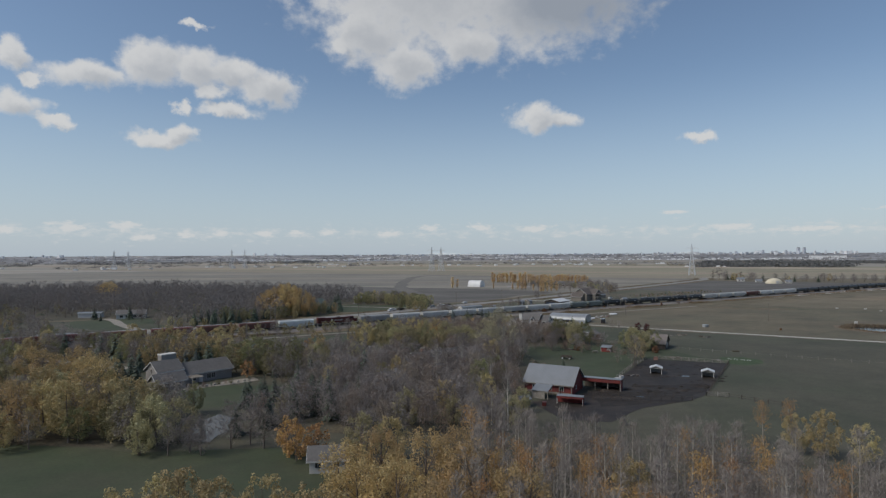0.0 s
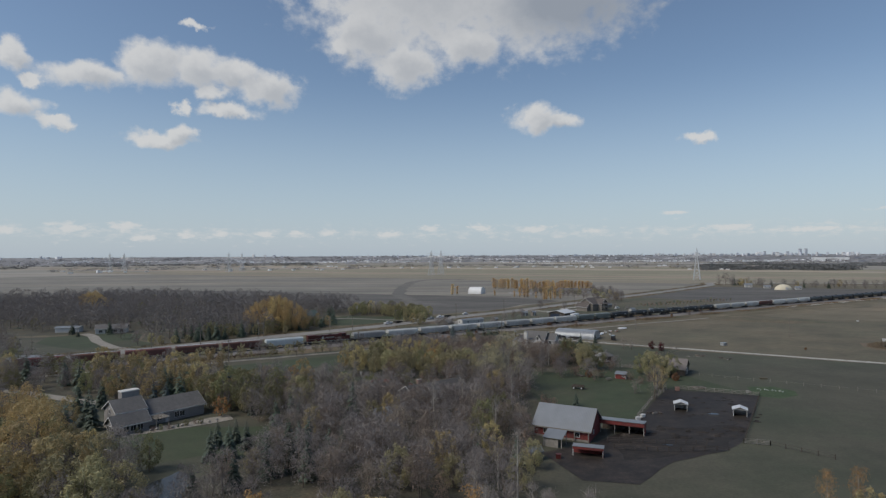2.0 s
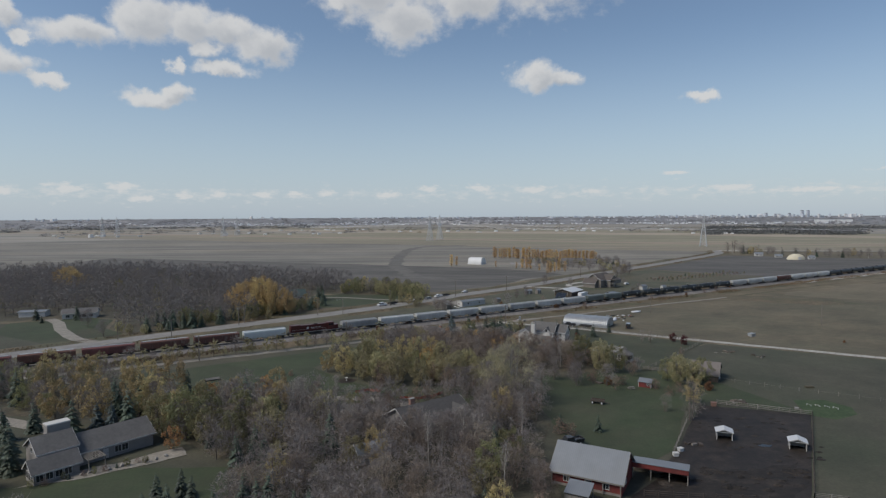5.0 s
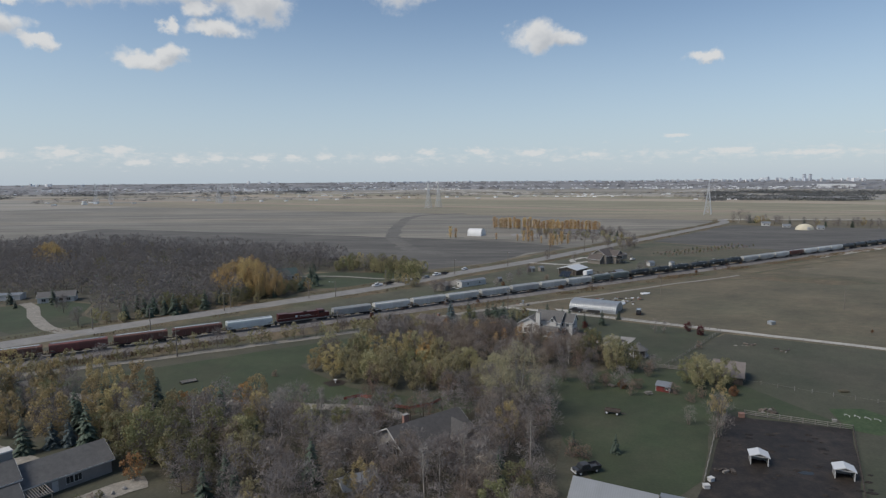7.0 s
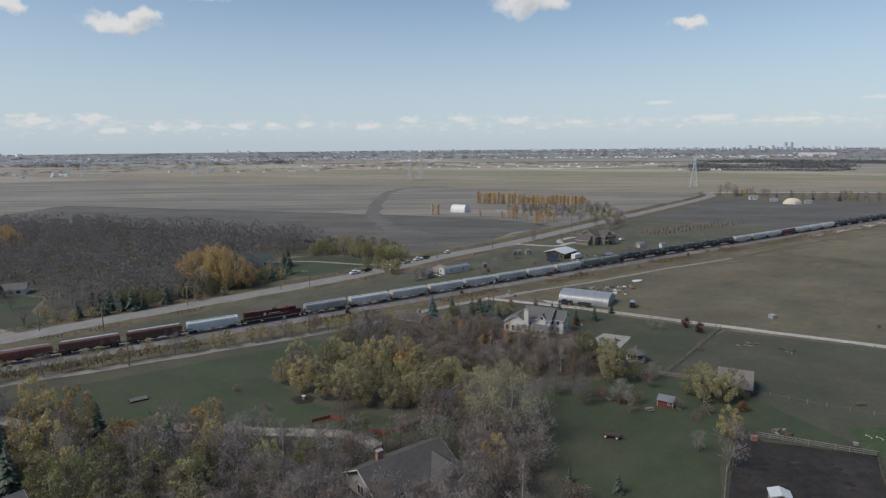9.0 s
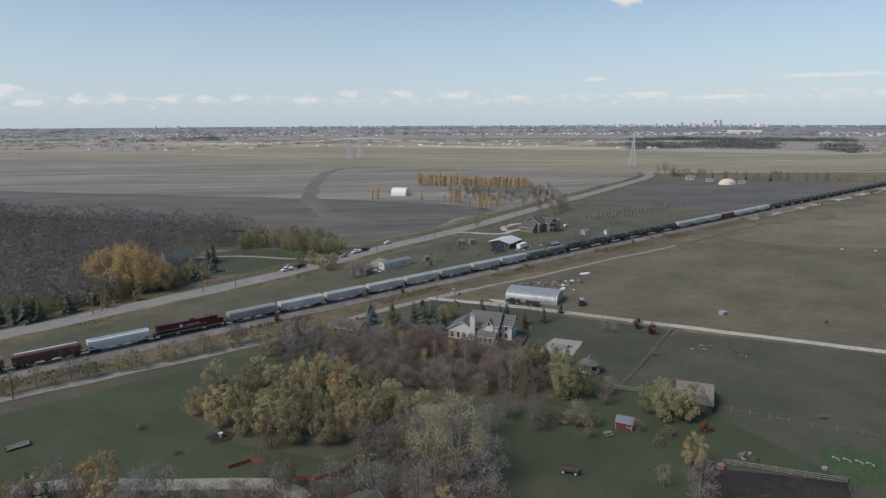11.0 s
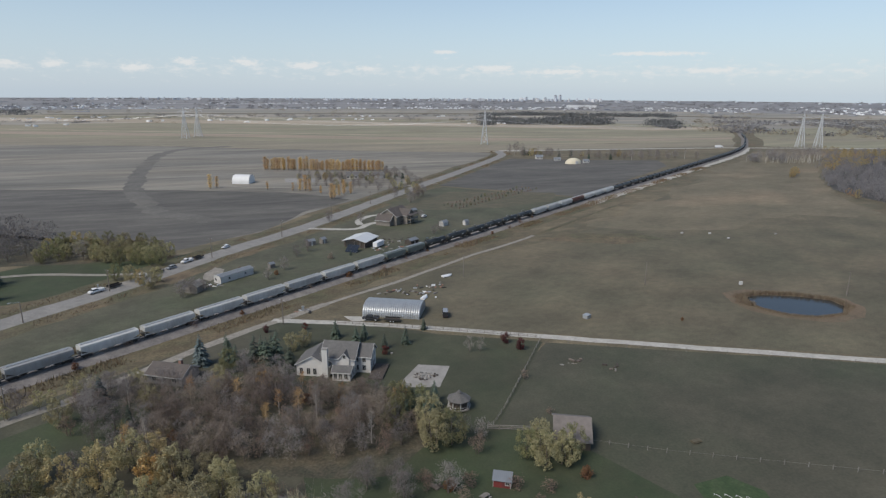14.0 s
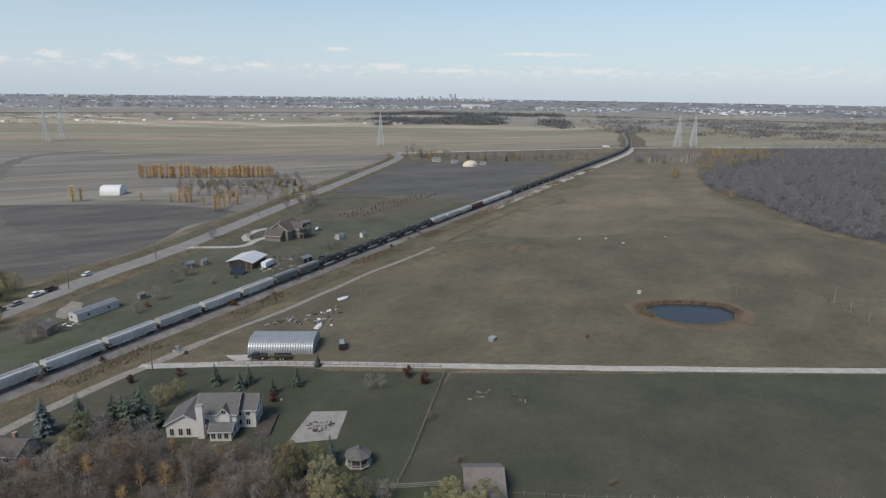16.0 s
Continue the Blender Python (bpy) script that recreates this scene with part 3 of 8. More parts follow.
field("floodway_east_red", [(905, 868), (1200, 760), (1700, 560), (1760, 610), (1260, 820), (950, 912)], "reedgrass_dull", "brown marsh grass east of the railway", 0.2, 60, 4)

# ---- roads, lanes and the railway bed ----
ROAD = [(-420, 30), (-240, 190), (-151, 270), (-110, 307), (-35, 371), (15, 424), (58, 465), (150, 569), (248, 678), (344, 790), (365, 835), (374, 852)]
ribbon("road", ROAD, 8.0, "asphalt", "weathered pale grey country road", 0.12, [(-5.6, -0.08), (-3.9, 0.02), (0, 0.10), (3.9, 0.02), (5.6, -0.08)], ragged=0.6)
ribbon("road_verge_south", [(q[0] + 7.5, q[1] - 6.5) for q in ROAD[:-1]], 9, "verge", "weedy roadside ditch verge", 0.065, ragged=2.5)
ribbon("road_verge_north", [(q[0] - 7.5, q[1] + 6.5) for q in ROAD[:-1]], 9, "verge", "weedy roadside ditch verge", 0.065, ragged=2.5)
ribbon("road_far", [(374, 852), (520, 828), (687, 801), (760, 778), (1158, 622), (1700, 420)], 11, "limestone", "pale gravel section road", 0.2)
ribbon("lane", [(-190, 208), (-150, 224), (-111, 242), (-54, 271), (-20, 291), (10, 313), (30, 325), (47, 335)], 3.5, "gravel", "pale gravel lane beside the railway", 0.09, ragged=1.0)
ribbon("lane_narrow", [(46, 334.4), (63.4, 343.4), (78, 350.5), (102, 365), (124.5, 379), (149, 391), (172, 404)], 2.3, "gravel", "narrow pale gravel track beside the railway", 0.088, ragged=1.1)
ribbon("lane_end", [(171, 403.4), (208, 426), (240, 446), (290, 476)], 2.4, "verge", "faint gravel track beside the railway", 0.085, ragged=1.2)
ribbon("driveway", [(27, 325), (63, 307), (106, 281), (161, 248), (217, 215), (330, 150), (480, 60)], 3.4, "limestone", "long white limestone driveway", 0.1, ragged=0.5)
ribbon("side_road", [(-131, 282), (-150, 292), (-170, 313), (-182, 330), (-193, 340)], 5.0, "gravel", "concrete-pale farm driveway", 0.15, ragged=0.5)
ribbon("driveway_green_house", [(-14, 398), (-34, 402), (-60, 412), (-84, 412)], 3.0, "gravel", "narrow gravel driveway", 0.1)
ribbon("driveway_west", [(-150, 212), (-113, 196), (-90, 186), (-78, 180)], 4.0, "gravel", "pale driveway to the west house", 0.1, ragged=0.4)
ribbon("trail", [(-118, 232), (-100, 221), (-75, 213), (-54, 214), (-34, 211), (-16, 209), (-8, 203)], 3.6, "gravel", "gravel drive through the park lawn", 0.1, ragged=0.7)
ribbon("driveway_brown_house", [(60, 462), (84, 452), (95, 462), (110, 470), (118, 482), (104, 486), (92, 474), (90, 462)], 4.0, "limestone", "looped pale driveway of the brown house", 0.1, step=4)
ribbon("field_track_north", [(10, 500), (-20, 540), (-34, 584), (-46, 648), (-50, 727), (-50, 831), (-44, 930), (-18, 1000), (40, 1030)], 14, "tilled_swath", "dark curved wheel-worn swath in the field", 0.1, ragged=4)
ribbon("field_track_cross", [(-50, 640), (-10, 618), (30, 597), (92, 563)], 6, "tilled_dark", "dark wheel-worn turning strip in the field", 0.11, ragged=3)
field("yard_gravel_quonset", [(50, 320.5), (56, 317.5), (58, 313), (52, 315)], "limestone", "white gravel apron by the quonset", 0.11, 3, 0.4)
field("yard_gravel_shack", [(8, 378), (12, 384), (14, 394), (10, 398), (6, 390), (5, 381)], "gravel", "gravel parking patch", 0.11, 4, 0.5)

# railway: straight, then bending left over the floodway
RAIL = [(-560, -13), (-320, 133), (-134, 246), (-6, 324), (145, 417), (251, 481), (431, 589), (560, 667), (660, 730), (740, 790), (820, 862), (888, 925), (1010, 1050), (1264, 1310), (1869, 1950)]
ribbon("railway_bed", RAIL, 9, "ballast", "grey ballast bed of the single railway track", 0.1, [(-5.2, 0), (-2.4, 0.85), (2.4, 0.85), (5.2, 0)], ragged=0.5)
ribbon("rail_verge_south", [(q[0] + 5, q[1] - 8.5) for q in RAIL[:-4]], 11, "verge", "tall dry weeds along the track", 0.06, ragged=3)
ribbon("rail_verge_north", [(q[0] - 4, q[1] + 7) for q in RAIL[:-4]], 8, "verge", "tall dry weeds along the track", 0.055, ragged=3)
ribbon("rail_shoulder", [(251 + 4, 481 - 7), (431 + 4, 589 - 7), (560 + 4, 667 - 7), (660 + 4, 730 - 7), (745, 786)], 7, "limestone", "pale stone shoulder below the track", 0.12, ragged=3)
RAIL_LINE = curve_points(RAIL, 6.0)
for side, name in ((-0.72, "rail"), (0.72, "rail")):
    ribbon(name, RAIL, 0.1, "ballast", "steel rail", 0.95, [(side - 0.05, 0), (side - 0.04, 0.16), (side + 0.04, 0.16), (side + 0.05, 0)])

# ---- trees ----


def tube(verts, faces, a, b, ra, rb, sides):
    d = (b - a)
    if d.length < 1e-6:
        return
    d.normalize()
    u = d.orthogonal().normalized()
    v = d.cross(u)
    k = len(verts)
    for p, r in ((a, ra), (b, rb)):
        for i in range(sides):
            w = 2 * math.pi * i / sides
            verts.append(p + (u * math.cos(w) + v * math.sin(w)) * r)
    for i in range(sides):
        j = (i + 1) % sides
        faces.append((k + i, k + j, k + sides + j, k + sides + i))


def limbs(rng, h, spread, trunk_r, lean=0.04, first=0.25, count=9, up=0.55, sub=4, multi=1):
    """Trunk and limbs as tapered tubes; returns them and the points where twigs or leaves grow."""
    verts, faces, tips = [], [], []
    for s in range(multi):
        base = Vector((rng.uniform(-0.4, 0.4), rng.uniform(-0.4, 0.4), -0.3)) * (1 if multi > 1 else 0.01)
        base.z = -0.3
        axis = [base]
        tilt = Vector((rng.uniform(-lean, lean), rng.uniform(-lean, lean), 0)) * (3.0 if multi > 1 else 1.0)
        segs = 6
        for i in range(segs):
            axis.append(axis[-1] + (Vector((0, 0, 1)) + tilt + Vector((rng.uniform(-lean, lean), rng.uniform(-lean, lean), 0))) * (h * rng.uniform(0.9, 1.0) / segs))
        for i in range(segs):
            tube(verts, faces, axis[i], axis[i + 1], trunk_r * (1 - i / segs * 0.88), trunk_r * (1 - (i + 1) / segs * 0.88), 6)
        for c in range(max(3, count // multi)):
            t = first + (0.97 - first) * (c + rng.random()) / max(3, count // multi)
            k = min(segs - 1, int(t * segs))
            p = axis[k].lerp(axis[k + 1], t * segs - k)
            ang = c * 2.4 + rng.uniform(-0.5, 0.5)
            length = spread * math.sqrt(max(0.08, 1 - ((t - 0.5) / 0.52) ** 2)) * rng.uniform(0.75, 1.15)
            d = Vector((math.cos(ang), math.sin(ang), up + 0.5 * t)).normalized()
            mid = p + d * length * 0.5
            end = mid + (d + Vector((0, 0, 0.35)) + Vector((rng.uniform(-.25, .25), rng.uniform(-.25, .25), 0))).normalized() * length * 0.55
            r = trunk_r * 0.42 * (1.1 - t)
            tube(verts, faces, p, mid, r, r * 0.6, 4)
            tube(verts, faces, mid, end, r * 0.6, r * 0.2, 3)
            tips += [mid, end, mid.lerp(end, 0.5)]
            for q in range(sub):
                w = p.lerp(mid, 0.4 + 0.6 * rng.random()) if q % 2 else mid.lerp(end, rng.random())
                e = w + (d * 0.6 + Vector((rng.uniform(-1, 1), rng.uniform(-1, 1), rng.uniform(0.1, 0.9)))).normalized() * length * rng.uniform(0.25, 0.45)
                tube(verts, faces, w, e, r * 0.35, r * 0.1, 3)
                tips += [e, w.lerp(e, 0.6)]
        tips.append(axis[-1])
    return verts, faces, tips


def twigs(rng, tips, n, length, width, rise=0.5):
    verts, faces = [], []
    for _ in range(n):
        p = rng.choice(tips) + Vector((rng.gauss(0, .25), rng.gauss(0, .25), rng.gauss(0, .25)))
        d = Vector((rng.uniform(-1, 1), rng.uniform(-1, 1), rng.uniform(-0.3, 1) + rise)).normalized() * length * rng.uniform(0.5, 1.3)
        s = d.cross(Vector((rng.uniform(-1, 1), rng.uniform(-1, 1), rng.uniform(-1, 1)))).normalized() * width * 0.5
        k = len(verts)
        verts += [p - s, p + s, p + d]
        faces.append((k, k + 1, k + 2))
    return verts, faces


def leaves(rng, tips, n, size, clump, droop=0.0):
    verts, faces = [], []
    for _ in range(n):
        p = rng.choice(tips) + Vector((rng.gauss(0, clump), rng.gauss(0, clump), rng.gauss(0, clump * 0.8) - droop * abs(rng.gauss(0, 1))))
        if p.z < 0.2:
            p.z = 0.2 + rng.random() * 0.5
        a = Vector((rng.uniform(-1, 1), rng.uniform(-1, 1), rng.uniform(-1, 1) - droop)).normalized() * size * rng.uniform(0.6, 1.3)
        b = a.cross(Vector((rng.uniform(-1, 1), rng.uniform(-1, 1), rng.uniform(-1, 1)))).normalized() * a.length * 0.55
        k = len(verts)
        verts += [p - a * 0.5, p + a * 0.5, p + b]
        faces.append((k, k + 1, k + 2))
    return verts, faces


def lobes_of(rng, h, spread, low, count, fat):
    """Round masses of a crown: centre and radius, set round the trunk from the lowest boughs to the top."""
    out = []
    for i in range(count):
        t = (i + .5) / count
        belly = math.sin(math.pi * (0.16 + 0.74 * t)) ** 0.8
        ang = i * 2.4 + rng.uniform(-.5, .5)
        r = spread * fat * rng.uniform(.75, 1.15) * (1.1 - .4 * t)
        reach = max(0.0, spread * belly - r * .8) * rng.uniform(.8, 1.15)
        out.append((Vector((reach * math.cos(ang), reach * math.sin(ang), h * (low + (.97 - low) * t) - r * .35)), r))
    out.append((Vector((rng.uniform(-.2, .2), rng.uniform(-.2, .2), h * .9 - spread * fat * .5)), spread * fat * .75))
    return out


def leaf_mass(rng, lobes, n, size, loose=0.5, slim=0.9, droop=0.0):
    """Leaves lying on the outsides of the round masses, so that light and shade model them."""
    verts, faces = [], []
    weights = [r * r for _, r in lobes]
    picks = rng.choices(range(len(lobes)), weights, k=n)
    for i in picks:
        c, r = lobes[i]
        u = Vector((rng.gauss(0, 1), rng.gauss(0, 1), rng.gauss(.22, .9))).normalized()
        p = c + Vector((u.x, u.y, u.z * 1.25)) * r * rng.uniform(.55, 1.12)
        if any(j != i and (p - q).length < .5 * e for j, (q, e) in enumerate(lobes)):
            continue
        if droop:
            p.z -= droop * abs(rng.gauss(0, .5))
        p.z = max(p.z, .25)
        nrm = (u + Vector((rng.gauss(0, loose), rng.gauss(0, loose), rng.gauss(0, loose)))).normalized()
        a = nrm.cross(Vector((rng.uniform(-1, 1), rng.uniform(-1, 1), rng.uniform(-1, 1)))).normalized() * size * rng.uniform(.6, 1.3)
        b = nrm.cross(a) * slim
        k = len(verts)
        verts += [p - a * .5, p + a * .5, p + b]
        faces.append((k, k + 1, k + 2))
    return verts, faces


def twig_mass(rng, lobes, n, length, width):
    """Bare twigs that fan outwards and upwards through the round masses."""
    verts, faces = [], []
    for i in rng.choices(range(len(lobes)), [r * r for _, r in lobes], k=n):
        c, r = lobes[i]
        u = Vector((rng.gauss(0, 1), rng.gauss(0, 1), rng.gauss(.3, .8))).normalized()
        p = c + u * r * rng.uniform(.25, .92)
        d = (u + Vector((rng.gauss(0, .4), rng.gauss(0, .4), rng.gauss(.35, .4)))).normalized() * length * rng.uniform(.5, 1.2)
        w = d.cross(Vector((rng.uniform(-1, 1), rng.uniform(-1, 1), rng.uniform(-1, 1)))).normalized() * width * .5
        k = len(verts)
        verts += [p - w, p + w, p + d]
        faces.append((k, k + 1, k + 2))
    return verts, faces


def spruce_crown(rng, h, r, n_layers, per):
    verts, faces = [], []
    for i in range(n_layers):
        t = i / (n_layers - 1)
        z = h * (0.06 + 0.92 * t)
        reach = r * (1 - t) ** 0.85 + 0.08
        for j in range(max(5, int(per * (1 - 0.6 * t)))):
            a = rng.uniform(0, 2 * math.pi)
            L = reach * rng.uniform(0.7, 1.15)
            d = Vector((math.cos(a), math.sin(a), 0))
            s = Vector((-d.y, d.x, 0)) * L * rng.uniform(0.22, 0.34)
            p0, p1 = Vector((0, 0, z + 0.12 * L)), d * L * 0.55 + Vector((0, 0, z - 0.10 * L))
            p2 = d * L + Vector((0, 0, z - 0.30 * L + rng.uniform(-.1, .1)))
            k = len(verts)
            verts += [p0, p1 + s, p2, p1 - s, p1 + Vector((0, 0, 0.10 * L))]
            faces += [(k, k + 1, k + 4), (k + 1, k + 2, k + 4), (k + 2, k + 3, k + 4), (k + 3, k, k + 4)]
            for q in range(2):
                w = p1.lerp(p2, rng.random()) + s * rng.uniform(-1, 1)
                e = w + Vector((rng.uniform(-.3, .3), rng.uniform(-.3, .3), -rng.uniform(0.15, 0.4)))
                k = len(verts)
                verts += [w, w + s * 0.35, e]
                faces.append((k, k + 1, k + 2))
    return verts, faces


TREE_SPECS = {
    # kind: name, category, label, variants, height, spread, trunk radius, crown material, bark
    "bare": ("bare_tree", "tree", "leafless grey-brown deciduous tree with fine twigs", 6, 8.5, 3.6, 0.15, "twig", "bark"),
    "aspen": ("aspen", "tree", "slender leafless aspen with pale trunk", 5, 11.2, 1.7, 0.17, "pale_twig", "paper_bark"),
    "aspen_gold": ("aspen", "tree", "slender pale-trunked aspen with sparse orange leaves", 3, 9.6, 1.9, 0.11, "orange_leaf", "paper_bark"),
    "olive": ("willow_shrub", "tree", "rounded olive-green leafy tree turning yellow", 5, 7.4, 3.0, 0.14, "olive_leaf", "bark"),
    "green": ("leafy_tree", "tree", "dull green leafy tree in autumn", 3, 8.0, 3.2, 0.16, "green_leaf", "bark"),
    "yellow": ("yellow_tree", "tree", "deciduous tree with golden autumn leaves", 4, 8.5, 2.9, 0.15, "yellow_leaf", "bark"),
    "willow": ("willow", "tree", "large willow with yellowing drooping foliage", 3, 11.0, 5.0, 0.30, "willow_leaf", "bark"),
    "orange": ("orange_tree", "tree", "small tree with bright orange autumn leaves", 2, 5.0, 2.0, 0.10, "orange_leaf", "bark"),
    "poplar": ("poplar", "tree", "narrow columnar poplar with golden leaves", 2, 11.0, 1.5, 0.16, "poplar_leaf", "bark"),
    "spruce": ("spruce", "tree", "dark green conical spruce tree", 3, 9.0, 2.6, 0.14, "spruce", "bark"),
    "blue": ("spruce", "tree", "blue-grey conical spruce tree", 2, 8.0, 2.5, 0.14, "blue_spruce", "bark"),
    "red": ("red_shrub", "shrub", "rounded dark red leafy shrub", 2, 3.2, 1.4, 0.06, "red_leaf", "bark"),
    "shrub": ("bare_shrub", "shrub", "low leafless purple-brown shrub", 3, 2.4, 1.6, 0.05, "dusty_leaf", "bark"),
    "rust": ("rust_shrub", "shrub", "low rust-orange leafy autumn shrub", 2, 2.6, 1.3, 0.05, "rust_leaf", "bark"),
    "bigbare": ("cottonwood", "tree", "tall spreading cottonwood with thin yellow-green leaves", 1, 13.0, 4.6, 0.24, "pale_leaf", "grey_bark"),
    "crab": ("crabapple_tree", "tree", "small crabapple tree with dry pinkish foliage", 2, 6.0, 2.4, 0.11, "dusty_leaf", "bark"),
    "palebare": ("bare_tree", "tree", "tall leafless tree with pale grey limbs", 2, 10.0, 3.6, 0.2, "pale_twig", "bark"),
    "brown": ("birch", "tree", "brown-twigged birch that has lost most leaves", 4, 8.5, 3.3, 0.14, "brown_twig", "bark"),
    "greybare": ("bare_tree", "tree", "grey leafless tree in the far wood", 0, 8.6, 4.7, 0.15, "grey_twig", "bark"),
    "darkbare": ("bare_tree", "tree", "dark leafless tree in the north wood", 0, 12.5, 5.2, 0.15, "dark_twig", "bark"),
    "sapling": ("lane_tree", "tree", "small thin-leaved yellowish lane tree", 3, 5.0, 1.7, 0.08, "olive_leaf", "bark"),
}


def make_tree(kind, seed, detail=1.0):
    name, cat, label, _, h, spread, r, leaf, bark = TREE_SPECS[kind]
    rng = random.Random(hash_seed(kind, seed))
    if kind in ("spruce", "blue"):
        tv, tf = [], []
        tube(tv, tf, Vector((0, 0, -0.3)), Vector((0, 0, h * 0.95)), r, r * 0.1, 6)
        cv, cf = spruce_crown(rng, h, spread, int(17 * detail), int(14 * detail))
    elif kind == "poplar":
        tv, tf, tips = limbs(rng, h, spread, r, 0.01, 0.08, 22, 1.6, 2)
        cv, cf = leaves(rng, tips, int(850 * detail), 0.42, 0.42)
    elif kind in ("greybare", "darkbare"):
        tv, tf, tips = limbs(rng, h * 0.8, spread, r, 0.05, 0.16, 8, 0.7, 1)
        cv, cf = leaf_mass(rng, lobes_of(rng, h, spread, .25, 11, .36), int(1500 * detail), 1.15, .9, .3)
    elif kind in ("bare", "brown", "palebare"):
        tv, tf, tips = limbs(rng, h * .92, spread, r, 0.05, 0.16, 13, 0.55, 2, multi=2 if seed % 2 else 1)
        shape = lobes_of(rng, h, spread, .3, 9, .46)
        cv, cf = twig_mass(rng, shape, int((820 if kind != "palebare" else 700) * detail), 1.15, 0.062 / detail ** 0.5)
        if kind != "palebare":
            lv, lf = leaf_mass(rng, shape, int(330 * detail), .62 / detail ** .25, .8, .22)
            cf = cf + [tuple(i + len(cv) for i in f) for f in lf]
            cv = cv + lv
    elif kind == "aspen":
        tv, tf, tips = limbs(rng, h, spread, r, 0.03, 0.45, 11, 1.1, 3)
        cv, cf = twigs(rng, tips, int(420 * detail), 1.0, 0.05 / detail ** 0.5)
    elif kind == "aspen_gold":
        tv, tf, tips = limbs(rng, h, spread, r, 0.03, 0.35, 12, 0.9, 3)
        cv, cf = leaves(rng, tips, int(900 * detail), 0.22, 0.4)
    elif kind == "willow":
        tv, tf, tips = limbs(rng, h * .9, spread * .8, r, 0.06, 0.16, 14, 0.55, 3, multi=2)
        cv, cf = leaf_mass(rng, lobes_of(rng, h, spread, .2, 30, .25), int(6800 * detail), 0.26 / detail ** 0.4, .6, .7, .6)
    elif kind == "bigbare":
        tv, tf, tips = limbs(rng, h, spread, r, 0.04, 0.15, 24, 0.9, 7, multi=2)
        shape = lobes_of(rng, h, spread, .25, 20, .32)
        cv, cf = twig_mass(rng, shape, int(1900 * detail), 1.3, .055)
        lv, lf = leaf_mass(rng, shape, int(1700 * detail), .21, .8)
        cf = cf + [tuple(i + len(cv) for i in f) for f in lf]
        cv = cv + lv
    elif kind == "crab":
        tv, tf, tips = limbs(rng, h, spread, r, 0.05, 0.2, 14, 0.6, 4, multi=2)
        cv, cf = leaf_mass(rng, lobes_of(rng, h, spread, .3, 9, .46), int(900 * detail), 0.24, .8, .6)
    elif kind == "shrub":
        tv, tf, tips = limbs(rng, h, spread, r, 0.08, 0.1, 12, 0.7, 4, multi=4)
        cv, cf = leaf_mass(rng, lobes_of(rng, h, spread, .2, 6, .5), int(420 * detail), 0.2, .7, .7)
    elif kind in ("red", "rust"):
        tv, tf, tips = limbs(rng, h * .85, spread * .8, r, 0.05, 0.08, 14, 0.6, 3, multi=3)
        cv, cf = leaf_mass(rng, lobes_of(rng, h, spread, .15, 7, .5), int(850 * detail), 0.24)
    elif kind == "sapling":
        tv, tf, tips = limbs(rng, h, spread, r, 0.04, 0.25, 12, 0.8, 4)
        cv, cf = leaf_mass(rng, lobes_of(rng, h, spread, .3, 12, .32), int(620 * detail), 0.24, .7)
    elif kind == "orange":
        tv, tf, tips = limbs(rng, h * .88, spread * .8, r, 0.05, 0.2, 12, 0.6, 3)
        cv, cf = leaf_mass(rng, lobes_of(rng, h, spread, .22, 16, .3), int(950 * detail), 0.26, .85)
    else:
        tv, tf, tips = limbs(rng, h * .88, spread * .8, r, 0.05, 0.12, 12, 0.6, 3, multi=2 if kind == "olive" else 1)
        cv, cf = leaf_mass(rng, lobes_of(rng, h, spread, .18, 24, .27), int(2700 * detail), 0.25 / detail ** 0.4, .6)
    return (tv, tf), (cv, cf)


def hash_seed(kind, seed):
    return sum(ord(c) * (i + 3) for i, c in enumerate(kind)) * 31 + seed * 7 + 1


TREES = {}
for tree_kind, spec in TREE_SPECS.items():
    for tree_seed in range(spec[3]):
        (tv, tf), (cv, cf) = make_tree(tree_kind, tree_seed)
        TREES[tree_kind, tree_seed] = (mesh_of("trunk", tv, tf, M[spec[8]], True), mesh_of("crown", cv, cf, M[spec[7]]))

tree_rng = random.Random(11)
PLANTED, THICKET = {}, []
THICKET_GROUPS = ("bare wood", "farmstead trees", "farm trees by the corner")


def plant(kind, x, y, scale=1.0, group="", variant=None, wide=1.0, z=0.0):
    wide = 1.45 if kind == "poplar" else wide
    name, cat, label, n = TREE_SPECS[kind][:4]
    PLANTED[kind] = PLANTED.get(kind, 0) + 1
    if kind == "bare" and group in THICKET_GROUPS and PLANTED[kind] % 5 < 4:
        THICKET.append((x, y, scale))
        return None
    v = tree_rng.randrange(n) if variant is None else variant
    m = Matrix.Translation((x, y, z)) @ Matrix.Rotation(tree_rng.uniform(0, 6.28), 4, "Z") @ Matrix.Diagonal((scale * wide, scale * wide, scale, 1))
    t = thing(name, label, cat, m, group)
    part("trunk", TREES[kind, v][0], None, t)
    part("crown", TREES[kind, v][1], None, t)
    return t


def inside(x, y, poly):
    c = False
    for (x1, y1), (x2, y2) in zip(poly, poly[1:] + poly[:1]):
        if (y1 > y) != (y2 > y) and x < (x2 - x1) * (y - y1) / (y2 - y1) + x1:
            c = not c
    return c


CLEAR = []   # footprints where no tree grows: x, y, radius


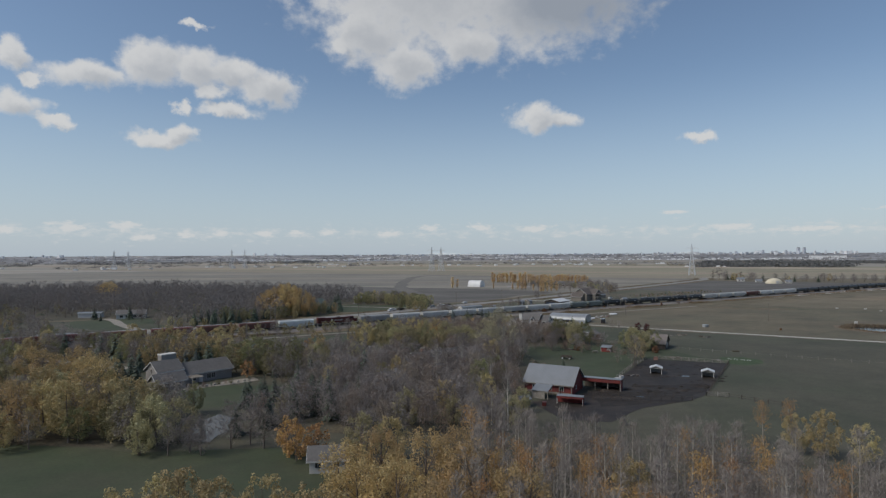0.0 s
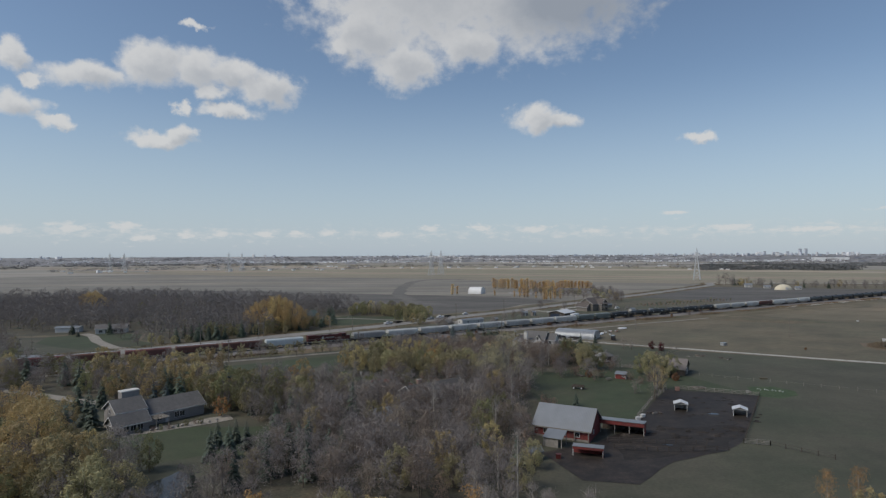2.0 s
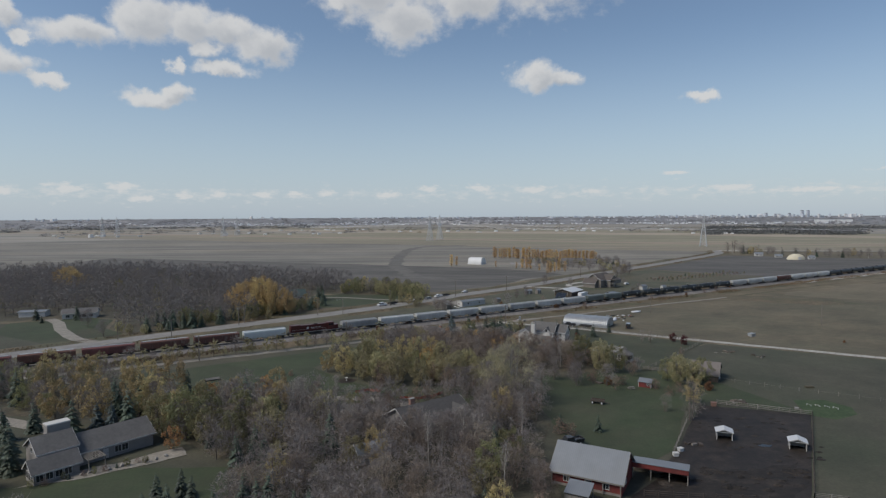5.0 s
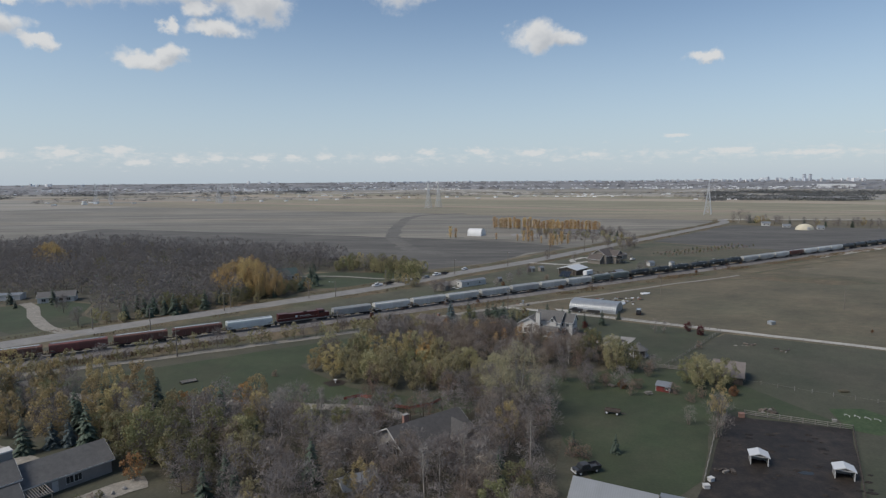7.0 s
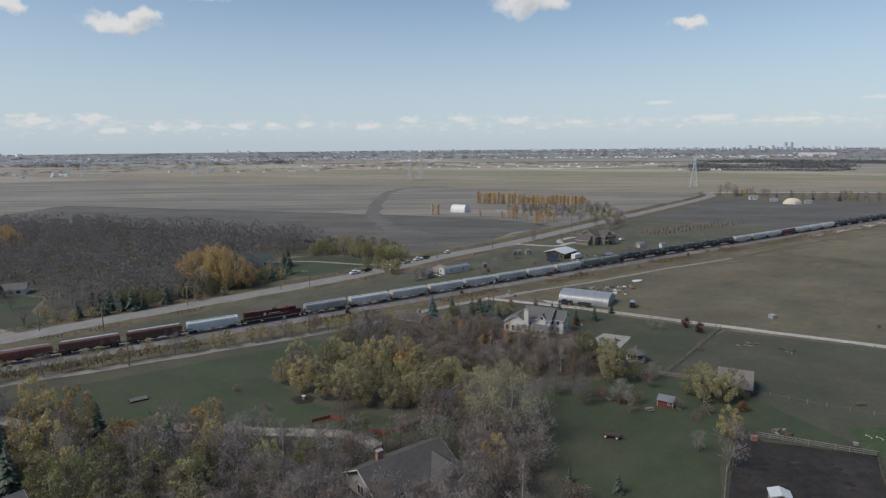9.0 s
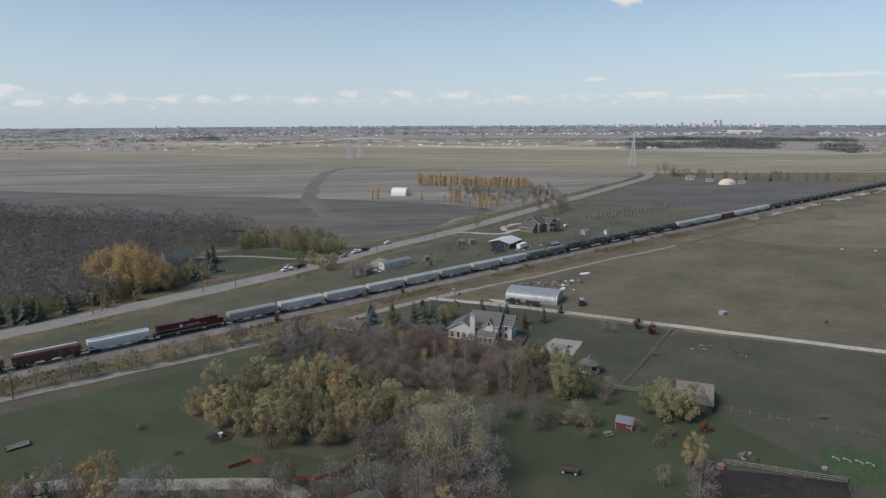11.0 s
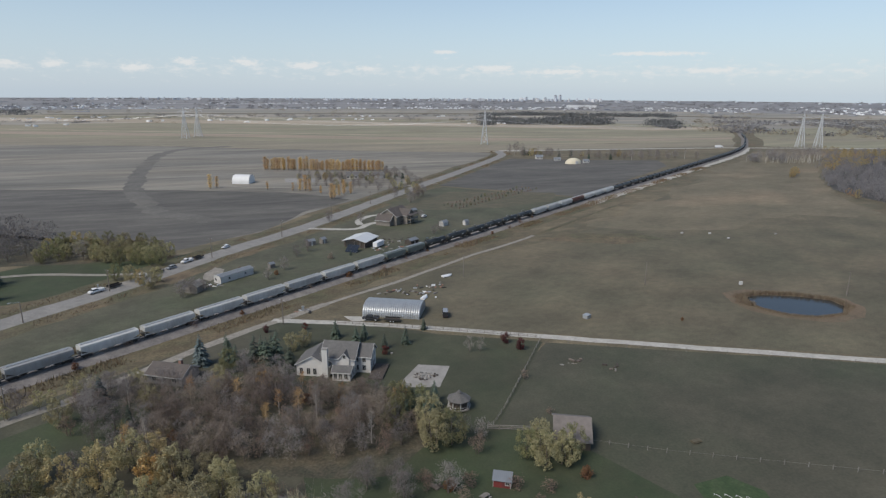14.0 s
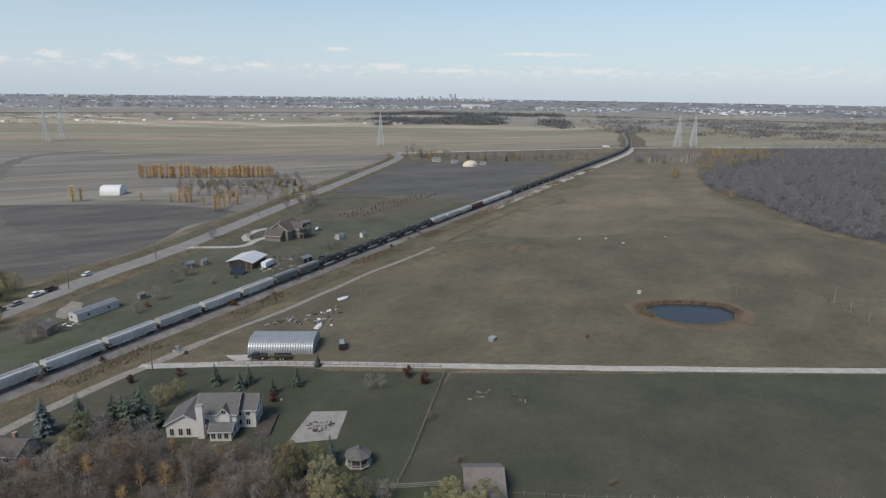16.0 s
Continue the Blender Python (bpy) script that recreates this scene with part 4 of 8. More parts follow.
def scatter(poly, gap, rng, keep=None):
    xs, ys = [p[0] for p in poly], [p[1] for p in poly]
    out = []
    tries = int((max(xs) - min(xs)) * (max(ys) - min(ys)) / (gap * gap) * 5)
    cells = {}
    for _ in range(tries):
        x, y = rng.uniform(min(xs), max(xs)), rng.uniform(min(ys), max(ys))
        if not inside(x, y, poly) or any((x - a) ** 2 + (y - b) ** 2 < r * r for a, b, r in CLEAR):
            continue
        g = gap * rng.uniform(0.75, 1.25)
        c = (int(x // gap), int(y // gap))
        if any((x - a) ** 2 + (y - b) ** 2 < g * g for i in (-1, 0, 1) for j in (-1, 0, 1) for a, b in cells.get((c[0] + i, c[1] + j), ())):
            continue
        cells.setdefault(c, []).append((x, y))
        out.append((x, y))
    return out


def grove(poly, gap, mix, group, sizes=(0.75, 1.2)):
    kinds, weights = zip(*mix.items())
    for x, y in scatter(poly, gap, tree_rng):
        plant(tree_rng.choices(kinds, weights)[0], x, y, tree_rng.uniform(*sizes), group)


def wood(name, poly, gap, mix, label, detail=0.3, sizes=(0.75, 1.25)):
    """A far wood as one object: trunks and crowns of many small trees, by material."""
    kinds, weights = zip(*mix.items())
    base = {}
    verts, faces, index, mats = [], [], [], []
    off = 0
    for x, y, fixed in ([(x, y, None) for x, y in scatter(poly, gap, tree_rng)] if gap else poly):
        k = tree_rng.choices(kinds, weights)[0]
        s = tree_rng.randrange(3)
        if (k, s) not in base:
            base[k, s] = [(np.array([tuple(v) for v in g[0]]), g[1], TREE_SPECS[k][c]) for g, c in zip(make_tree(k, s + 20, detail), (8, 7))]
        a, sc = tree_rng.uniform(0, 6.28), fixed or tree_rng.uniform(*sizes)
        rot = np.array(((math.cos(a), -math.sin(a), 0), (math.sin(a), math.cos(a), 0), (0, 0, 1))) * sc
        for vv, ff, mk in base[k, s]:
            if mk in ("bark", "paper_bark") and detail < 0.5:
                ff = ff[:16]
            if mk not in mats:
                mats.append(mk)
            w = vv @ rot.T + (x, y, height(x, y))
            verts.append(w)
            faces += [tuple(i + off for i in f) for f in ff]
            index += [mats.index(mk)] * len(ff)
            off += len(vv)
    me = bpy.data.meshes.new(name)
    me.from_pydata(np.concatenate(verts).tolist(), [], faces)
    for mk in mats:
        me.materials.append(M[mk])
    me.polygons.foreach_set("material_index", index)
    me.update()
    return tagged(new(name, me), label, "trees", kind="stuff")


# footprints of buildings, ponds and yards
CLEAR += [(30, 158, 9), (25, 151, 4), (31, 144, 4), (-70, 170, 9), (-64, 175, 8), (-78, 163, 6), (-2, 190, 9), (5, 192, 7), (-9, 184, 6), (-14, 170, 4),
          (38, 281, 10), (40, 275, 6), (-21, 101, 4), (-16, 101, 3), (66, 251, 6), (60, 268, 9), (-48, 125, 8), (-50, 133, 7), (82, 229, 5), (-160, 243, 8),
          (-187, 342, 12), (-178, 350, 10), (-205, 348, 8), (-86, 404, 11), (-52, 152, 11), (-44, 146, 8), (-64, 152, 8), (-2, 291, 7.5), (38, 272, 6)]

# ---- where the trees stand ----
grove([(0, 60), (40, 54), (66, 60), (72, 72), (56, 82), (36, 92), (16, 103), (4, 106), (4, 90)], 2.9, {"aspen": 6, "aspen_gold": 2.0, "bare": 0.7, "yellow": 0.15}, "front aspen wood", (0.85, 1.15))
for x, y, s in ((-10, 91, 0.92), (-3, 84, 1.08), (4, 79, 1.08), (-14, 85, 0.9), (2, 91, 0.9), (9, 72, 1.0), (-6, 76, 0.95), (-11, 78, .9), (0, 70, .95)):
    plant("willow", x, y, s, "front willows")
for x, y, s in ((-38, 69, 1.1), (-33, 74, 1.2), (-28, 72, 1.15), (-22, 73, 1.15), (-17, 70, 1.1), (-12, 68, 1.05), (-43, 68, 0.9), (-25, 67, 1.1), (-46, 65, .8), (-36, 76, 1.0), (-15, 75, .9)):
    plant("yellow", x, y, s, "front yellow trees")
for x, y, k, s in ((-26, 105, "orange", 1.3), (-23, 108, "orange", 1.2), (-29, 110, "bare", 1.0), (-14, 104, "olive", 1.2), (-9, 103, "yellow", 1.0), (-34, 112, "palebare", .75), (-37, 114, "palebare", .75), (-40, 112, "palebare", .75), (-44, 108, "bare", .9), (-50, 108, "palebare", .75), (-55, 108, "olive", .9), (-60, 122, "olive", 1.1), (-58, 128, "bare", .9), (-42, 118, "bare", .9), (-40, 124, "palebare", .75), (-47, 110, "bare", .8), (-57, 136, "green", .9), (-15, 110, "bare", 1)):
    plant(k, x, y, s, "trees by the white shed")
grove([(-150, 112), (-92, 120), (-64, 114), (-60, 134), (-84, 150), (-92, 170), (-150, 185)], 5.6, {"yellow": 1.5, "olive": 3, "green": 2.0, "bare": 2.2, "willow": 0.4}, "yellowing trees west", (0.85, 1.3))
for x, y, k, s in ((-97, 158, "willow", 0.85), (-88, 152, "willow", 0.9), (-80, 141, "green", 1.15), (-70, 128, "olive", 1.3), (-62, 116, "olive", 1.35), (-57, 113, "green", 0.9), (-78, 112, "palebare", .75), (-82, 110, "yellow", 0.9)):
    plant(k, x, y, s, "yellowing trees west")
grove([(-190, 200), (-118, 204), (-90, 194), (-58, 186), (-46, 196), (-56, 209), (-76, 210), (-100, 217), (-124, 224), (-190, 250)], 5.2, {"bare": 4.5, "olive": 1.2, "yellow": 0.6, "spruce": 2.6, "green": 1.4}, "yard trees west", (0.75, 1.15))
for x, y, s in ((-86, 186, 0.95), (-82, 189, 0.85), (-79, 190, 0.8), (-98, 180, 1.0), (-102, 172, 1.0), (-95, 186, 0.9), (-57, 186, 0.8), (-89, 150, 0.9), (-94, 146, 1.0)):
    plant("blue" if s < 0.9 else "spruce", x, y, s, "yard spruces west")
grove([(-60, 184), (-46, 168), (-38, 166), (-34, 150), (-42, 124), (-30, 126), (-5, 118), (12, 118), (18, 136), (19, 150), (18, 172), (24, 192), (20, 206), (8, 204), (-30, 204), (-54, 208)], 3.7, {"bare": 10, "brown": 1.6, "aspen": 1.0, "olive": 0.5, "yellow": 0.3, "crab": 0.8, "green": 0.4, "spruce": 0.3}, "bare wood", (0.68, 1.15))
for x, y, s in ((-33, 132, 0.85), (-29, 135, 0.8), (-25, 131, 0.9), (-22, 136, 0.7), (-42, 120, 0.8), (-37, 126, 0.8)):
    plant("spruce", x, y, s, "spruces in the bare wood")
grove([(10, 206), (24, 206), (28, 220), (20, 232), (8, 222)], 4.2, {"bare": 5, "crab": 2, "olive": 0.6}, "bare wood", (0.7, 1.0))
grove([(-41, 236), (-26, 228), (-8, 221), (6, 223), (14, 232), (10, 241), (-8, 251), (-31, 257), (-40, 247)], 4.7, {"olive": 7, "green": .8, "yellow": .7, "bare": .5}, "olive willow clump", (0.8, 1.3))
for x, y, k, s in ((-2, 228, "yellow", 0.75), (1, 231, "yellow", 0.7), (12, 226, "olive", 1.0), (16, 229, "olive", 1.05), (17, 222, "olive", 0.95)):
    plant(k, x, y, s, "olive willow clump")
grove([(-14, 262), (-3, 275), (20, 277), (27, 269), (46, 259), (50, 243), (41, 236), (24, 242), (8, 247), (-11, 253)], 3.2, {"aspen": 0.5, "bare": 2.5, "brown": 6.5, "aspen_gold": 0.8, "crab": 1.2, "rust": 0.3}, "birch grove", (0.68, 0.95))
grove([(-24, 283), (-14, 290), (2, 285), (14, 278), (-3, 275), (-14, 262), (-26, 272)], 3.6, {"bare": 4, "brown": 2, "crab": 1, "olive": 1, "aspen": .6}, "birch grove", (0.7, 1.0))
for x, y, k, s in ((34, 266, "crab", 1.1), (38, 264, "orange", .9), (42, 263, "crab", 1.0), (29, 270, "aspen_gold", .7), (46, 262, "bare", .8), (26, 274, "bare", .85), (51, 258, "orange", 1.0), (20, 276, "orange", 1.1), (30, 264, "crab", 1.2), (50, 252, "green", 1.0), (52, 252, "spruce", .8), (59, 255, "spruce", .7), (55, 253, "green", .8), (-4, 244, "orange", 1.35), (-1, 243, "yellow", .85)):
    plant(k, x, y, s, "birch grove")
for x, y, k, s in ((8, 281, "orange", 0.8), (11, 279, "rust", 1.2), (16, 282, "bare", .8), (-4, 283, "bare", .8), (5, 297, "blue", 1.25), (-18, 284, "blue", .95), (21, 291, "spruce", 1.1), (14, 291, "spruce", .9), (12, 297, "spruce", 1.05), (12, 290, "green", .9), (16, 288, "bare", .8),
                   (19, 291, "spruce", 1.15), (22, 289, "spruce", 1.1), (25, 291, "spruce", 1.2), (24, 297, "spruce", .8), (20, 284, "crab", 1.0), (24, 282, "bare", .8), (28, 287, "spruce", .9), (30, 298, "olive", .8), (34, 300, "olive", .75), (-10, 268, "spruce", .7), (-12, 280, "bare", .8), (-16, 274, "bare", .7)):
    plant(k, x, y, s, "trees by the white house")
for x, y, s in ((44, 303, .78), (49, 297, .72), (52, 299, .7), (63, 291, .72), (72, 300, .5), (56, 290, .62), (58, 252, .75), (54, 247, .8), (37, 184, .5), (29, 188, .4), (50, 250, .6)):
    plant("spruce", x, y, s, "lawn spruces")
for x, y, k, s in ((55, 286, "red", .9), (92, 281, "red", 1.1), (94, 275, "red", 1.15), (36, 313, "red", .8), (24, 315, "red", .8), (79, 279, "palebare", .55), (82, 278, "palebare", .5), (49, 252, "green", 1.15), (53, 243, "olive", 1.25), (56, 236, "green", 1.15), (52, 236, "olive", 1.2), (46, 246, "green", 1.0),
                   (52, 240, "olive", .85), (60, 238, "palebare", .55), (63, 236, "bare", .6), (60, 231, "crab", .85), (71, 222, "olive", 1.15), (75, 221, "olive", 1.05), (72, 226, "olive", 1.15), (78, 223, "green", 1.0), (69, 226, "green", .9), (77, 216, "rust", 1.0), (67, 203, "yellow", .9),
                   (68, 215, "shrub", 1.1), (64, 212, "shrub", .9), (41, 226, "bare", .75), (46, 223, "crab", .7), (50, 222, "rust", 1.0), (54, 222, "shrub", 1.2), (35, 228, "bare", .8), (30, 222, "bare", .8), (20, 206, "bigbare", 1.35), (15, 210, "bigbare", 1.05), (27, 203, "palebare", 1.05), (23, 198, "palebare", 1.1), (12, 190, "palebare", 1.1),
                   (14, 200, "palebare", .95), (61.5, 191, "palebare", 1.05), (58, 198, "palebare", .5), (24, 196, "crab", 1.0), (28, 183, "shrub", 1.5), (30, 182, "shrub", 1.2), (46, 226, "shrub", 1.1), (18, 216, "green", .8), (86, 258, "crab", .5), (83, 240, "shrub", .7), (16, 195, "crab", 1),
                   (-17, 212, "crab", 1.0), (-12, 207, "green", .75), (-48, 210, "orange", 1.3), (-44, 208, "yellow", 1.15), (-80, 211, "yellow", 1.3), (-84, 208, "yellow", 1.1), (-102, 220, "yellow", 1.25), (-106, 222, "olive", 1.2), (-38, 184, "green", 1.1), (-52, 180, "green", 1.4), (-46, 185, "green", 1.35), (-58, 192, "green", 1.2), (-36, 176, "olive", 1.2), (-92, 224, "yellow", 1.1), (-120, 230, "yellow", 1.2), (-112, 214, "olive", 1.2), (-58, 205, "olive", .9), (-38, 205, "orange", .7), (-66, 210, "orange", .9), (-20, 205, "shrub", 1.3), (-3, 210, "shrub", 1.6),
                   (3, 217, "bare", .9), (8, 214, "bare", .9), (-36, 222, "shrub", .7), (-47, 234, "shrub", .8)):
    plant(k, x, y, s, "yard trees")
for i in range(34):
    t = i / 33
    x, y = -128 + 110 * t + tree_rng.uniform(-1, 1), 235 + 56 * t + tree_rng.uniform(-0.8, 0.8)
    k = "sapling" if tree_rng.random() < 0.8 else "bare"
    plant(k, x, y, tree_rng.uniform(1.0, 1.35) * (1 if i % 3 else .75) * (1 if k == "sapling" else .65), "lane trees")
for i in range(16):
    plant("shrub" if i % 3 else "rust", -30 + i * 15 + tree_rng.uniform(-4, 4), 307 + i * 9.1 + tree_rng.uniform(-1.5, 1.5), tree_rng.uniform(.6, 1.1), "track-side shrubs")
for x, y, k, s in ((-92, 354, "willow", 1.75), (-85, 352, "willow", 1.55), (-100, 358, "willow", 1.6), (-96, 364, "willow", 1.75), (-262, 466, "willow", 1.5), (-256, 462, "willow", 1.3), (-270, 470, "willow", 1.3), (-250, 470, "yellow", 1.2), (-76, 382, "yellow", .8), (-70, 372, "spruce", .9), (-66, 380, "spruce", 1.1), (-109, 318, "spruce", .8), (-120, 310, "spruce", .9),
                   (-92, 330, "olive", .7), (-84, 338, "olive", .6), (-162, 320, "bare", 1.0), (-140, 306, "olive", .7), (-134, 303, "olive", .6), (-178, 338, "spruce", 1.0), (-198, 338, "spruce", .9), (-190, 330, "spruce", .5), (-128, 306, "spruce", 1.0)):
    plant(k, x, y, s, "north roadside trees")
grove([(-66, 428), (-44, 430), (-28, 414), (-12, 408), (-8, 424), (-16, 446), (-60, 460)], 5.0, {"olive": 4.5, "green": 2.2, "bare": 1.2, "yellow": .3}, "north roadside trees", (0.8, 1.2))
grove([(-128, 312), (-110, 322), (-92, 334), (-78, 352), (-70, 366), (-76, 372), (-96, 350), (-120, 326)], 4.4, {"olive": 2.5, "green": 3.5, "spruce": 2.5, "bare": 1.5}, "north roadside trees", (0.65, 0.95))
for x, y, k, s in ((-106, 364, "willow", 1.4), (-79, 351, "willow", 1.2), (-112, 371, "willow", 1.15), (-49, 150, "spruce", .7), (-46, 153, "spruce", .65), (-42, 148, "spruce", .75), (-41, 167, "spruce", .8), (-38, 170, "spruce", .9), (-35, 166, "spruce", .8), (-33, 148, "spruce", .9), (-30, 145, "spruce", .85), (-36, 142, "spruce", .8), (-126, 318, "spruce", 1.0), (-121, 316, "spruce", 1.1), (-116, 315, "spruce", .95), (-112, 315, "spruce", 1.15), (-108, 320, "green", 1.0), (-103, 325, "spruce", 1.1), (-131, 322, "spruce", .9), (-96, 341, "spruce", .9), (-118, 322, "green", 1.1), (-127, 302, "olive", .6), (-123, 307, "olive", .55), (-142, 297, "bare", .9), (-58, 182, "green", 1.5), (-64, 184, "green", 1.2), (-40, 184, "olive", 1.2), (-73, 198, "yellow", 1.25), (-75, 190, "spruce", 1.1), (-61, 206, "orange", 1.2), (-42, 202, "yellow", .9), (-71, 401, "spruce", 1.3), (-72, 396, "spruce", 1.15), (-101, 337, "blue", .9), (-106, 337, "blue", .75), (-98, 334, "spruce", .8), (-80, 366, "olive", 1.0), (-67, 368, "yellow", .8), (-82, 384, "bare", 1.0), (-76, 388, "bare", .9), (-90, 375, "greybare", 1.0)):
    plant(k if k != "greybare" else "bare", x, y, s, "north roadside trees")
for x, y, k, s in ((-14, 376, "olive", 1.0), (-18, 382, "yellow", .8), (-22, 388, "olive", 1.0), (-28, 392, "green", .9), (-12, 384, "olive", .9), (-2, 360, "bare", .8), (2, 366, "bare", .7), (30, 372, "bare", .6), (34, 378, "rust", .8), (38, 384, "bare", .7), (60, 395, "shrub", 1.2), (20, 388, "shrub", 1),
                   (52, 412, "bare", .8), (46, 404, "bare", .7), (70, 398, "spruce", .35), (128, 432, "bare", .7), (122, 425, "bare", .6), (92, 470, "bare", .7), (75, 478, "bare", .8), (130, 470, "bare", .6), (140, 520, "bare", 1.0), (146, 530, "bare", 1.1), (152, 540, "bare", 1.0), (158, 546, "bare", 1.0), (136, 545, "bare", .9)):
    plant(k, x, y, s, "roadside yard trees")
for i in range(16):
    plant("poplar", 62 + 38 * i / 15 + tree_rng.uniform(-1.2, 1.2), 739 - 15 * i / 15 + tree_rng.uniform(-1, 1), tree_rng.uniform(1.0, 1.3), "poplar windbreak")
for i in range(36):
    plant("poplar", 104 + 64 * i / 35 + tree_rng.uniform(-.8, .8), 721 - 25 * i / 35 + tree_rng.uniform(-.8, .8), tree_rng.uniform(.8, 1.15), "poplar windbreak")
for x, y, s in ((10, 633, 1.1), (15, 634, .9), (52, 613, .6), (75, 598, .9), (79, 596, 1.2), (82, 593, .9), (70, 601, .6), (91, 553, 1.1), (94, 558, .9), (99, 566, .8), (104, 572, 1.05), (109, 571, .9), (88, 580, .6)):
    plant("poplar", x, y, s, "poplar windbreak")
grove([(96, 600), (118, 590), (150, 550), (160, 560), (176, 600), (190, 690), (168, 694), (150, 640), (120, 660), (100, 680), (84, 690), (80, 640)], 9, {"bare": 6, "olive": 1.5, "yellow": .8, "spruce": .8}, "farmstead trees", (0.6, 0.95))
grove([(96, 664), (124, 672), (168, 664), (178, 640), (160, 634), (128, 640), (104, 646)], 6.5, {"brown": 3, "olive": 2, "spruce": 2, "green": 1}, "farmstead trees", (0.5, 0.85))
grove([(366, 770), (380, 775), (420, 735), (470, 700), (560, 690), (520, 720), (440, 750), (400, 790), (366, 800)], 10, {"bare": 6, "aspen": 2, "yellow": .5, "spruce": 1}, "farm trees by the corner", (0.8, 1.3))
for x, y, k, s in ((374, 806, "palebare", 1.7), (380, 800, "palebare", 1.5), (368, 812, "palebare", 1.4), (378, 792, "spruce", 1.4), (384, 790, "spruce", 1.1), (388, 770, "olive", 1.0)):
    plant(k, x, y, s, "farm trees by the corner")
for x, y, s in ((-88, 140, 1.15), (-84, 144, 1.0), (-92, 150, 1.1), (-86, 156, 1.0), (-84, 163, .95), (-88, 168, 1.1), (-47, 141, .8), (-44, 143, .85), (-31, 141, 1.0), (-27, 139, .9), (-28, 145, .95), (-23, 142, .8), (-20, 140, .9)):
    plant("spruce", x, y, s, "spruces by the west house")
for x, y, k, s in ((-16.9, 222.1, "crab", 1.2), (2.9, 214.0, "crab", 1.25), (6.8, 212.8, "bare", 1.0), (40.5, 221.7, "bare", 0.85), (49.4, 221.2, "bare", 0.8), (50.7, 216.6, "crab", 0.7), (14.0, 220.6, "bare", 0.95), (-2.2, 223.3, "crab", 1.1), (62.2, 218.0, "shrub", 1.2)):
    plant(k, x, y, s, "lawn edge trees")
for x, y, s in ((0, 170, 1.15), (4, 173, 1.1), (8, 170, 1.2), (-4, 173, 1.0), (2, 177, .95), (-8, 175, .9), (10, 178, 1.05), (-20, 178, 1.05), (-17, 182, 1.0)):
    plant("bare", x, y, s, "trees before the wood house")
for x, y, k, s in ((-73, 116, "yellow", 1.45), (-79, 118, "yellow", 1.4), (-68, 120, "yellow", 1.35), (-66, 126, "yellow", 1.3), (-84, 116, "willow", 1.1), (-90, 122, "yellow", 1.4), (-97, 118, "olive", 1.5), (-76, 126, "yellow", 1.5), (-86, 128, "yellow", 1.5), (-55, 113, "olive", 1.3), (-52, 117, "olive", 1.15), (-60, 114, "bare", .9), (-104, 124, "yellow", 1.4),
                   (-84, 192, "yellow", 1.5), (-96, 195, "yellow", 1.25), (-73, 209, "yellow", 1.5), (-40, 196, "yellow", 1.1), (-121, 175, "yellow", 1.4), (-126, 178, "yellow", 1.2), (64, 108, "yellow", .85), (67, 105, "yellow", 1.0), (65, 113, "aspen_gold", .9), (71, 101, "yellow", .85), (60, 112, "aspen_gold", .9), (-28, 108, "orange", 1.4)):
    plant(k, x, y, s, "yellow garden trees")
for row in range(3):
    for i in range(24):
        kind = ("spruce", "shrub", "green", "shrub", "rust")[(i * 7 + row * 3) % 5]
        plant(kind, 158 + i * 3.9 + row * 3, 502 + i * 2.4 - row * 6 + tree_rng.uniform(-.8, .8), tree_rng.uniform(.2, .36) * (2.2 if kind == "shrub" else 1), "nursery rows")
for x, y, s in ((268, 255, .6), (262, 246, .5), (258, 238, .45)):
    plant("aspen", x, y, s, "fenced saplings")
CLEAR += [(x, y, 6) for x, y in ((-92, 353), (-262, 466), (-70, 372))]
wood("north_wood", [(-480, 300), (-300, 330), (-206, 352), (-176, 362), (-158, 345), (-148, 320), (-124, 312), (-94, 340), (-78, 382), (-88, 395), (-92, 430), (-70, 440), (-66, 480), (-118, 510), (-275, 572), (-480, 540)], 7.4, {"darkbare": 12, "aspen": .3, "spruce": 1.0, "green": .5, "olive": .4}, "dense leafless north wood with scattered spruces", 0.2, (0.75, 1.2))
wood("west_copse", [(-340, 300), (-222, 328), (-212, 300), (-168, 268), (-200, 232), (-340, 220)], 7.5, {"bare": 4, "olive": 2, "spruce": 1.4, "green": 1, "yellow": .5}, "mixed copse beside the bungalow", 0.28, (0.7, 1.15))
wood("east_wood", [(392, 290), (404, 338), (432, 373), (457, 408), (468, 440), (480, 465), (534, 510), (577, 540), (640, 560), (760, 480), (700, 250), (520, 190)], 8.2, {"greybare": 9, "aspen": .4}, "dense grey leafless east wood", 0.19, (0.65, 1.1))
wood("east_wood_far", [(600, 575), (640, 590), (840, 590), (937, 682), (1400, 520), (1300, 200), (720, 260), (760, 480)], 11, {"greybare": 8, "aspen": .6}, "distant part of the leafless east wood", 0.06, (0.9, 1.3))
wood("aspen_row", [(584, 646), (604, 622), (636, 606), (700, 636), (760, 690), (690, 672)], 5.5, {"aspen": 6, "greybare": 1}, "row of pale-trunked aspens at the end of the meadow", 0.25, (1.0, 1.4))
wood("golden_edge", [(596, 556), (640, 592), (700, 630), (780, 700), (850, 640), (830, 590), (720, 580), (620, 548)], 8, {"yellow": 5, "orange": 3, "greybare": 2}, "golden edge of the east wood", 0.2, (0.8, 1.15))
wood("golden_clumps", [(463, 433, 1.1), (468, 440, 1.2), (458, 426, .9), (519, 529, 1.3), (526, 534, 1.2), (513, 526, 1.1), (533, 540, 1.0), (545, 545, 1.2)], 0, {"yellow": 3, "orange": 2}, "small golden trees in front of the east wood", 0.3)
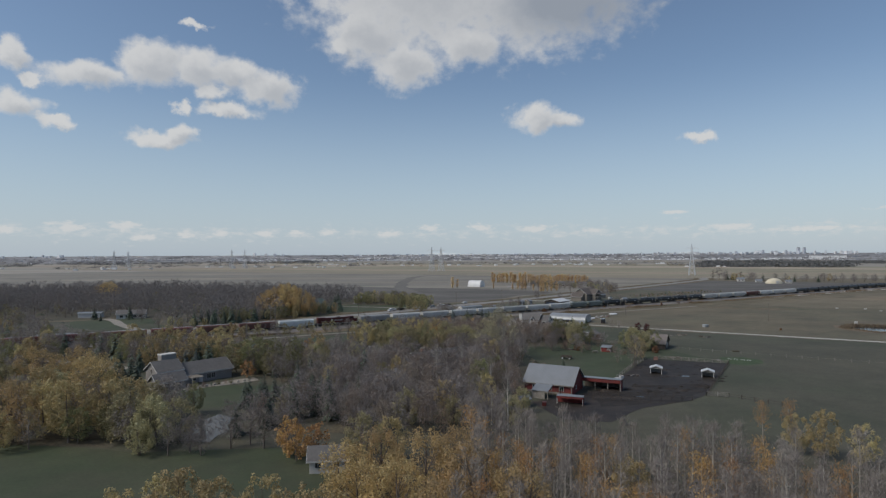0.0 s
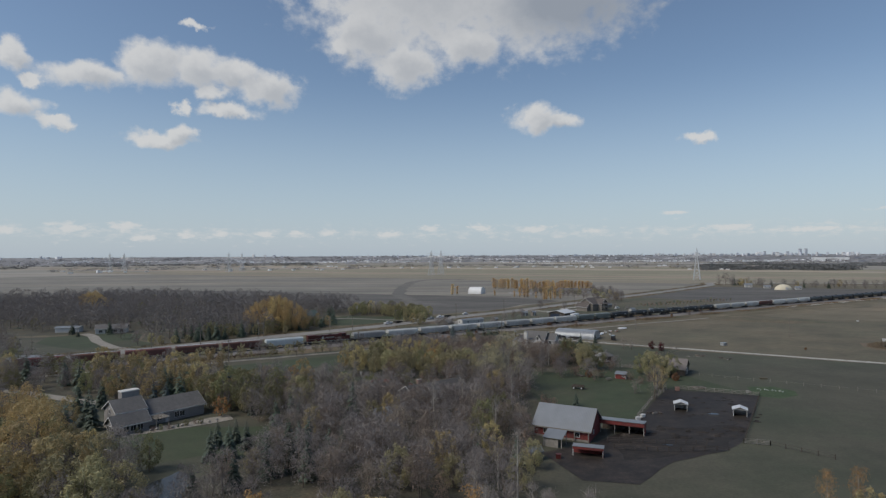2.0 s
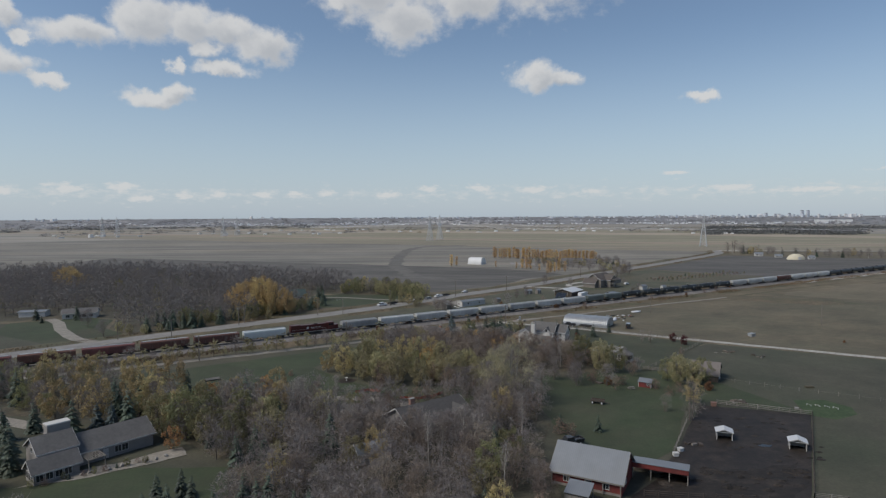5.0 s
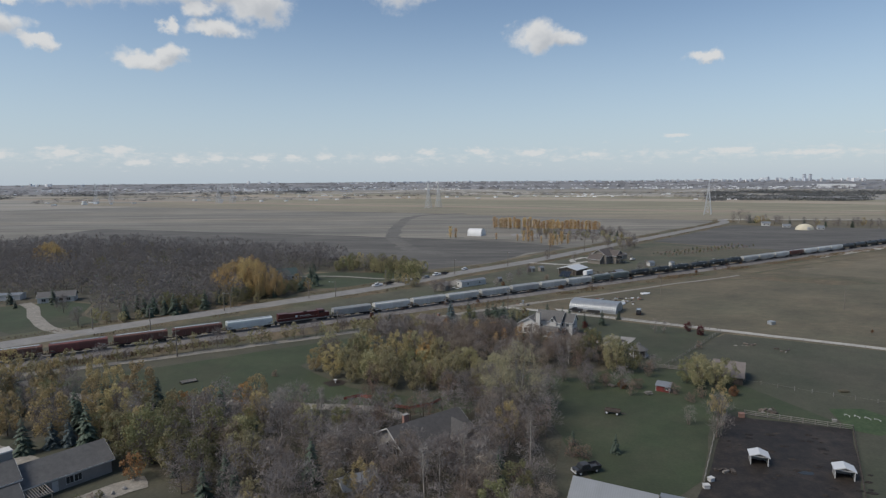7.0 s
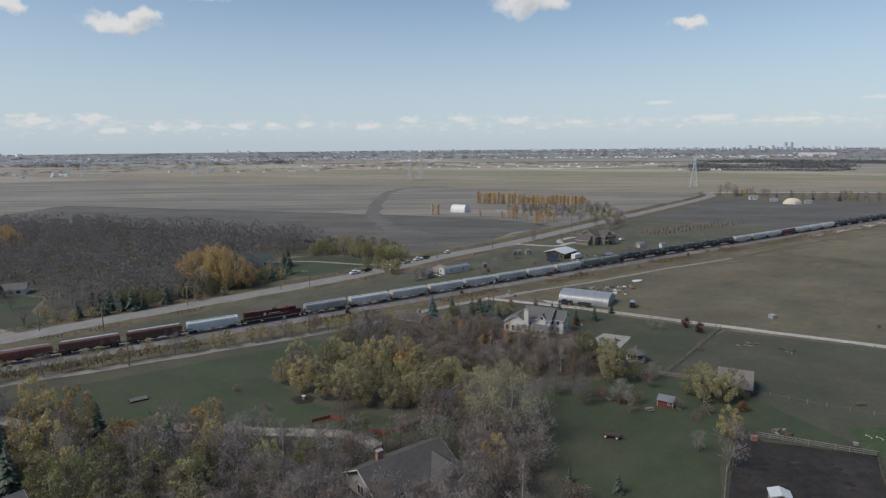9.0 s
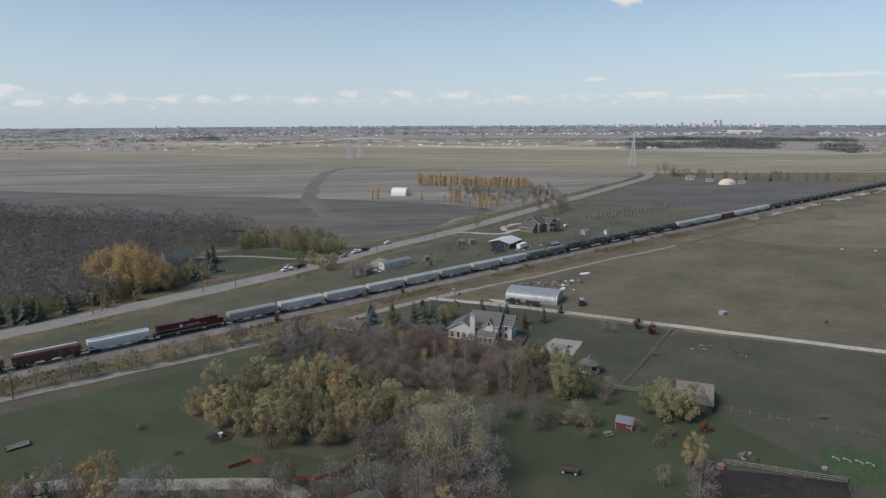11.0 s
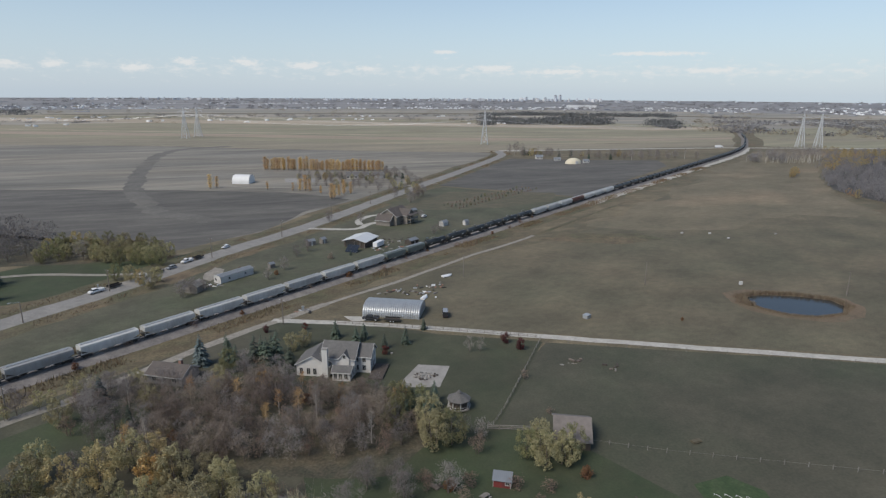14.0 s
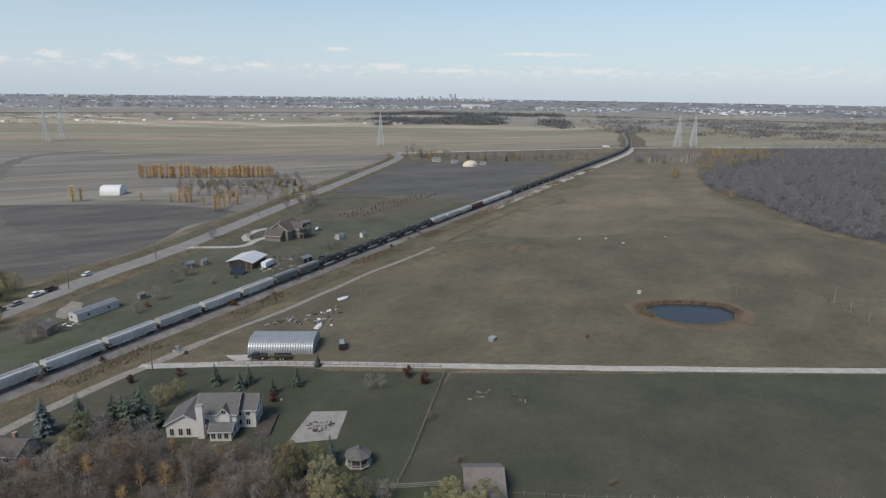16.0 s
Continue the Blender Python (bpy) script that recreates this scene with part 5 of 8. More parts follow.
wood("bare_thicket", THICKET, 0, {"bare": 1}, "inner trees of the leafless wood", 0.62)

# ---- materials of built things ----
M["red_board"] = surface("weathered red boards", (0.192, 0.035, 0.03), (0.136, 0.028, 0.025), 1.2, c3=(0.096, 0.03, 0.028), scale3=0.5, local=True, stretch=(1, 1, 0.2), bump=0.2)
M["metal_roof"] = surface("grey sheet-metal roof", (0.215, 0.230, 0.247), (0.187, 0.202, 0.217), 0.35, rough=0.5, metal=0.15, c3=(0.203, 0.21, 0.217), scale3=0.15, local=True, bands=(0.85, 0.15, 0.0375))
M["white_roof"] = surface("white sheet-metal roof", (0.54, 0.555, 0.57), (0.495, 0.51, 0.525), 0.4, rough=0.45, local=True)
M["shingle"] = surface("grey asphalt shingles", (0.125, 0.120, 0.115), (0.095, 0.092, 0.090), 1.4, c3=(0.15, 0.145, 0.14), scale3=0.25, local=True, bump=0.4, bands=(2.2, 0.6, 0.06))
M["shingle_dark"] = surface("dark grey-brown shingles", (0.082, 0.077, 0.074), (0.062, 0.059, 0.057), 1.4, c3=(0.10, 0.094, 0.09), scale3=0.25, local=True, bump=0.4, bands=(2.2, 0.6, 0.06))
M["shingle_brown"] = surface("brown asphalt shingles", (0.105, 0.088, 0.0782), (0.08, 0.0693, 0.0644), 1.4, c3=(0.13, 0.11, 0.0978), scale3=0.25, local=True, bump=0.4, bands=(0.85, 0.66, 0.069))
M["shingle_tan"] = surface("faded tan shingles", (0.184, 0.161, 0.147), (0.15, 0.133, 0.123), 1.0, c3=(0.123, 0.109, 0.102), scale3=0.3, local=True, bump=0.3)
M["white_siding"] = surface("white clapboard siding", (0.558, 0.54, 0.513), (0.504, 0.492, 0.468), 0.6, c3=(0.433, 0.415, 0.388), scale3=0.35, spread3=(0.55, 0.8), local=True, bands=(0.85, 0.0901, 0.0361))
M["grey_siding"] = surface("grey-beige siding", (0.27, 0.255, 0.245), (0.23, 0.22, 0.21), 0.6, local=True, bands=(3.0, 0.1, 0.05))
M["stone_wall"] = surface("tan stone facing", (0.205, 0.184, 0.16), (0.152, 0.135, 0.117), 1.6, c3=(0.251, 0.228, 0.199), scale3=0.8, local=True, bump=0.5)
M["dark_wood"] = surface("dark weathered boards", (0.085, 0.068, 0.056), (0.055, 0.045, 0.038), 1.5, local=True, stretch=(1, 1, 0.2), bump=0.3)
M["grey_wood"] = surface("silver-grey weathered wood", (0.24, 0.22, 0.195), (0.17, 0.155, 0.138), 1.5, c3=(0.30, 0.275, 0.245), scale3=0.6, local=True, rand=0.15, bump=0.3)
M["trim"] = surface("white painted trim", (0.525, 0.517, 0.503), (0.465, 0.458, 0.443), 2.0, local=True)
M["glass"] = surface("dark window glass", (0.030, 0.034, 0.038), (0.022, 0.025, 0.028), 1.0, rough=0.08, local=True)
M["galvanised"] = surface("galvanised corrugated steel", (0.396, 0.411, 0.42), (0.341, 0.356, 0.372), 0.5, rough=0.42, metal=0.35, c3=(0.301, 0.309, 0.317), scale3=0.2, local=True)
M["fabric"] = surface("white fabric cover", (0.702, 0.702, 0.693), (0.648, 0.648, 0.639), 0.5, rough=0.6, local=True)
M["concrete"] = surface("grey concrete", (0.306, 0.293, 0.27), (0.252, 0.239, 0.221), 0.5, c3=(0.198, 0.184, 0.171), scale3=0.3, local=True, bump=0.2)
M["brick_red"] = surface("worn reddish brick", (0.30, 0.17, 0.13), (0.24, 0.14, 0.11), 3.0, local=True, bump=0.3)
M["solar"] = surface("dark blue solar glass", (0.027, 0.0338, 0.0468), (0.0216, 0.027, 0.0363), 1.0, rough=0.12, local=True)
M["steel"] = surface("grey galvanised lattice steel", (0.56, 0.571, 0.582), (0.47, 0.482, 0.493), 0.6, rough=0.6, local=True)
M["cable"] = surface("pale aluminium cable", (0.55, 0.56, 0.57), (0.48, 0.49, 0.50), 0.2, rough=0.4, metal=0.3)
M["black_iron"] = surface("black iron", (0.022, 0.022, 0.023), (0.035, 0.034, 0.033), 1.5, rough=0.6, local=True)
M["rubber"] = surface("black rubber", (0.022, 0.022, 0.022), (0.03, 0.03, 0.03), 2.0, local=True)
M["tank_black"] = surface("sooty black tank paint", (0.020, 0.023, 0.024), (0.034, 0.038, 0.038), 0.4, rough=0.42, c3=(0.065, 0.062, 0.058), scale3=0.5, spread3=(0.58, 0.8), local=True, rand=0.2)
M["hopper_white"] = surface("dusty off-white hopper paint", (0.52, 0.525, 0.51), (0.44, 0.44, 0.425), 0.5, rough=0.55, c3=(0.33, 0.31, 0.285), scale3=0.35, spread3=(0.55, 0.8), local=True, rand=0.12, stretch=(1, 1, 0.35))
M["hopper_grey"] = surface("dull grey hopper paint", (0.36, 0.365, 0.36), (0.30, 0.305, 0.30), 0.5, rough=0.55, c3=(0.24, 0.22, 0.20), scale3=0.35, spread3=(0.55, 0.8), local=True, rand=0.15, stretch=(1, 1, 0.35))
M["hopper_pale"] = surface("pale grey-blue hopper paint", (0.55, 0.588, 0.589), (0.49, 0.529, 0.532), 0.5, rough=0.5, c3=(0.42, 0.431, 0.427), scale3=0.35, spread3=(0.6, 0.8), local=True, stretch=(1, 1, 0.35))
M["hopper_green"] = surface("grey-green hopper paint", (0.14, 0.165, 0.155), (0.115, 0.135, 0.128), 0.5, rough=0.5, local=True, rand=0.1)
M["hopper_brown"] = surface("rust-brown hopper paint", (0.135, 0.060, 0.045), (0.10, 0.048, 0.038), 0.5, rough=0.7, c3=(0.25, 0.20, 0.17), scale3=0.45, spread3=(0.6, 0.72), local=True, rand=0.2, stretch=(1, 1, 0.35))
M["hopper_maroon"] = surface("faded maroon hopper paint", (0.20, 0.070, 0.062), (0.155, 0.058, 0.052), 0.5, rough=0.65, c3=(0.10, 0.05, 0.042), scale3=0.35, local=True, rand=0.2, stretch=(1, 1, 0.35))
M["loco_red"] = surface("dark red locomotive paint", (0.0856, 0.0156, 0.0146), (0.0666, 0.0135, 0.0135), 0.6, rough=0.4, c3=(0.0351, 0.0156, 0.0146), scale3=0.4, spread3=(0.55, 0.8), local=True)
M["car_white"] = surface("white car paint", (0.74, 0.74, 0.74), (0.70, 0.70, 0.70), 1.0, rough=0.25, local=True)
M["car_silver"] = surface("silver-grey car paint", (0.34, 0.35, 0.36), (0.30, 0.31, 0.32), 1.0, rough=0.25, metal=0.3, local=True)
M["car_dark"] = surface("dark car paint", (0.035, 0.036, 0.04), (0.03, 0.03, 0.034), 1.0, rough=0.25, local=True)
M["orange_net"] = surface("orange snow-fence mesh", (0.38, 0.085, 0.05), (0.30, 0.07, 0.045), 2.0, local=True)
M["pole_wood"] = surface("grey weathered pole wood", (0.20, 0.175, 0.15), (0.15, 0.13, 0.112), 2.0, local=True, stretch=(1, 1, 0.1))
M["cattail"] = surface("tan cattail reeds", (0.197, 0.154, 0.107), (0.15, 0.116, 0.0819), 0.6, island=0.3)
M["tall_weed"] = surface("dry russet weeds", (0.188, 0.125, 0.0825), (0.131, 0.106, 0.0625), 0.08, island=0.35)
# Far building tones are paled and blued: distance haze painted into base colour.
M["far_city"] = surface("distant concrete with painted haze", (0.54, 0.57, 0.61), (0.47, 0.50, 0.55), 0.02, island=0.15)
M["far_white"] = surface("distant pale cladding with painted haze", (0.74, 0.745, 0.75), (0.64, 0.645, 0.655), 0.05, island=0.2)
M["far_roof"] = surface("distant roofs with painted haze", (0.31, 0.315, 0.33), (0.265, 0.27, 0.285), 0.05, island=0.25)
# Far tree tones are greyed and lightened to stand in for distance haze.
M["far_tree"] = surface("distant leafless trees with painted haze", (0.226, 0.218, 0.218), (0.185, 0.18, 0.183), 0.01, island=0.15, leafy=True)
M["far_gold"] = surface("distant yellow trees with painted haze", (0.315, 0.265, 0.19), (0.265, 0.228, 0.172), 0.01, island=0.2, leafy=True)
M["far_dark"] = surface("distant dark wood with painted haze", (0.118, 0.122, 0.122), (0.098, 0.102, 0.105), 0.01, island=0.2)


def pond_water():
    m = bpy.data.materials.new("still pond water")
    m.use_nodes = True
    b = m.node_tree.nodes["Principled BSDF"]
    b.inputs["Base Color"].default_value = (0.035, 0.038, 0.038, 1)
    b.inputs["Roughness"].default_value = 0.12
    b.inputs["IOR"].default_value = 1.33
    t = m.node_tree.nodes.new("ShaderNodeTexNoise")
    t.inputs["Scale"].default_value = 1.4
    t.inputs["Detail"].default_value = 4
    bp = m.node_tree.nodes.new("ShaderNodeBump")
    bp.inputs["Strength"].default_value = 0.06
    m.node_tree.links.new(t.outputs["Fac"], bp.inputs["Height"])
    m.node_tree.links.new(bp.outputs[0], b.inputs["Normal"])
    return m


M["water"] = pond_water()
M["cream_fabric"] = surface("cream weathered fabric", (0.62, 0.56, 0.42), (0.55, 0.50, 0.38), 0.3, rough=0.7, local=True)

# ---- building blocks ----


def box(bm, x0, x1, y0, y1, z0, z1):
    v = [bm.verts.new(p) for p in ((x0, y0, z0), (x1, y0, z0), (x1, y1, z0), (x0, y1, z0), (x0, y0, z1), (x1, y0, z1), (x1, y1, z1), (x0, y1, z1))]
    for f in ((3, 2, 1, 0), (4, 5, 6, 7), (0, 1, 5, 4), (1, 2, 6, 5), (2, 3, 7, 6), (3, 0, 4, 7)):
        bm.faces.new([v[i] for i in f])
    return v


def bar(bm, a, b, w):
    """A square bar from a to b."""
    a, b = Vector(a), Vector(b)
    d = (b - a).normalized()
    u = d.cross(Vector((0, 0, 1)))
    u = (u if u.length > 0.01 else Vector((1, 0, 0))).normalized()
    v = d.cross(u)
    vs = [bm.verts.new(p + u * i * w / 2 + v * j * w / 2) for p in (a, b) for i, j in ((-1, -1), (1, -1), (1, 1), (-1, 1))]
    for f in ((0, 1, 2, 3), (7, 6, 5, 4), (0, 4, 5, 1), (1, 5, 6, 2), (2, 6, 7, 3), (3, 7, 4, 0)):
        bm.faces.new([vs[i] for i in f])


def rod(bm, a, b, r0, r1, sides=8):
    vs, fs = [], []
    tube(vs, fs, Vector(a), Vector(b), r0, r1, sides)
    bv = [bm.verts.new(p) for p in vs]
    for f in fs:
        bm.faces.new([bv[i] for i in f])
    bm.faces.new(bv[:sides][::-1])
    bm.faces.new(bv[sides:])


def B(fn, *calls):
    bm = bmesh.new()
    for c in calls:
        fn(bm, *c)
    return bm


def prism(bm, outline, y0, y1):
    """An x-z outline drawn out from y0 to y1."""
    a = [bm.verts.new((x, y0, z)) for x, z in outline]
    b = [bm.verts.new((x, y1, z)) for x, z in outline]
    n = len(outline)
    bm.faces.new(a)
    bm.faces.new(b[::-1])
    for i in range(n):
        bm.faces.new((a[i], b[i], b[(i + 1) % n], a[(i + 1) % n]))
    bmesh.ops.recalc_face_normals(bm, faces=bm.faces)


def prism_x(bm, outline, x0, x1):
    """A y-z outline drawn out from x0 to x1."""
    a = [bm.verts.new((x0, y, z)) for y, z in outline]
    b = [bm.verts.new((x1, y, z)) for y, z in outline]
    n = len(outline)
    bm.faces.new(a)
    bm.faces.new(b[::-1])
    for i in range(n):
        bm.faces.new((a[i], b[i], b[(i + 1) % n], a[(i + 1) % n]))
    bmesh.ops.recalc_face_normals(bm, faces=bm.faces)


def window_on(parent, side, along, sill, w, h, L, W, cx=0.0, cy=0.0, bar_mat="trim"):
    """A framed window with its pane on one wall of a block centred at cx, cy: f, b are the long walls, l, r the gable ends."""
    m = {"f": pose(cx + along, cy - W / 2, sill), "b": pose(cx + along, cy + W / 2, sill, 0, 0, 180), "l": pose(cx - L / 2, cy + along, sill, 0, 0, -90), "r": pose(cx + L / 2, cy + along, sill, 0, 0, 90)}[side]
    f = part("window", B(box, (-w / 2 - .08, w / 2 + .08, -0.07, 0.02, -.1, 0), (-w / 2 - .08, w / 2 + .08, -0.07, 0.02, h, h + .1), (-w / 2 - .08, -w / 2, -0.07, 0.02, 0, h), (w / 2, w / 2 + .08, -0.07, 0.02, 0, h), (-.03, .03, -0.06, 0.02, 0, h)), M[bar_mat], parent, "white framed window")
    f.matrix_basis = m
    part("pane", B(box, (-w / 2, w / 2, -0.03, 0.01, 0, h)), M["glass"], f, "dark glass pane")
    return f


def door_on(parent, side, along, w, h, L, W, cx=0.0, cy=0.0, mat="trim", sill=0.05):
    m = {"f": pose(cx + along, cy - W / 2, sill), "b": pose(cx + along, cy + W / 2, sill, 0, 0, 180), "l": pose(cx - L / 2, cy + along, sill, 0, 0, -90), "r": pose(cx + L / 2, cy + along, sill, 0, 0, 90)}[side]
    d = part("door", B(box, (-w / 2, w / 2, -0.06, 0.02, 0, h)), M[mat], parent, "closed door; in black, the shade of an open front")
    d.matrix_basis = m
    part("door_handle", B(box, (w / 2 - .18, w / 2 - .1, -.11, -.06, 1.0, 1.1)), M["black_iron"], d)
    return d


def gable_block(parent, L, W, he, hr, wall, roof, over=0.45, cx=0.0, cy=0.0, turned=False, base=0.0, thick=0.14, fascia="trim"):
    """Walls with gable ends and a two-sided roof; the ridge runs along x (or y when turned)."""
    piv = part("wall", B(lambda bm: prism_x(bm, [(-W / 2, base - 0.1), (W / 2, base - 0.1), (W / 2, he), (0, hr), (-W / 2, he)], -L / 2, L / 2), ()), M[wall], parent)
    k = (hr - he) / (W / 2)
    for s in (-1, 1):
        e = W / 2 + over
        out = [(0, hr + 0.02), (s * e, he - k * over + 0.02), (s * e, he - k * over + 0.02 + thick), (0, hr + 0.02 + thick)]
        r = part("roof", B(lambda bm: prism_x(bm, out, -L / 2 - over, L / 2 + over), ()), M[roof], parent)
        r.matrix_basis = pose(cx, cy, 0, 0, 0, 90 if turned else 0)
        if fascia:
            q = part("fascia", B(lambda bm: prism_x(bm, [(s * e, he - k * over - .12), (s * (e + .04), he - k * over - .12), (s * (e + .04), he - k * over + thick), (s * e, he - k * over + thick)], -L / 2 - over - .02, L / 2 + over + .02), ()), M[fascia], parent)
            q.matrix_basis = pose(cx, cy, 0, 0, 0, 90 if turned else 0)
            for x in (-L / 2 - over - .05, L / 2 + over):
                g = part("bargeboard", B(lambda bm: prism_x(bm, [(0, hr - .1), (s * e, he - k * over - .12), (s * e, he - k * over + thick), (0, hr + thick + .02)], x, x + .05), ()), M[fascia], parent)
                g.matrix_basis = pose(cx, cy, 0, 0, 0, 90 if turned else 0)
    piv.matrix_basis = pose(cx, cy, 0, 0, 0, 90 if turned else 0)
    return piv


def simple_house(name, label, cat, x, y, rz, L, W, he, hr, wall, roof, wins=(), doors=(), chimney=None, over=0.45, fascia="trim"):
    t = thing(name, label, cat, pose(x, y, 0, 0, 0, rz))
    gable_block(t, L, W, he, hr, wall, roof, over, fascia=fascia)
    for side, along, sill, w, h in wins:
        window_on(t, side, along, sill, w, h, L, W)
    for side, along, w, h in doors:
        door_on(t, side, along, w, h, L, W)
    if chimney:
        cx, cy, cz, s, mk = chimney
        c = part("chimney", B(box, (cx - s, cx + s, cy - s, cy + s, he - 1, cz)), M[mk], t, "masonry chimney")
        part("chimney_cap", B(box, (cx - s - .06, cx + s + .06, cy - s - .06, cy + s + .06, cz, cz + .12)), M["concrete"], c)
    return t


# red barn with its sheds
barn = thing("barn", "red board barn with grey metal gable roof", "barn", pose(29.6, 159.6, 0, 0, 0, -28))
gable_block(barn, 12.8, 10.6, 2.7, 6.3, "red_board", "metal_roof", 0.5, fascia="grey_wood")
for along in (-3.6, 0.4, 3.6):
    window_on(barn, "f", along, 1.0, 1.1, 0.9, 12.8, 10.6)
window_on(barn, "r", -1.6, 1.1, 0.8, 0.8, 12.8, 10.6)
door_on(barn, "r", 1.5, 2.2, 2.2, 12.8, 10.6, mat="red_board")
for i in range(5):
    part("post", B(box, (-6.3 + i * 3.15 - .09, -6.3 + i * 3.15 + .09, -5.75, -5.57, -0.1, 2.35)), M["grey_wood"], barn)
part("kickboard", B(box, (-6.3, 6.3, -5.4, -5.32, 0.05, 0.5)), M["grey_wood"], barn)

run_shed = thing("run_in_shed", "open red run-in shed on posts beside the barn", "shed", pose(42.6, 159.8, 0, 0, 0, -25))
part("roof", B(lambda bm: prism_x(bm, [(-2.1, 3.0), (2.0, 2.6), (2.0, 2.7), (-2.1, 3.1)], -5.1, 5.1), ()), M["metal_roof"], run_shed)
part("front_board", B(box, (-5.0, 5.0, -2.02, -1.95, 2.1, 3.0)), M["red_board"], run_shed)
part("back_wall", B(box, (-5.0, 5.0, 1.8, 1.9, 0.0, 2.6)), M["dark_wood"], run_shed)
for x in (-4.9, -1.6, 1.7, 4.9):
    part("post", B(box, (x - .09, x + .09, -1.95, -1.77, -.1, 3.0)), M["grey_wood"], run_shed)
part("end_wall", B(box, (4.86, 4.94, -1.77, 1.8, 0, 2.6)), M["red_board"], run_shed)

hay_shed = thing("hay_shed", "small hay shelter with pale metal roof", "shed", pose(24.9, 150.6, 0, 0, 0, -28))
part("roof", B(lambda bm: prism_x(bm, [(-2.0, 2.0), (1.9, 2.9), (1.9, 3.0), (-2.0, 2.1)], -2.2, 2.2), ()), M["metal_roof"], hay_shed)
for x, y in ((-2, -1.8), (2, -1.8), (-2, 1.7), (2, 1.7)):
    part("post", B(box, (x - .08, x + .08, y - .08, y + .08, -.1, 2.1 + (y > 0) * .7)), M["grey_wood"], hay_shed)
part("plank_wall", B(box, (-2.0, 1.2, -1.72, -1.66, 0, 1.7)), M["grey_wood"], hay_shed)
part("side_wall", B(box, (-2.0, -1.94, -1.7, 1.7, 0, 1.9)), M["grey_wood"], hay_shed)

feed_shed = thing("feed_shelter", "low red horse shelter with metal roof", "shed", pose(30.6, 143.9, 0, 0, 0, -18))
part("roof", B(lambda bm: prism_x(bm, [(-1.3, 2.0), (1.2, 1.9), (1.2, 2.0), (-1.3, 2.1)], -3.2, 3.2), ()), M["metal_roof"], feed_shed)
part("front_board", B(box, (-3.1, 3.1, -1.27, -1.2, 1.5, 2.0)), M["red_board"], feed_shed)
part("back_wall", B(box, (-3.1, 3.1, 1.0, 1.08, 0, 1.9)), M["red_board"], feed_shed)
part("end_wall", B(box, (3.0, 3.08, -1.2, 1.0, 0, 1.8)), M["red_board"], feed_shed)
for x in (-3.05, 3.0):
    part("post", B(box, (x - .08, x + .08, -1.2, -1.05, -.1, 1.8)), M["trim"], feed_shed)


def shelter(x, y, rz):
    s = thing("field_shelter", "small white-roofed open-fronted horse shelter in the mud", "shelter", pose(x, y, 0, 0, 0, rz), "paddock shelters")
    for k in (-1, 1):
        part("roof", B(lambda bm: prism(bm, [(0, 2.45), (k * 1.85, 1.8), (k * 1.85, 1.88), (0, 2.53)], -1.5, 1.5), ()), M["white_roof"], s)
        part("side_wall", B(box, (k * 1.55 - .04, k * 1.55 + .04, -1.2, 1.3, 0, 1.86)), M["grey_siding"], s)
        part("post", B(box, (k * 1.55 - .07, k * 1.55 + .07, -1.36, -1.22, -.1, 1.88)), M["trim"], s)
        part("bargeboard", B(lambda bm: prism(bm, [(0, 2.36), (k * 1.85, 1.70), (k * 1.85, 1.88), (0, 2.53)], -1.56, -1.51), ()), M["trim"], s)
    part("tie_beam", B(box, (-1.48, 1.48, -1.34, -1.24, 1.72, 1.86)), M["trim"], s)
    part("back_wall", B(lambda bm: prism(bm, [(-1.5, 0), (1.5, 0), (1.5, 1.85), (0, 2.4), (-1.5, 1.85)], 1.22, 1.3), ()), M["grey_siding"], s)


shelter(64.1, 179.6, -20)
shelter(77.0, 173.6, -24)

red_shed = thing("chicken_shed", "small red shed with grey lean-to roof", "shed", pose(60.2, 219.9, 0, 0, 0, -32))
part("wall", B(lambda bm: prism_x(bm, [(-1.1, -.1), (1.1, -.1), (1.1, 2.1), (-1.1, 1.6)], -1.7, 1.7), ()), M["red_board"], red_shed)
part("roof", B(lambda bm: prism_x(bm, [(-1.35, 1.56), (1.3, 2.16), (1.3, 2.26), (-1.35, 1.66)], -1.95, 1.95), ()), M["metal_roof"], red_shed)
window_on(red_shed, "f", 1.05, 0.75, 0.7, 0.6, 3.4, 2.2)
door_on(red_shed, "r", 0, 0.8, 1.6, 3.4, 2.2)
part("corner_trim", B(box, (1.66, 1.76, -1.16, -1.06, -.1, 1.62), (-1.76, -1.66, -1.16, -1.06, -.1, 1.62)), M["trim"], red_shed)

simple_house("hay_barn", "old shed with faded tan gable roof", "shed", 82.3, 229.8, -29, 7.6, 10.5, 2.2, 4.9, "dark_wood", "shingle_tan", doors=[("r", 0, 2.0, 2.1)], over=0.35, fascia="grey_wood")

# white two-storey house
white_house = thing("white_house", "white two-storey farmhouse with grey shingle roof", "house", pose(39.5, 281.2, 0, 0, 0, -28))
gable_block(white_house, 8.5, 9.0, 3.4, 5.9, "white_siding", "shingle", 0.4, cx=-4.8, cy=-0.4, turned=True)
gable_block(white_house, 9.2, 8.4, 5.0, 8.0, "white_siding", "shingle", 0.4, cx=1.7, cy=1.4)
gable_block(white_house, 5.2, 6.2, 4.9, 7.3, "white_siding", "shingle", 0.4, cx=7.6, cy=2.4)
gable_block(white_house, 3.2, 2.6, 5.1, 6.6, "white_siding", "shingle", 0.25, cx=3.6, cy=-1.6, turned=True)
gable_block(white_house, 4.8, 3.8, 2.6, 3.6, "white_siding", "shingle", 0.35, cx=3.6, cy=-4.6)
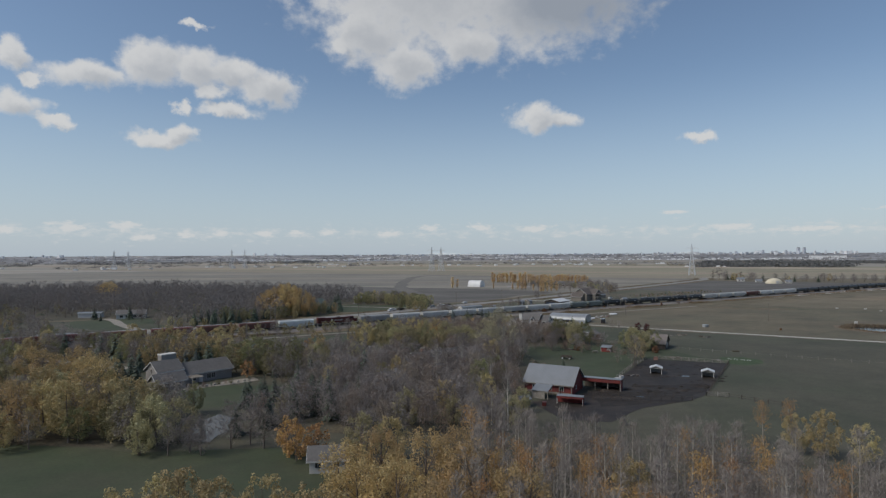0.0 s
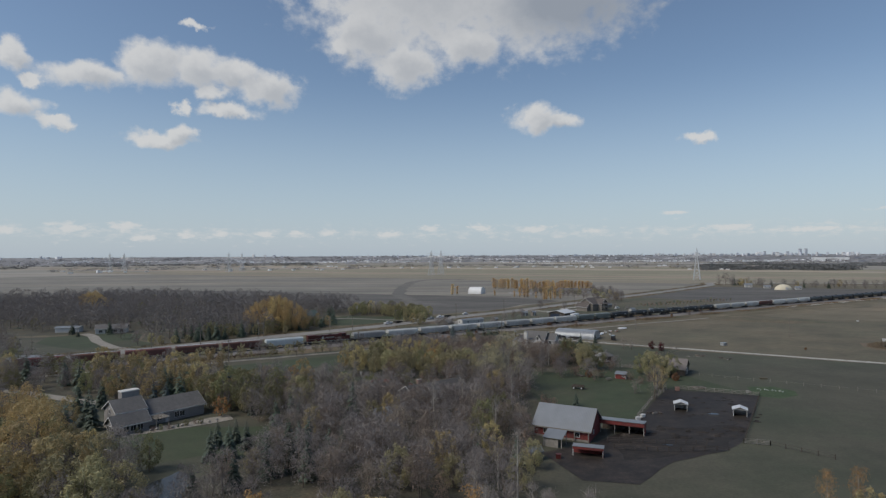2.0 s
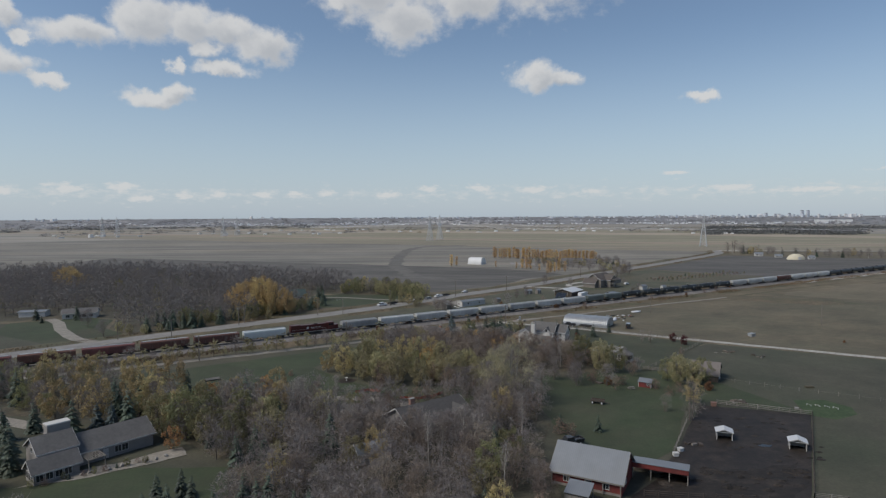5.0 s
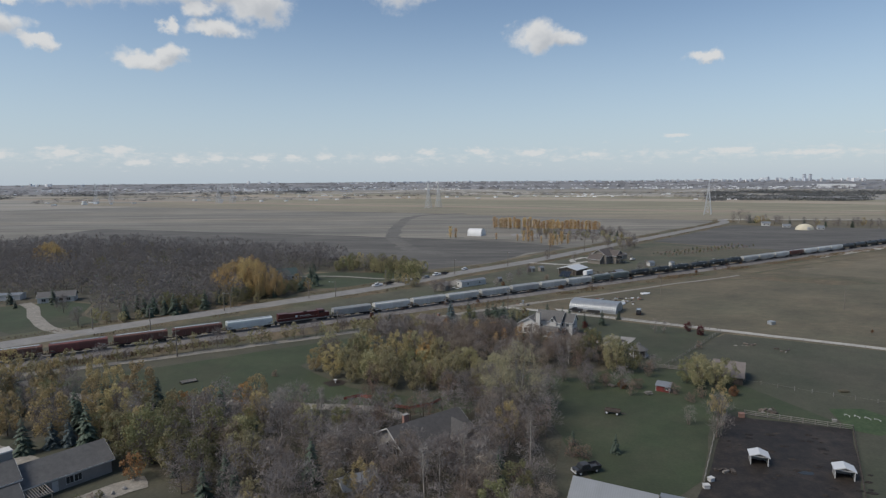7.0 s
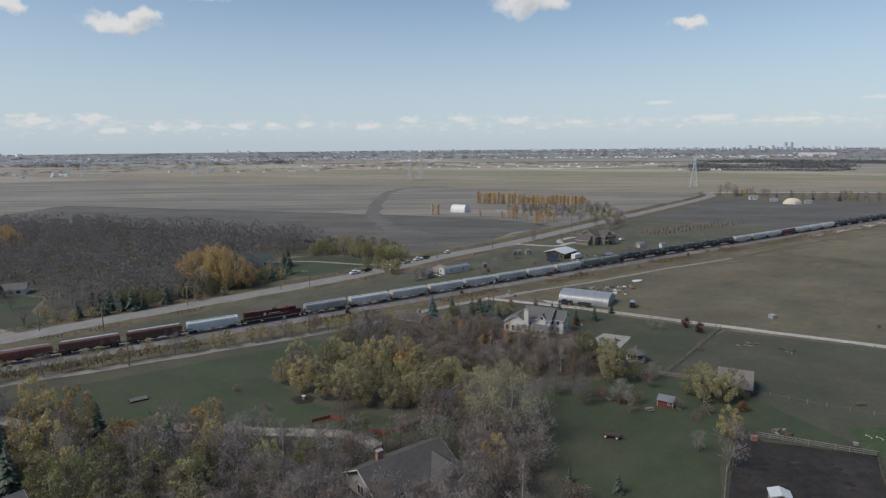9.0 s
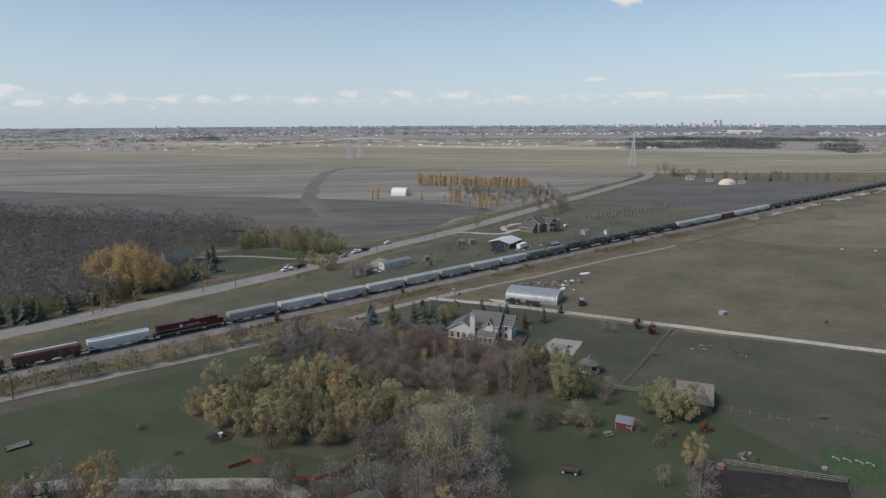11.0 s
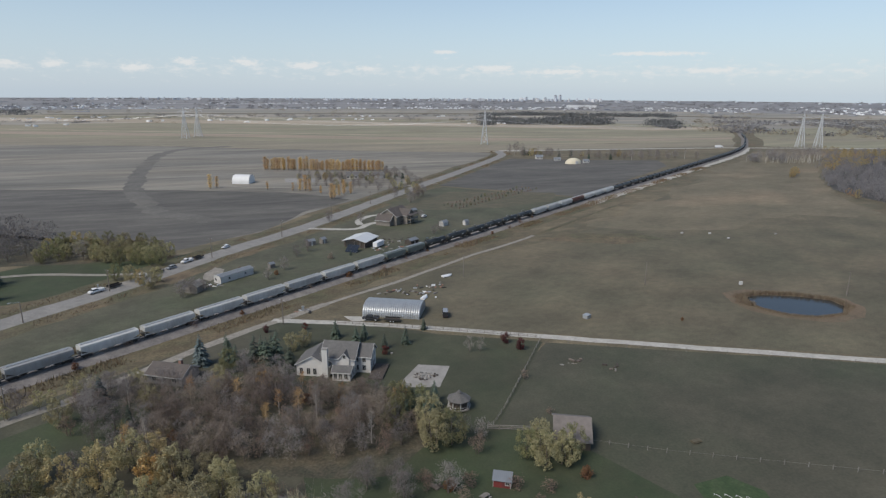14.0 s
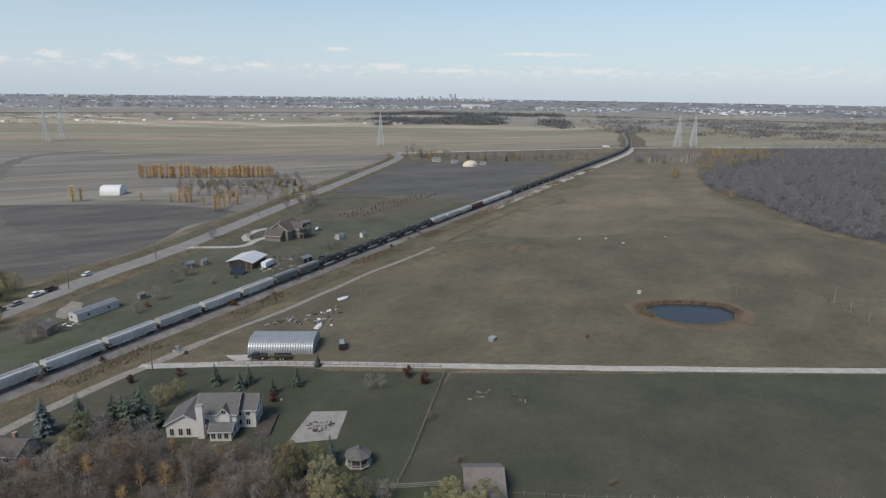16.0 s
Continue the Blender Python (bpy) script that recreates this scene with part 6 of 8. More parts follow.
chim = part("chimney", B(box, (-1.9, -0.4, -5.4, -4.4, 0, 8.3)), M["white_siding"], white_house, "tall white-sided chimney")
part("chimney_cap", B(box, (-2.0, -0.3, -5.5, -4.3, 8.3, 8.5)), M["concrete"], chim)
for a in (-3.2, -1.2, 0.6):
    window_on(white_house, "f", a, 0.6, 0.9, 1.7, 9.0, 8.5, cx=-4.8, cy=-0.4)
for a in (-1.6, -0.2, 1.3):
    window_on(white_house, "f", a, 0.7, 0.9, 1.5, 4.8, 3.8, cx=3.6, cy=-4.6)
for a in (-1.0, 0.9):
    window_on(white_house, "r", a, 0.7, 0.9, 1.5, 4.8, 3.8, cx=3.6, cy=-4.6)
window_on(white_house, "f", 1.9, 5.0, 0.8, 1.0, 2.6, 3.2, cx=1.7, cy=-1.6)
for a, z in ((-3.2, 3.4), (-1.6, 3.4), (-3.2, 0.8)):
    window_on(white_house, "r", a, z, 0.9, 1.3, 9.2, 8.4, cx=1.7, cy=1.4)
for a in (-2.0, -0.3, 1.6):
    window_on(white_house, "r", a, 0.9, 0.9, 1.6, 5.2, 6.2, cx=7.6, cy=2.4)
    window_on(white_house, "r", a, 3.3, 0.8, 1.2, 5.2, 6.2, cx=7.6, cy=2.4)
for a in (-1.2, 0.8):
    window_on(white_house, "f", a, 3.2, 0.9, 1.3, 5.2, 6.2, cx=7.6, cy=2.4)
    window_on(white_house, "f", a, 0.8, 0.9, 1.4, 5.2, 6.2, cx=7.6, cy=2.4)
deck = part("deck", B(box, (10.4, 14.2, -4.5, 4.5, -0.1, 0.5)), M["dark_wood"], white_house, "low brown timber deck")
for k in range(22):
    part("board", B(box, (10.35, 14.25, -4.5 + k * .41, -4.5 + k * .41 + .37, 0.5, 0.53)), M["dark_wood"], deck)

# patio slab with a round stone fire pit, and the gazebo
field("patio", [(51.5, 265), (62, 276), (70, 272), (63, 261.5)], "concrete", "cracked concrete foundation slab", 0.13, 3, 0.25)
pit = thing("fire_pit", "heap of grey rocks on the slab", "fire pit", pose(61.5, 268.5, 0.13))
pit_rng = random.Random(5)
for k in range(44):
    a, r = pit_rng.uniform(0, 6.28), 3.2 * math.sqrt(pit_rng.random())
    bm = bmesh.new()
    bmesh.ops.create_icosphere(bm, subdivisions=1, radius=pit_rng.uniform(.2, .5))
    for v in bm.verts:
        v.co *= pit_rng.uniform(.75, 1.2)
        v.co.z *= 0.7
    o = part("stone", bm, M["concrete" if k % 3 else "dark_wood"], pit)
    o.location = (r * math.cos(a), r * math.sin(a) * 0.8, 0.12 + pit_rng.uniform(0, .25))

gaz = thing("gazebo", "octagonal screened gazebo with grey shingle roof", "gazebo", pose(63.6, 250.2, 0, 0, 0, 10))
GA = [2 * math.pi * (k + .5) / 8 for k in range(8)]
part("floor", B(lambda bm: bm.faces.new([bm.verts.new((3.0 * math.cos(a), 3.0 * math.sin(a), 0.4)) for a in GA]), ()), M["grey_wood"], gaz)
for k in range(8):
    a, b = GA[k], GA[(k + 1) % 8]
    part("post", B(box, (2.5 * math.cos(a) - .08, 2.5 * math.cos(a) + .08, 2.5 * math.sin(a) - .08, 2.5 * math.sin(a) + .08, -.1, 2.6)), M["trim"], gaz)
    bm = bmesh.new()
    bar(bm, (2.5 * math.cos(a), 2.5 * math.sin(a), 1.0), (2.5 * math.cos(b), 2.5 * math.sin(b), 1.0), .08)
    bar(bm, (2.9 * math.cos(a), 2.9 * math.sin(a), .75), (2.9 * math.cos(b), 2.9 * math.sin(b), .75), .07)
    part("rail", bm, M["trim"], gaz)
    bm = bmesh.new()
    p = [bm.verts.new(q) for q in ((3.0 * math.cos(a), 3.0 * math.sin(a), 2.5), (3.0 * math.cos(b), 3.0 * math.sin(b), 2.5), (.5 * math.cos(b), .5 * math.sin(b), 3.9), (.5 * math.cos(a), .5 * math.sin(a), 3.9),
                                   (3.0 * math.cos(a), 3.0 * math.sin(a), 2.62), (3.0 * math.cos(b), 3.0 * math.sin(b), 2.62), (.5 * math.cos(b), .5 * math.sin(b), 4.02), (.5 * math.cos(a), .5 * math.sin(a), 4.02))]
    for f in ((3, 2, 1, 0), (4, 5, 6, 7), (0, 1, 5, 4), (1, 2, 6, 5), (2, 3, 7, 6), (3, 0, 4, 7)):
        bm.faces.new([p[i] for i in f])
    part("roof_panel", bm, M["shingle"], gaz)
bm = bmesh.new()
bmesh.ops.create_cone(bm, cap_ends=True, segments=8, radius1=.7, radius2=.05, depth=.7, matrix=Matrix.Translation((0, 0, 4.5)))
part("cupola", bm, M["shingle"], gaz)
part("inner_wall", B(rod, ((0, 0, .4), (0, 0, 2.5), 2.3, 2.3, 8)), M["dark_wood"], gaz, "dark screened inside")


def arch_building(name, label, x, y, rz, L, W, h, mat, ribs, end_mat, group=""):
    """A quonset: a rounded arch with ribs and end walls."""
    t = thing(name, label, "building", pose(x, y, 0, 0, 0, rz))
    n = 20

    def arc(s):
        return [(W / 2 * s * math.copysign(abs(math.cos(math.pi * i / n)) ** 0.75, math.cos(math.pi * i / n)), h * s * math.sin(math.pi * i / n) ** 0.8) for i in range(n + 1)]
    if ribs:
        for k in range(ribs):
            x0 = -L / 2 + L * k / ribs
            a, b, w = arc(1.0), arc(0.965), L / ribs
            vs, fs = [], []
            for xx, sec in ((x0, b), (x0 + .22 * w, a), (x0 + .78 * w, a), (x0 + w, b)):
                vs += [(xx, p, q) for p, q in sec]
            for j in range(3):
                for i in range(n):
                    c = j * (n + 1) + i
                    fs.append((c, c + 1, c + n + 2, c + n + 1))
            part("arch_panel", mesh_of("arch_panel", vs, fs, M[mat]), None, t)
    else:
        part("cover", B(lambda bm: prism_x(bm, arc(1.0), -L / 2, L / 2), ()), M[mat], t)
    for xx in (-L / 2 + .1, L / 2 - .18):
        part("end_wall", B(lambda bm: prism_x(bm, arc(0.955 if ribs else 1.012), xx, xx + .08), ()), M[end_mat], t)
    return t


arch_building("quonset", "ribbed galvanised steel quonset shed", 67.8, 318.8, -29.5, 20.0, 12.0, 4.1, "galvanised", 26, "galvanised")
arch_building("fabric_quonset", "white fabric-covered arched farm shed", 36.5, 658, -22, 14.5, 15, 6.8, "fabric", 0, "dark_wood")

# west house: long grey-sided house with a chimney block
west = thing("west_house", "grey-sided rambling house with grey shingle roofs", "house", pose(-75.4, 168.2, 0, 0, 0, 50))
gable_block(west, 15.0, 8.6, 2.9, 5.4, "grey_siding", "shingle", 0.5, cx=7.8, cy=1.2)
gable_block(west, 6.8, 7.4, 4.6, 6.9, "grey_siding", "shingle", 0.4, cx=-3.0, cy=1.0)
gable_block(west, 7.8, 4.6, 2.5, 4.3, "grey_siding", "shingle", 0.5, cx=-4.4, cy=-4.2)
cb = part("chimney", B(box, (-3.4, 0.8, 1.8, 4.0, 5.0, 8.2)), M["grey_siding"], west, "broad cream-topped chimney block")
part("chimney_cap", B(box, (-3.5, 0.9, 1.7, 4.1, 8.2, 8.45)), M["white_siding"], cb)
window_on(west, "l", 0.2, 3.9, 0.8, 1.0, 6.8, 7.4, cx=-3.0, cy=1.0)
for a in (-2.9, -1.3, 0.3, 1.9):
    window_on(west, "f", a, 0.6, 1.2, 1.4, 7.8, 4.6, cx=-4.4, cy=-4.2)
for a in (-1.4, 0.0, 1.4):
    window_on(west, "l", a, 0.6, 1.0, 1.4, 7.8, 4.6, cx=-4.4, cy=-4.2)
for a in (-4.2, 0.2, 1.6):
    window_on(west, "f", a, 0.8, 1.2, 1.3, 15.0, 8.6, cx=7.8, cy=1.2)
door_on(west, "f", -2.2, 1.0, 2.0, 15.0, 8.6, cx=7.8, cy=1.2)
window_on(west, "f", 2.6, 1.0, 0.9, 1.1, 6.8, 7.4, cx=-3.0, cy=1.0)
pg = part("pergola", B(box, (0.6, 0.75, -8.0, -7.85, 0, 2.4), (3.6, 3.75, -8.0, -7.85, 0, 2.4), (0.4, 4.0, -8.05, -7.9, 2.4, 2.55)), M["grey_wood"], west, "timber pergola")
for k in range(9):
    part("slat", B(box, (0.5 + k * .4, 0.58 + k * .4, -8.2, -4.0, 2.55, 2.68)), M["grey_wood"], pg)
field("west_terrace", [(-79, 156.5), (-70, 160), (-64, 164), (-58, 168), (-53, 172), (-56, 176), (-60, 173), (-66, 168), (-74, 162)], "gravel", "pale stone terrace with planting", 0.12, 2.5, 0.5)
terr_rng = random.Random(3)
for k in range(9):
    bm = bmesh.new()
    bmesh.ops.create_icosphere(bm, subdivisions=1, radius=terr_rng.uniform(.3, .6))
    for v in bm.verts:
        v.co *= terr_rng.uniform(.75, 1.2)
    b_ = thing("boulder", "pale garden boulder on the terrace", "rock", pose(-72 + k * 1.9 + terr_rng.uniform(-1, 1), 160.5 + k * 1.35 + terr_rng.uniform(-.6, .6), .25), "terrace boulders")
    part("stone", bm, M["concrete"], b_)
for x, y, k, s in ((-66, 164, "shrub", .6), (-63, 166.5, "green", .22), (-69, 162, "shrub", .55), (-71, 160.5, "spruce", .18), (-67.5, 163, "green", .2), (-64.5, 165.5, "spruce", .16), (-61.5, 168, "shrub", .5), (-74, 158, "shrub", .6), (-76, 157, "green", .2), (-60, 168, "green", .22), (-72, 160.5, "green", .2), (-57.5, 175, "orange", 1.05), (-53, 180, "spruce", .6), (-50, 176, "spruce", .5)):
    plant(k, x, y, s, "terrace planting")

# house in the wood, dark hip-like roof, brick chimney, pergola and shed
mid = thing("wood_house", "brown-grey bungalow with dark shingle roof among trees", "house", pose(-2.5, 190.0, 0, 0, 0, 37))
gable_block(mid, 17.5, 11.0, 2.7, 5.6, "grey_siding", "shingle_dark", 0.7)
gable_block(mid, 8.0, 6.5, 2.6, 4.7, "grey_siding", "shingle_dark", 0.5, cx=6.0, cy=-4.5, turned=True)
cb = part("chimney", B(box, (-3.9, -2.7, 1.9, 2.7, 3.6, 6.3)), M["brick_red"], mid, "reddish brick chimney")
part("chimney_cap", B(box, (-4.0, -2.6, 1.8, 2.8, 6.3, 6.42)), M["concrete"], cb)
for a in (-2.6, 0.2):
    window_on(mid, "l", a, 0.5, 2.0, 1.7, 17.5, 11.0)
    part("curtain", B(box, (-8.76, -8.74, a - .9, a + .9, 0.55, 2.1)), M["fabric"], mid, "drawn white blind")
for a in (-6.5, -4.0, -1.5):
    window_on(mid, "f", a, 0.8, 1.2, 1.2, 17.5, 11.0)
pg = part("pergola", B(box, (0.4, 0.55, -9.2, -9.05, 0, 2.4), (2.3, 2.45, -9.2, -9.05, 0, 2.4), (0.2, 2.6, -9.25, -9.0, 2.4, 2.5)), M["grey_wood"], mid, "timber pergola")
for k in range(8):
    part("slat", B(box, (0.2, 2.6, -9.1 + k * .5, -9.0 + k * .5, 2.5, 2.62)), M["grey_wood"], pg)
simple_house("garden_shed", "pale garden shed half hidden by trees", "shed", -14.2, 169.5, 30, 6.2, 4.6, 2.3, 3.6, "white_siding", "metal_roof", wins=[("f", 0, 1, .8, .8)], doors=[("l", 0, .9, 1.9)])
simple_house("tool_shed", "weathered grey tool shed", "shed", 19.0, 141.5, 20, 2.6, 2.2, 1.9, 2.6, "grey_wood", "metal_roof", over=.2, fascia=None)
dish = thing("satellite_dish", "small white dish on a pole", "dish", pose(-10, 177, 0))
part("pole", B(rod, ((0, 0, -.2), (0, 0, 3.2), .04, .04)), M["steel"], dish)
part("bowl", B(rod, ((0, 0, 3.1), (0.08, -.1, 3.25), .05, .42, 12)), M["trim"], dish)

# house behind the lane, hidden by trees
simple_house("lane_house", "low brown-roofed house behind bare trees", "house", -2, 291, -34, 10.5, 7, 2.6, 4.4, "grey_siding", "shingle_brown", wins=[("f", -3, .8, 1.2, 1.2), ("f", 0, .8, 1.2, 1.2), ("f", 3, .8, 1.2, 1.2)], chimney=(2, 1, 5.2, .4, "brick_red"))
# pale shed by the front trees
ws = simple_house("front_shed", "pale teal-white shed with dark shingle roof", "shed", -19.6, 101.2, 8, 6.0, 4.4, 2.4, 3.9, "white_siding", "shingle", wins=[("f", -1.6, 1.0, .9, .9), ("f", 1.4, 1.0, .9, .9)], doors=[("f", 0, .9, 1.9)])
simple_house("west_barn", "grey metal machine shed", "shed", -160, 246, 10, 12, 7, 2.8, 4.2, "grey_siding", "metal_roof", wins=[("f", 0, 1, 1, 1)], doors=[("f", 3.5, 3, 2.4)])

# beyond the railway
t = simple_house("mobile_home", "long white mobile home with pale roof", "house", 17.2, 379.2, 37, 16.5, 4.2, 2.7, 3.3, "white_siding", "metal_roof", wins=[("f", k, 1.1, .9, .8) for k in (-4, 4)] + [("l", 0.8, 1.0, .9, 1.0)], doors=[("l", -0.8, .9, 2.0)], over=.15)
t = simple_house("old_shack", "weathered grey shack overgrown with twigs", "shed", 2.6, 367.0, 60, 6.0, 5.0, 2.5, 4.0, "grey_wood", "grey_wood", wins=[("r", 0, 1, .8, .8)], over=.2, fascia=None)
plant("bare", 1.0, 363.0, .65, "shack thicket"), plant("bare", 5.6, 365.0, .6, "shack thicket"), plant("bare", -1.6, 367, .6, "shack thicket")
simple_house("small_shed", "small grey garden shed", "shed", 33, 389, 30, 2.4, 2.0, 1.9, 2.6, "grey_wood", "metal_roof", over=.15, fascia=None)
shop = thing("pole_shed", "open-fronted shed with broad white metal roof", "shed", pose(79.5, 417.2, 0, 0, 0, -40))
gable_block(shop, 13.7, 11.7, 3.2, 4.6, "dark_wood", "white_roof", 0.7, turned=True)
# No door here: a black slab paints the shade inside the open front.
door_on(shop, "f", -1.5, 6.5, 2.8, 11.7, 13.7, mat="black_iron")
for k in (-5.6, 0, 3.2, 5.6):
    part("post", B(box, (k - .1, k + .1, -7.1, -6.9, -.1, 3.0)), M["grey_wood"], shop)
tr = thing("box_trailer", "white boxy trailer beside the shed", "trailer", pose(86.6, 409.2, 0, 0, 0, 46))
part("body", B(box, (-3.6, 3.6, -1.2, 1.2, .6, 2.9)), M["car_white"], tr)
for x in (-1.2, -0.2):
    for s in (-1, 1):
        part("wheel", B(rod, ((x, s * 1.0, .38), (x, s * 1.25, .38), .38, .38, 12)), M["rubber"], tr)
part("drawbar", B(box, (3.6, 4.8, -.08, .08, .45, .6)), M["black_iron"], tr)
sol = thing("solar_array", "tilted ground-mounted solar panel array", "solar panels", pose(72.3, 404.2, 0, 0, 0, -38))
for i in range(6):
    for j in range(3):
        p = part("panel", B(box, (-.48, .48, -.78, .78, -.02, .03)), M["solar"], sol)
        p.matrix_basis = pose(-2.55 + i * 1.02, 0, 0) @ pose(0, 0, 1.6, 35) @ pose(0, -1.62 + j * 1.62, 0)
for x in (-2.4, 0, 2.4):
    part("post", B(box, (x - .06, x + .06, .5, .62, -.1, 1.9), (x - .05, x + .05, -1.6, -1.5, -.1, .55)), M["steel"], sol)
big = thing("brown_house", "large stone-faced house with brown roof and balcony", "house", pose(111, 462, 0, 0, 0, 44))
gable_block(big, 16, 11, 5.6, 9.2, "stone_wall", "shingle_brown", 0.7)
gable_block(big, 13, 8, 5.4, 8.4, "stone_wall", "shingle_brown", 0.6, cx=2.5, cy=-2.5, turned=True)
gable_block(big, 9, 7, 3.4, 6.4, "stone_wall", "shingle_brown", 0.6, cx=-8, cy=1.5, turned=True)
bal = part("balcony", B(box, (-2.0, 7.5, -11.6, -9.0, 2.7, 2.95)), M["grey_wood"], big, "timber balcony")
for k in range(5):
    part("post", B(box, (-1.9 + k * 2.3, -1.7 + k * 2.3, -11.5, -11.3, 0, 5.4)), M["stone_wall"], bal)
part("railing", B(box, (-2.0, 7.5, -11.6, -11.55, 3.0, 3.9)), M["grey_wood"], bal)
part("balcony_roof", B(lambda bm: prism_x(bm, [(-11.9, 5.3), (-9.0, 6.0), (-9.0, 6.15), (-11.9, 5.45)], -2.4, 7.9), ()), M["shingle_brown"], bal)
for a in (-3, -1, 1, 3):
    for z in (0.6, 3.2):
        window_on(big, "f", a, z, 1.2, 1.6, 8, 13, cx=2.5, cy=-2.5)
        window_on(big, "r", a, z, 1.1, 1.5, 16, 11)
        window_on(big, "l", a, z, 1.1, 1.4, 8, 13, cx=2.5, cy=-2.5)
for x, y, rz, L, W, hh, wall, roof, nm, lb in ((55.5, 424, 20, 4, 3, 2.2, "grey_wood", "metal_roof", "small_shed", "small grey garden shed"), (62, 426, 30, 2.6, 2.6, 2.2, "grey_wood", "metal_roof", "small_shed", "small grey garden shed"),
                                       (135, 444, 30, 4.5, 3.2, 2.3, "white_siding", "metal_roof", "playhouse", "small white cottage-like shed"), (148, 442, 25, 3.0, 2.2, 2.2, "white_siding", "metal_roof", "small_shed", "small white garden shed"),
                                       (104, 409, 32, 6, 4, 2.3, "dark_wood", "metal_roof", "workshop", "dark shed with grey metal roof"), (128, 484, 30, 9, 3, 2.2, "grey_wood", "metal_roof", "long_shed", "low grey open shed")):
    simple_house(nm, lb, "shed", x, y, rz, L, W, hh, hh + .9, wall, roof, over=.2, doors=[("f", 0, .9, 1.8)], fascia=None)
# farmstead and corner farm
simple_house("farmhouse", "white farmhouse with dark roof among trees", "house", 134, 655, -18, 20, 9, 3, 5.6, "white_siding", "shingle", wins=[("f", k, .9, 1.4, 1.3) for k in (-8, -5, -1, 3, 7)])
simple_house("farm_garage", "white garage with dark roof", "garage", 152, 650, -18, 9, 8, 3, 5.2, "white_siding", "shingle", doors=[("f", 0, 4, 2.4)])
field("farm_slab", [(72, 672), (98, 664), (94, 640), (70, 648)], "concrete", "bare concrete pad", 0.12, 6, .3)
ribbon("farm_drive", [(20, 640), (58, 622), (110, 610), (150, 596), (190, 600)], 4, "gravel", "farm driveway", 0.12)
dome = thing("dome_barn", "cream domed fabric farm building", "building", pose(386, 694, 0))
dv, df = [], []
for i in range(7):
    for j in range(20):
        w, e = 2 * math.pi * j / 20, math.pi / 2 * i / 6.3
        dv.append((9.5 * math.cos(w) * math.cos(e), 7.0 * math.sin(w) * math.cos(e), 6.2 * math.sin(e)))
for i in range(6):
    for j in range(20):
        df.append((i * 20 + j, i * 20 + (j + 1) % 20, (i + 1) * 20 + (j + 1) % 20, (i + 1) * 20 + j))
df.append(tuple(range(120, 140)))
part("shell", mesh_of("shell", dv, df, M["cream_fabric"], True), None, dome)
part("door", B(box, (-1.6, 1.6, -7.15, -6.6, 0, 3.2)), M["white_siding"], dome)
for x, y, L, W, h in ((374, 748, 8, 6, 3.0), (384, 724, 7, 4, 2.0), (404, 696, 6, 4, 2.2)):
    simple_house("corner_farm_building", "white corner-farm building with grey roof", "building", x, y, -15, L, W, h, h + 1.8, "white_siding", "metal_roof", wins=[("f", -2, 1, 1, 1), ("f", 2, 1, 1, 1)])
# bungalow north of the road, its shed, and the green-roofed house
simple_house("bungalow", "pale bungalow with grey roof behind spruces", "house", -181, 346, 22, 15, 8, 2.7, 4.6, "white_siding", "shingle", wins=[("f", k, .8, 1.6, 1.2) for k in (-5, -2, 2, 5)], doors=[("f", 0, 1, 2)])
simple_house("bungalow_shed", "pale low shed beside the bungalow", "shed", -207, 350, 10, 12, 6, 2.7, 3.2, "white_siding", "metal_roof")
M["green_roof"] = surface("dull green metal roof", (0.075, 0.10, 0.088), (0.06, 0.08, 0.072), 0.5, rough=0.5, local=True)
simple_house("green_house", "white house with dull green roof in the wood", "house", -88, 403, 35, 13, 9, 3.0, 6.2, "white_siding", "green_roof", wins=[("l", 0, 3.2, 1, 1), ("f", -4, .8, 1.2, 1.2), ("f", 3, .8, 1.2, 1.2)])

# ---- the freight train ----
RAIL_TOP = 1.11
_arc = [0.0]
for _a, _b in zip(RAIL_LINE, RAIL_LINE[1:]):
    _arc.append(_arc[-1] + (_b - _a).length)
_zero = min(range(len(RAIL_LINE)), key=lambda i: (RAIL_LINE[i] - Vector((-6, 324))).length)


def on_track(s):
    """The pose on the rails s metres past the crossing of the lane."""
    s += _arc[_zero]
    i = min(max(0, next((k for k, v in enumerate(_arc) if v > s), len(_arc) - 1) - 1), len(_arc) - 2)
    p = RAIL_LINE[i].lerp(RAIL_LINE[i + 1], (s - _arc[i]) / (_arc[i + 1] - _arc[i]))
    d = RAIL_LINE[min(i + 2, len(RAIL_LINE) - 1)] - RAIL_LINE[max(0, i - 1)]
    return pose(p.x, p.y, RAIL_TOP, 0, 0, math.degrees(math.atan2(d.y, d.x)))


def bogie(parent, x):
    b = part("bogie", B(box, (x - 1.3, x + 1.3, -1.08, -.92, .35, .75), (x - 1.3, x + 1.3, .92, 1.08, .35, .75), (x - .25, x + .25, -1.0, 1.0, .4, .9)), M["black_iron"], parent)
    for dx in (-.9, .9):
        part("wheelset", B(rod, ((x + dx, -.78, .42), (x + dx, -.69, .42), .42, .42, 12), ((x + dx, .69, .42), (x + dx, .78, .42), .42, .42, 12), ((x + dx, -.7, .42), (x + dx, .7, .42), .08, .08, 6)), M["black_iron"], b)


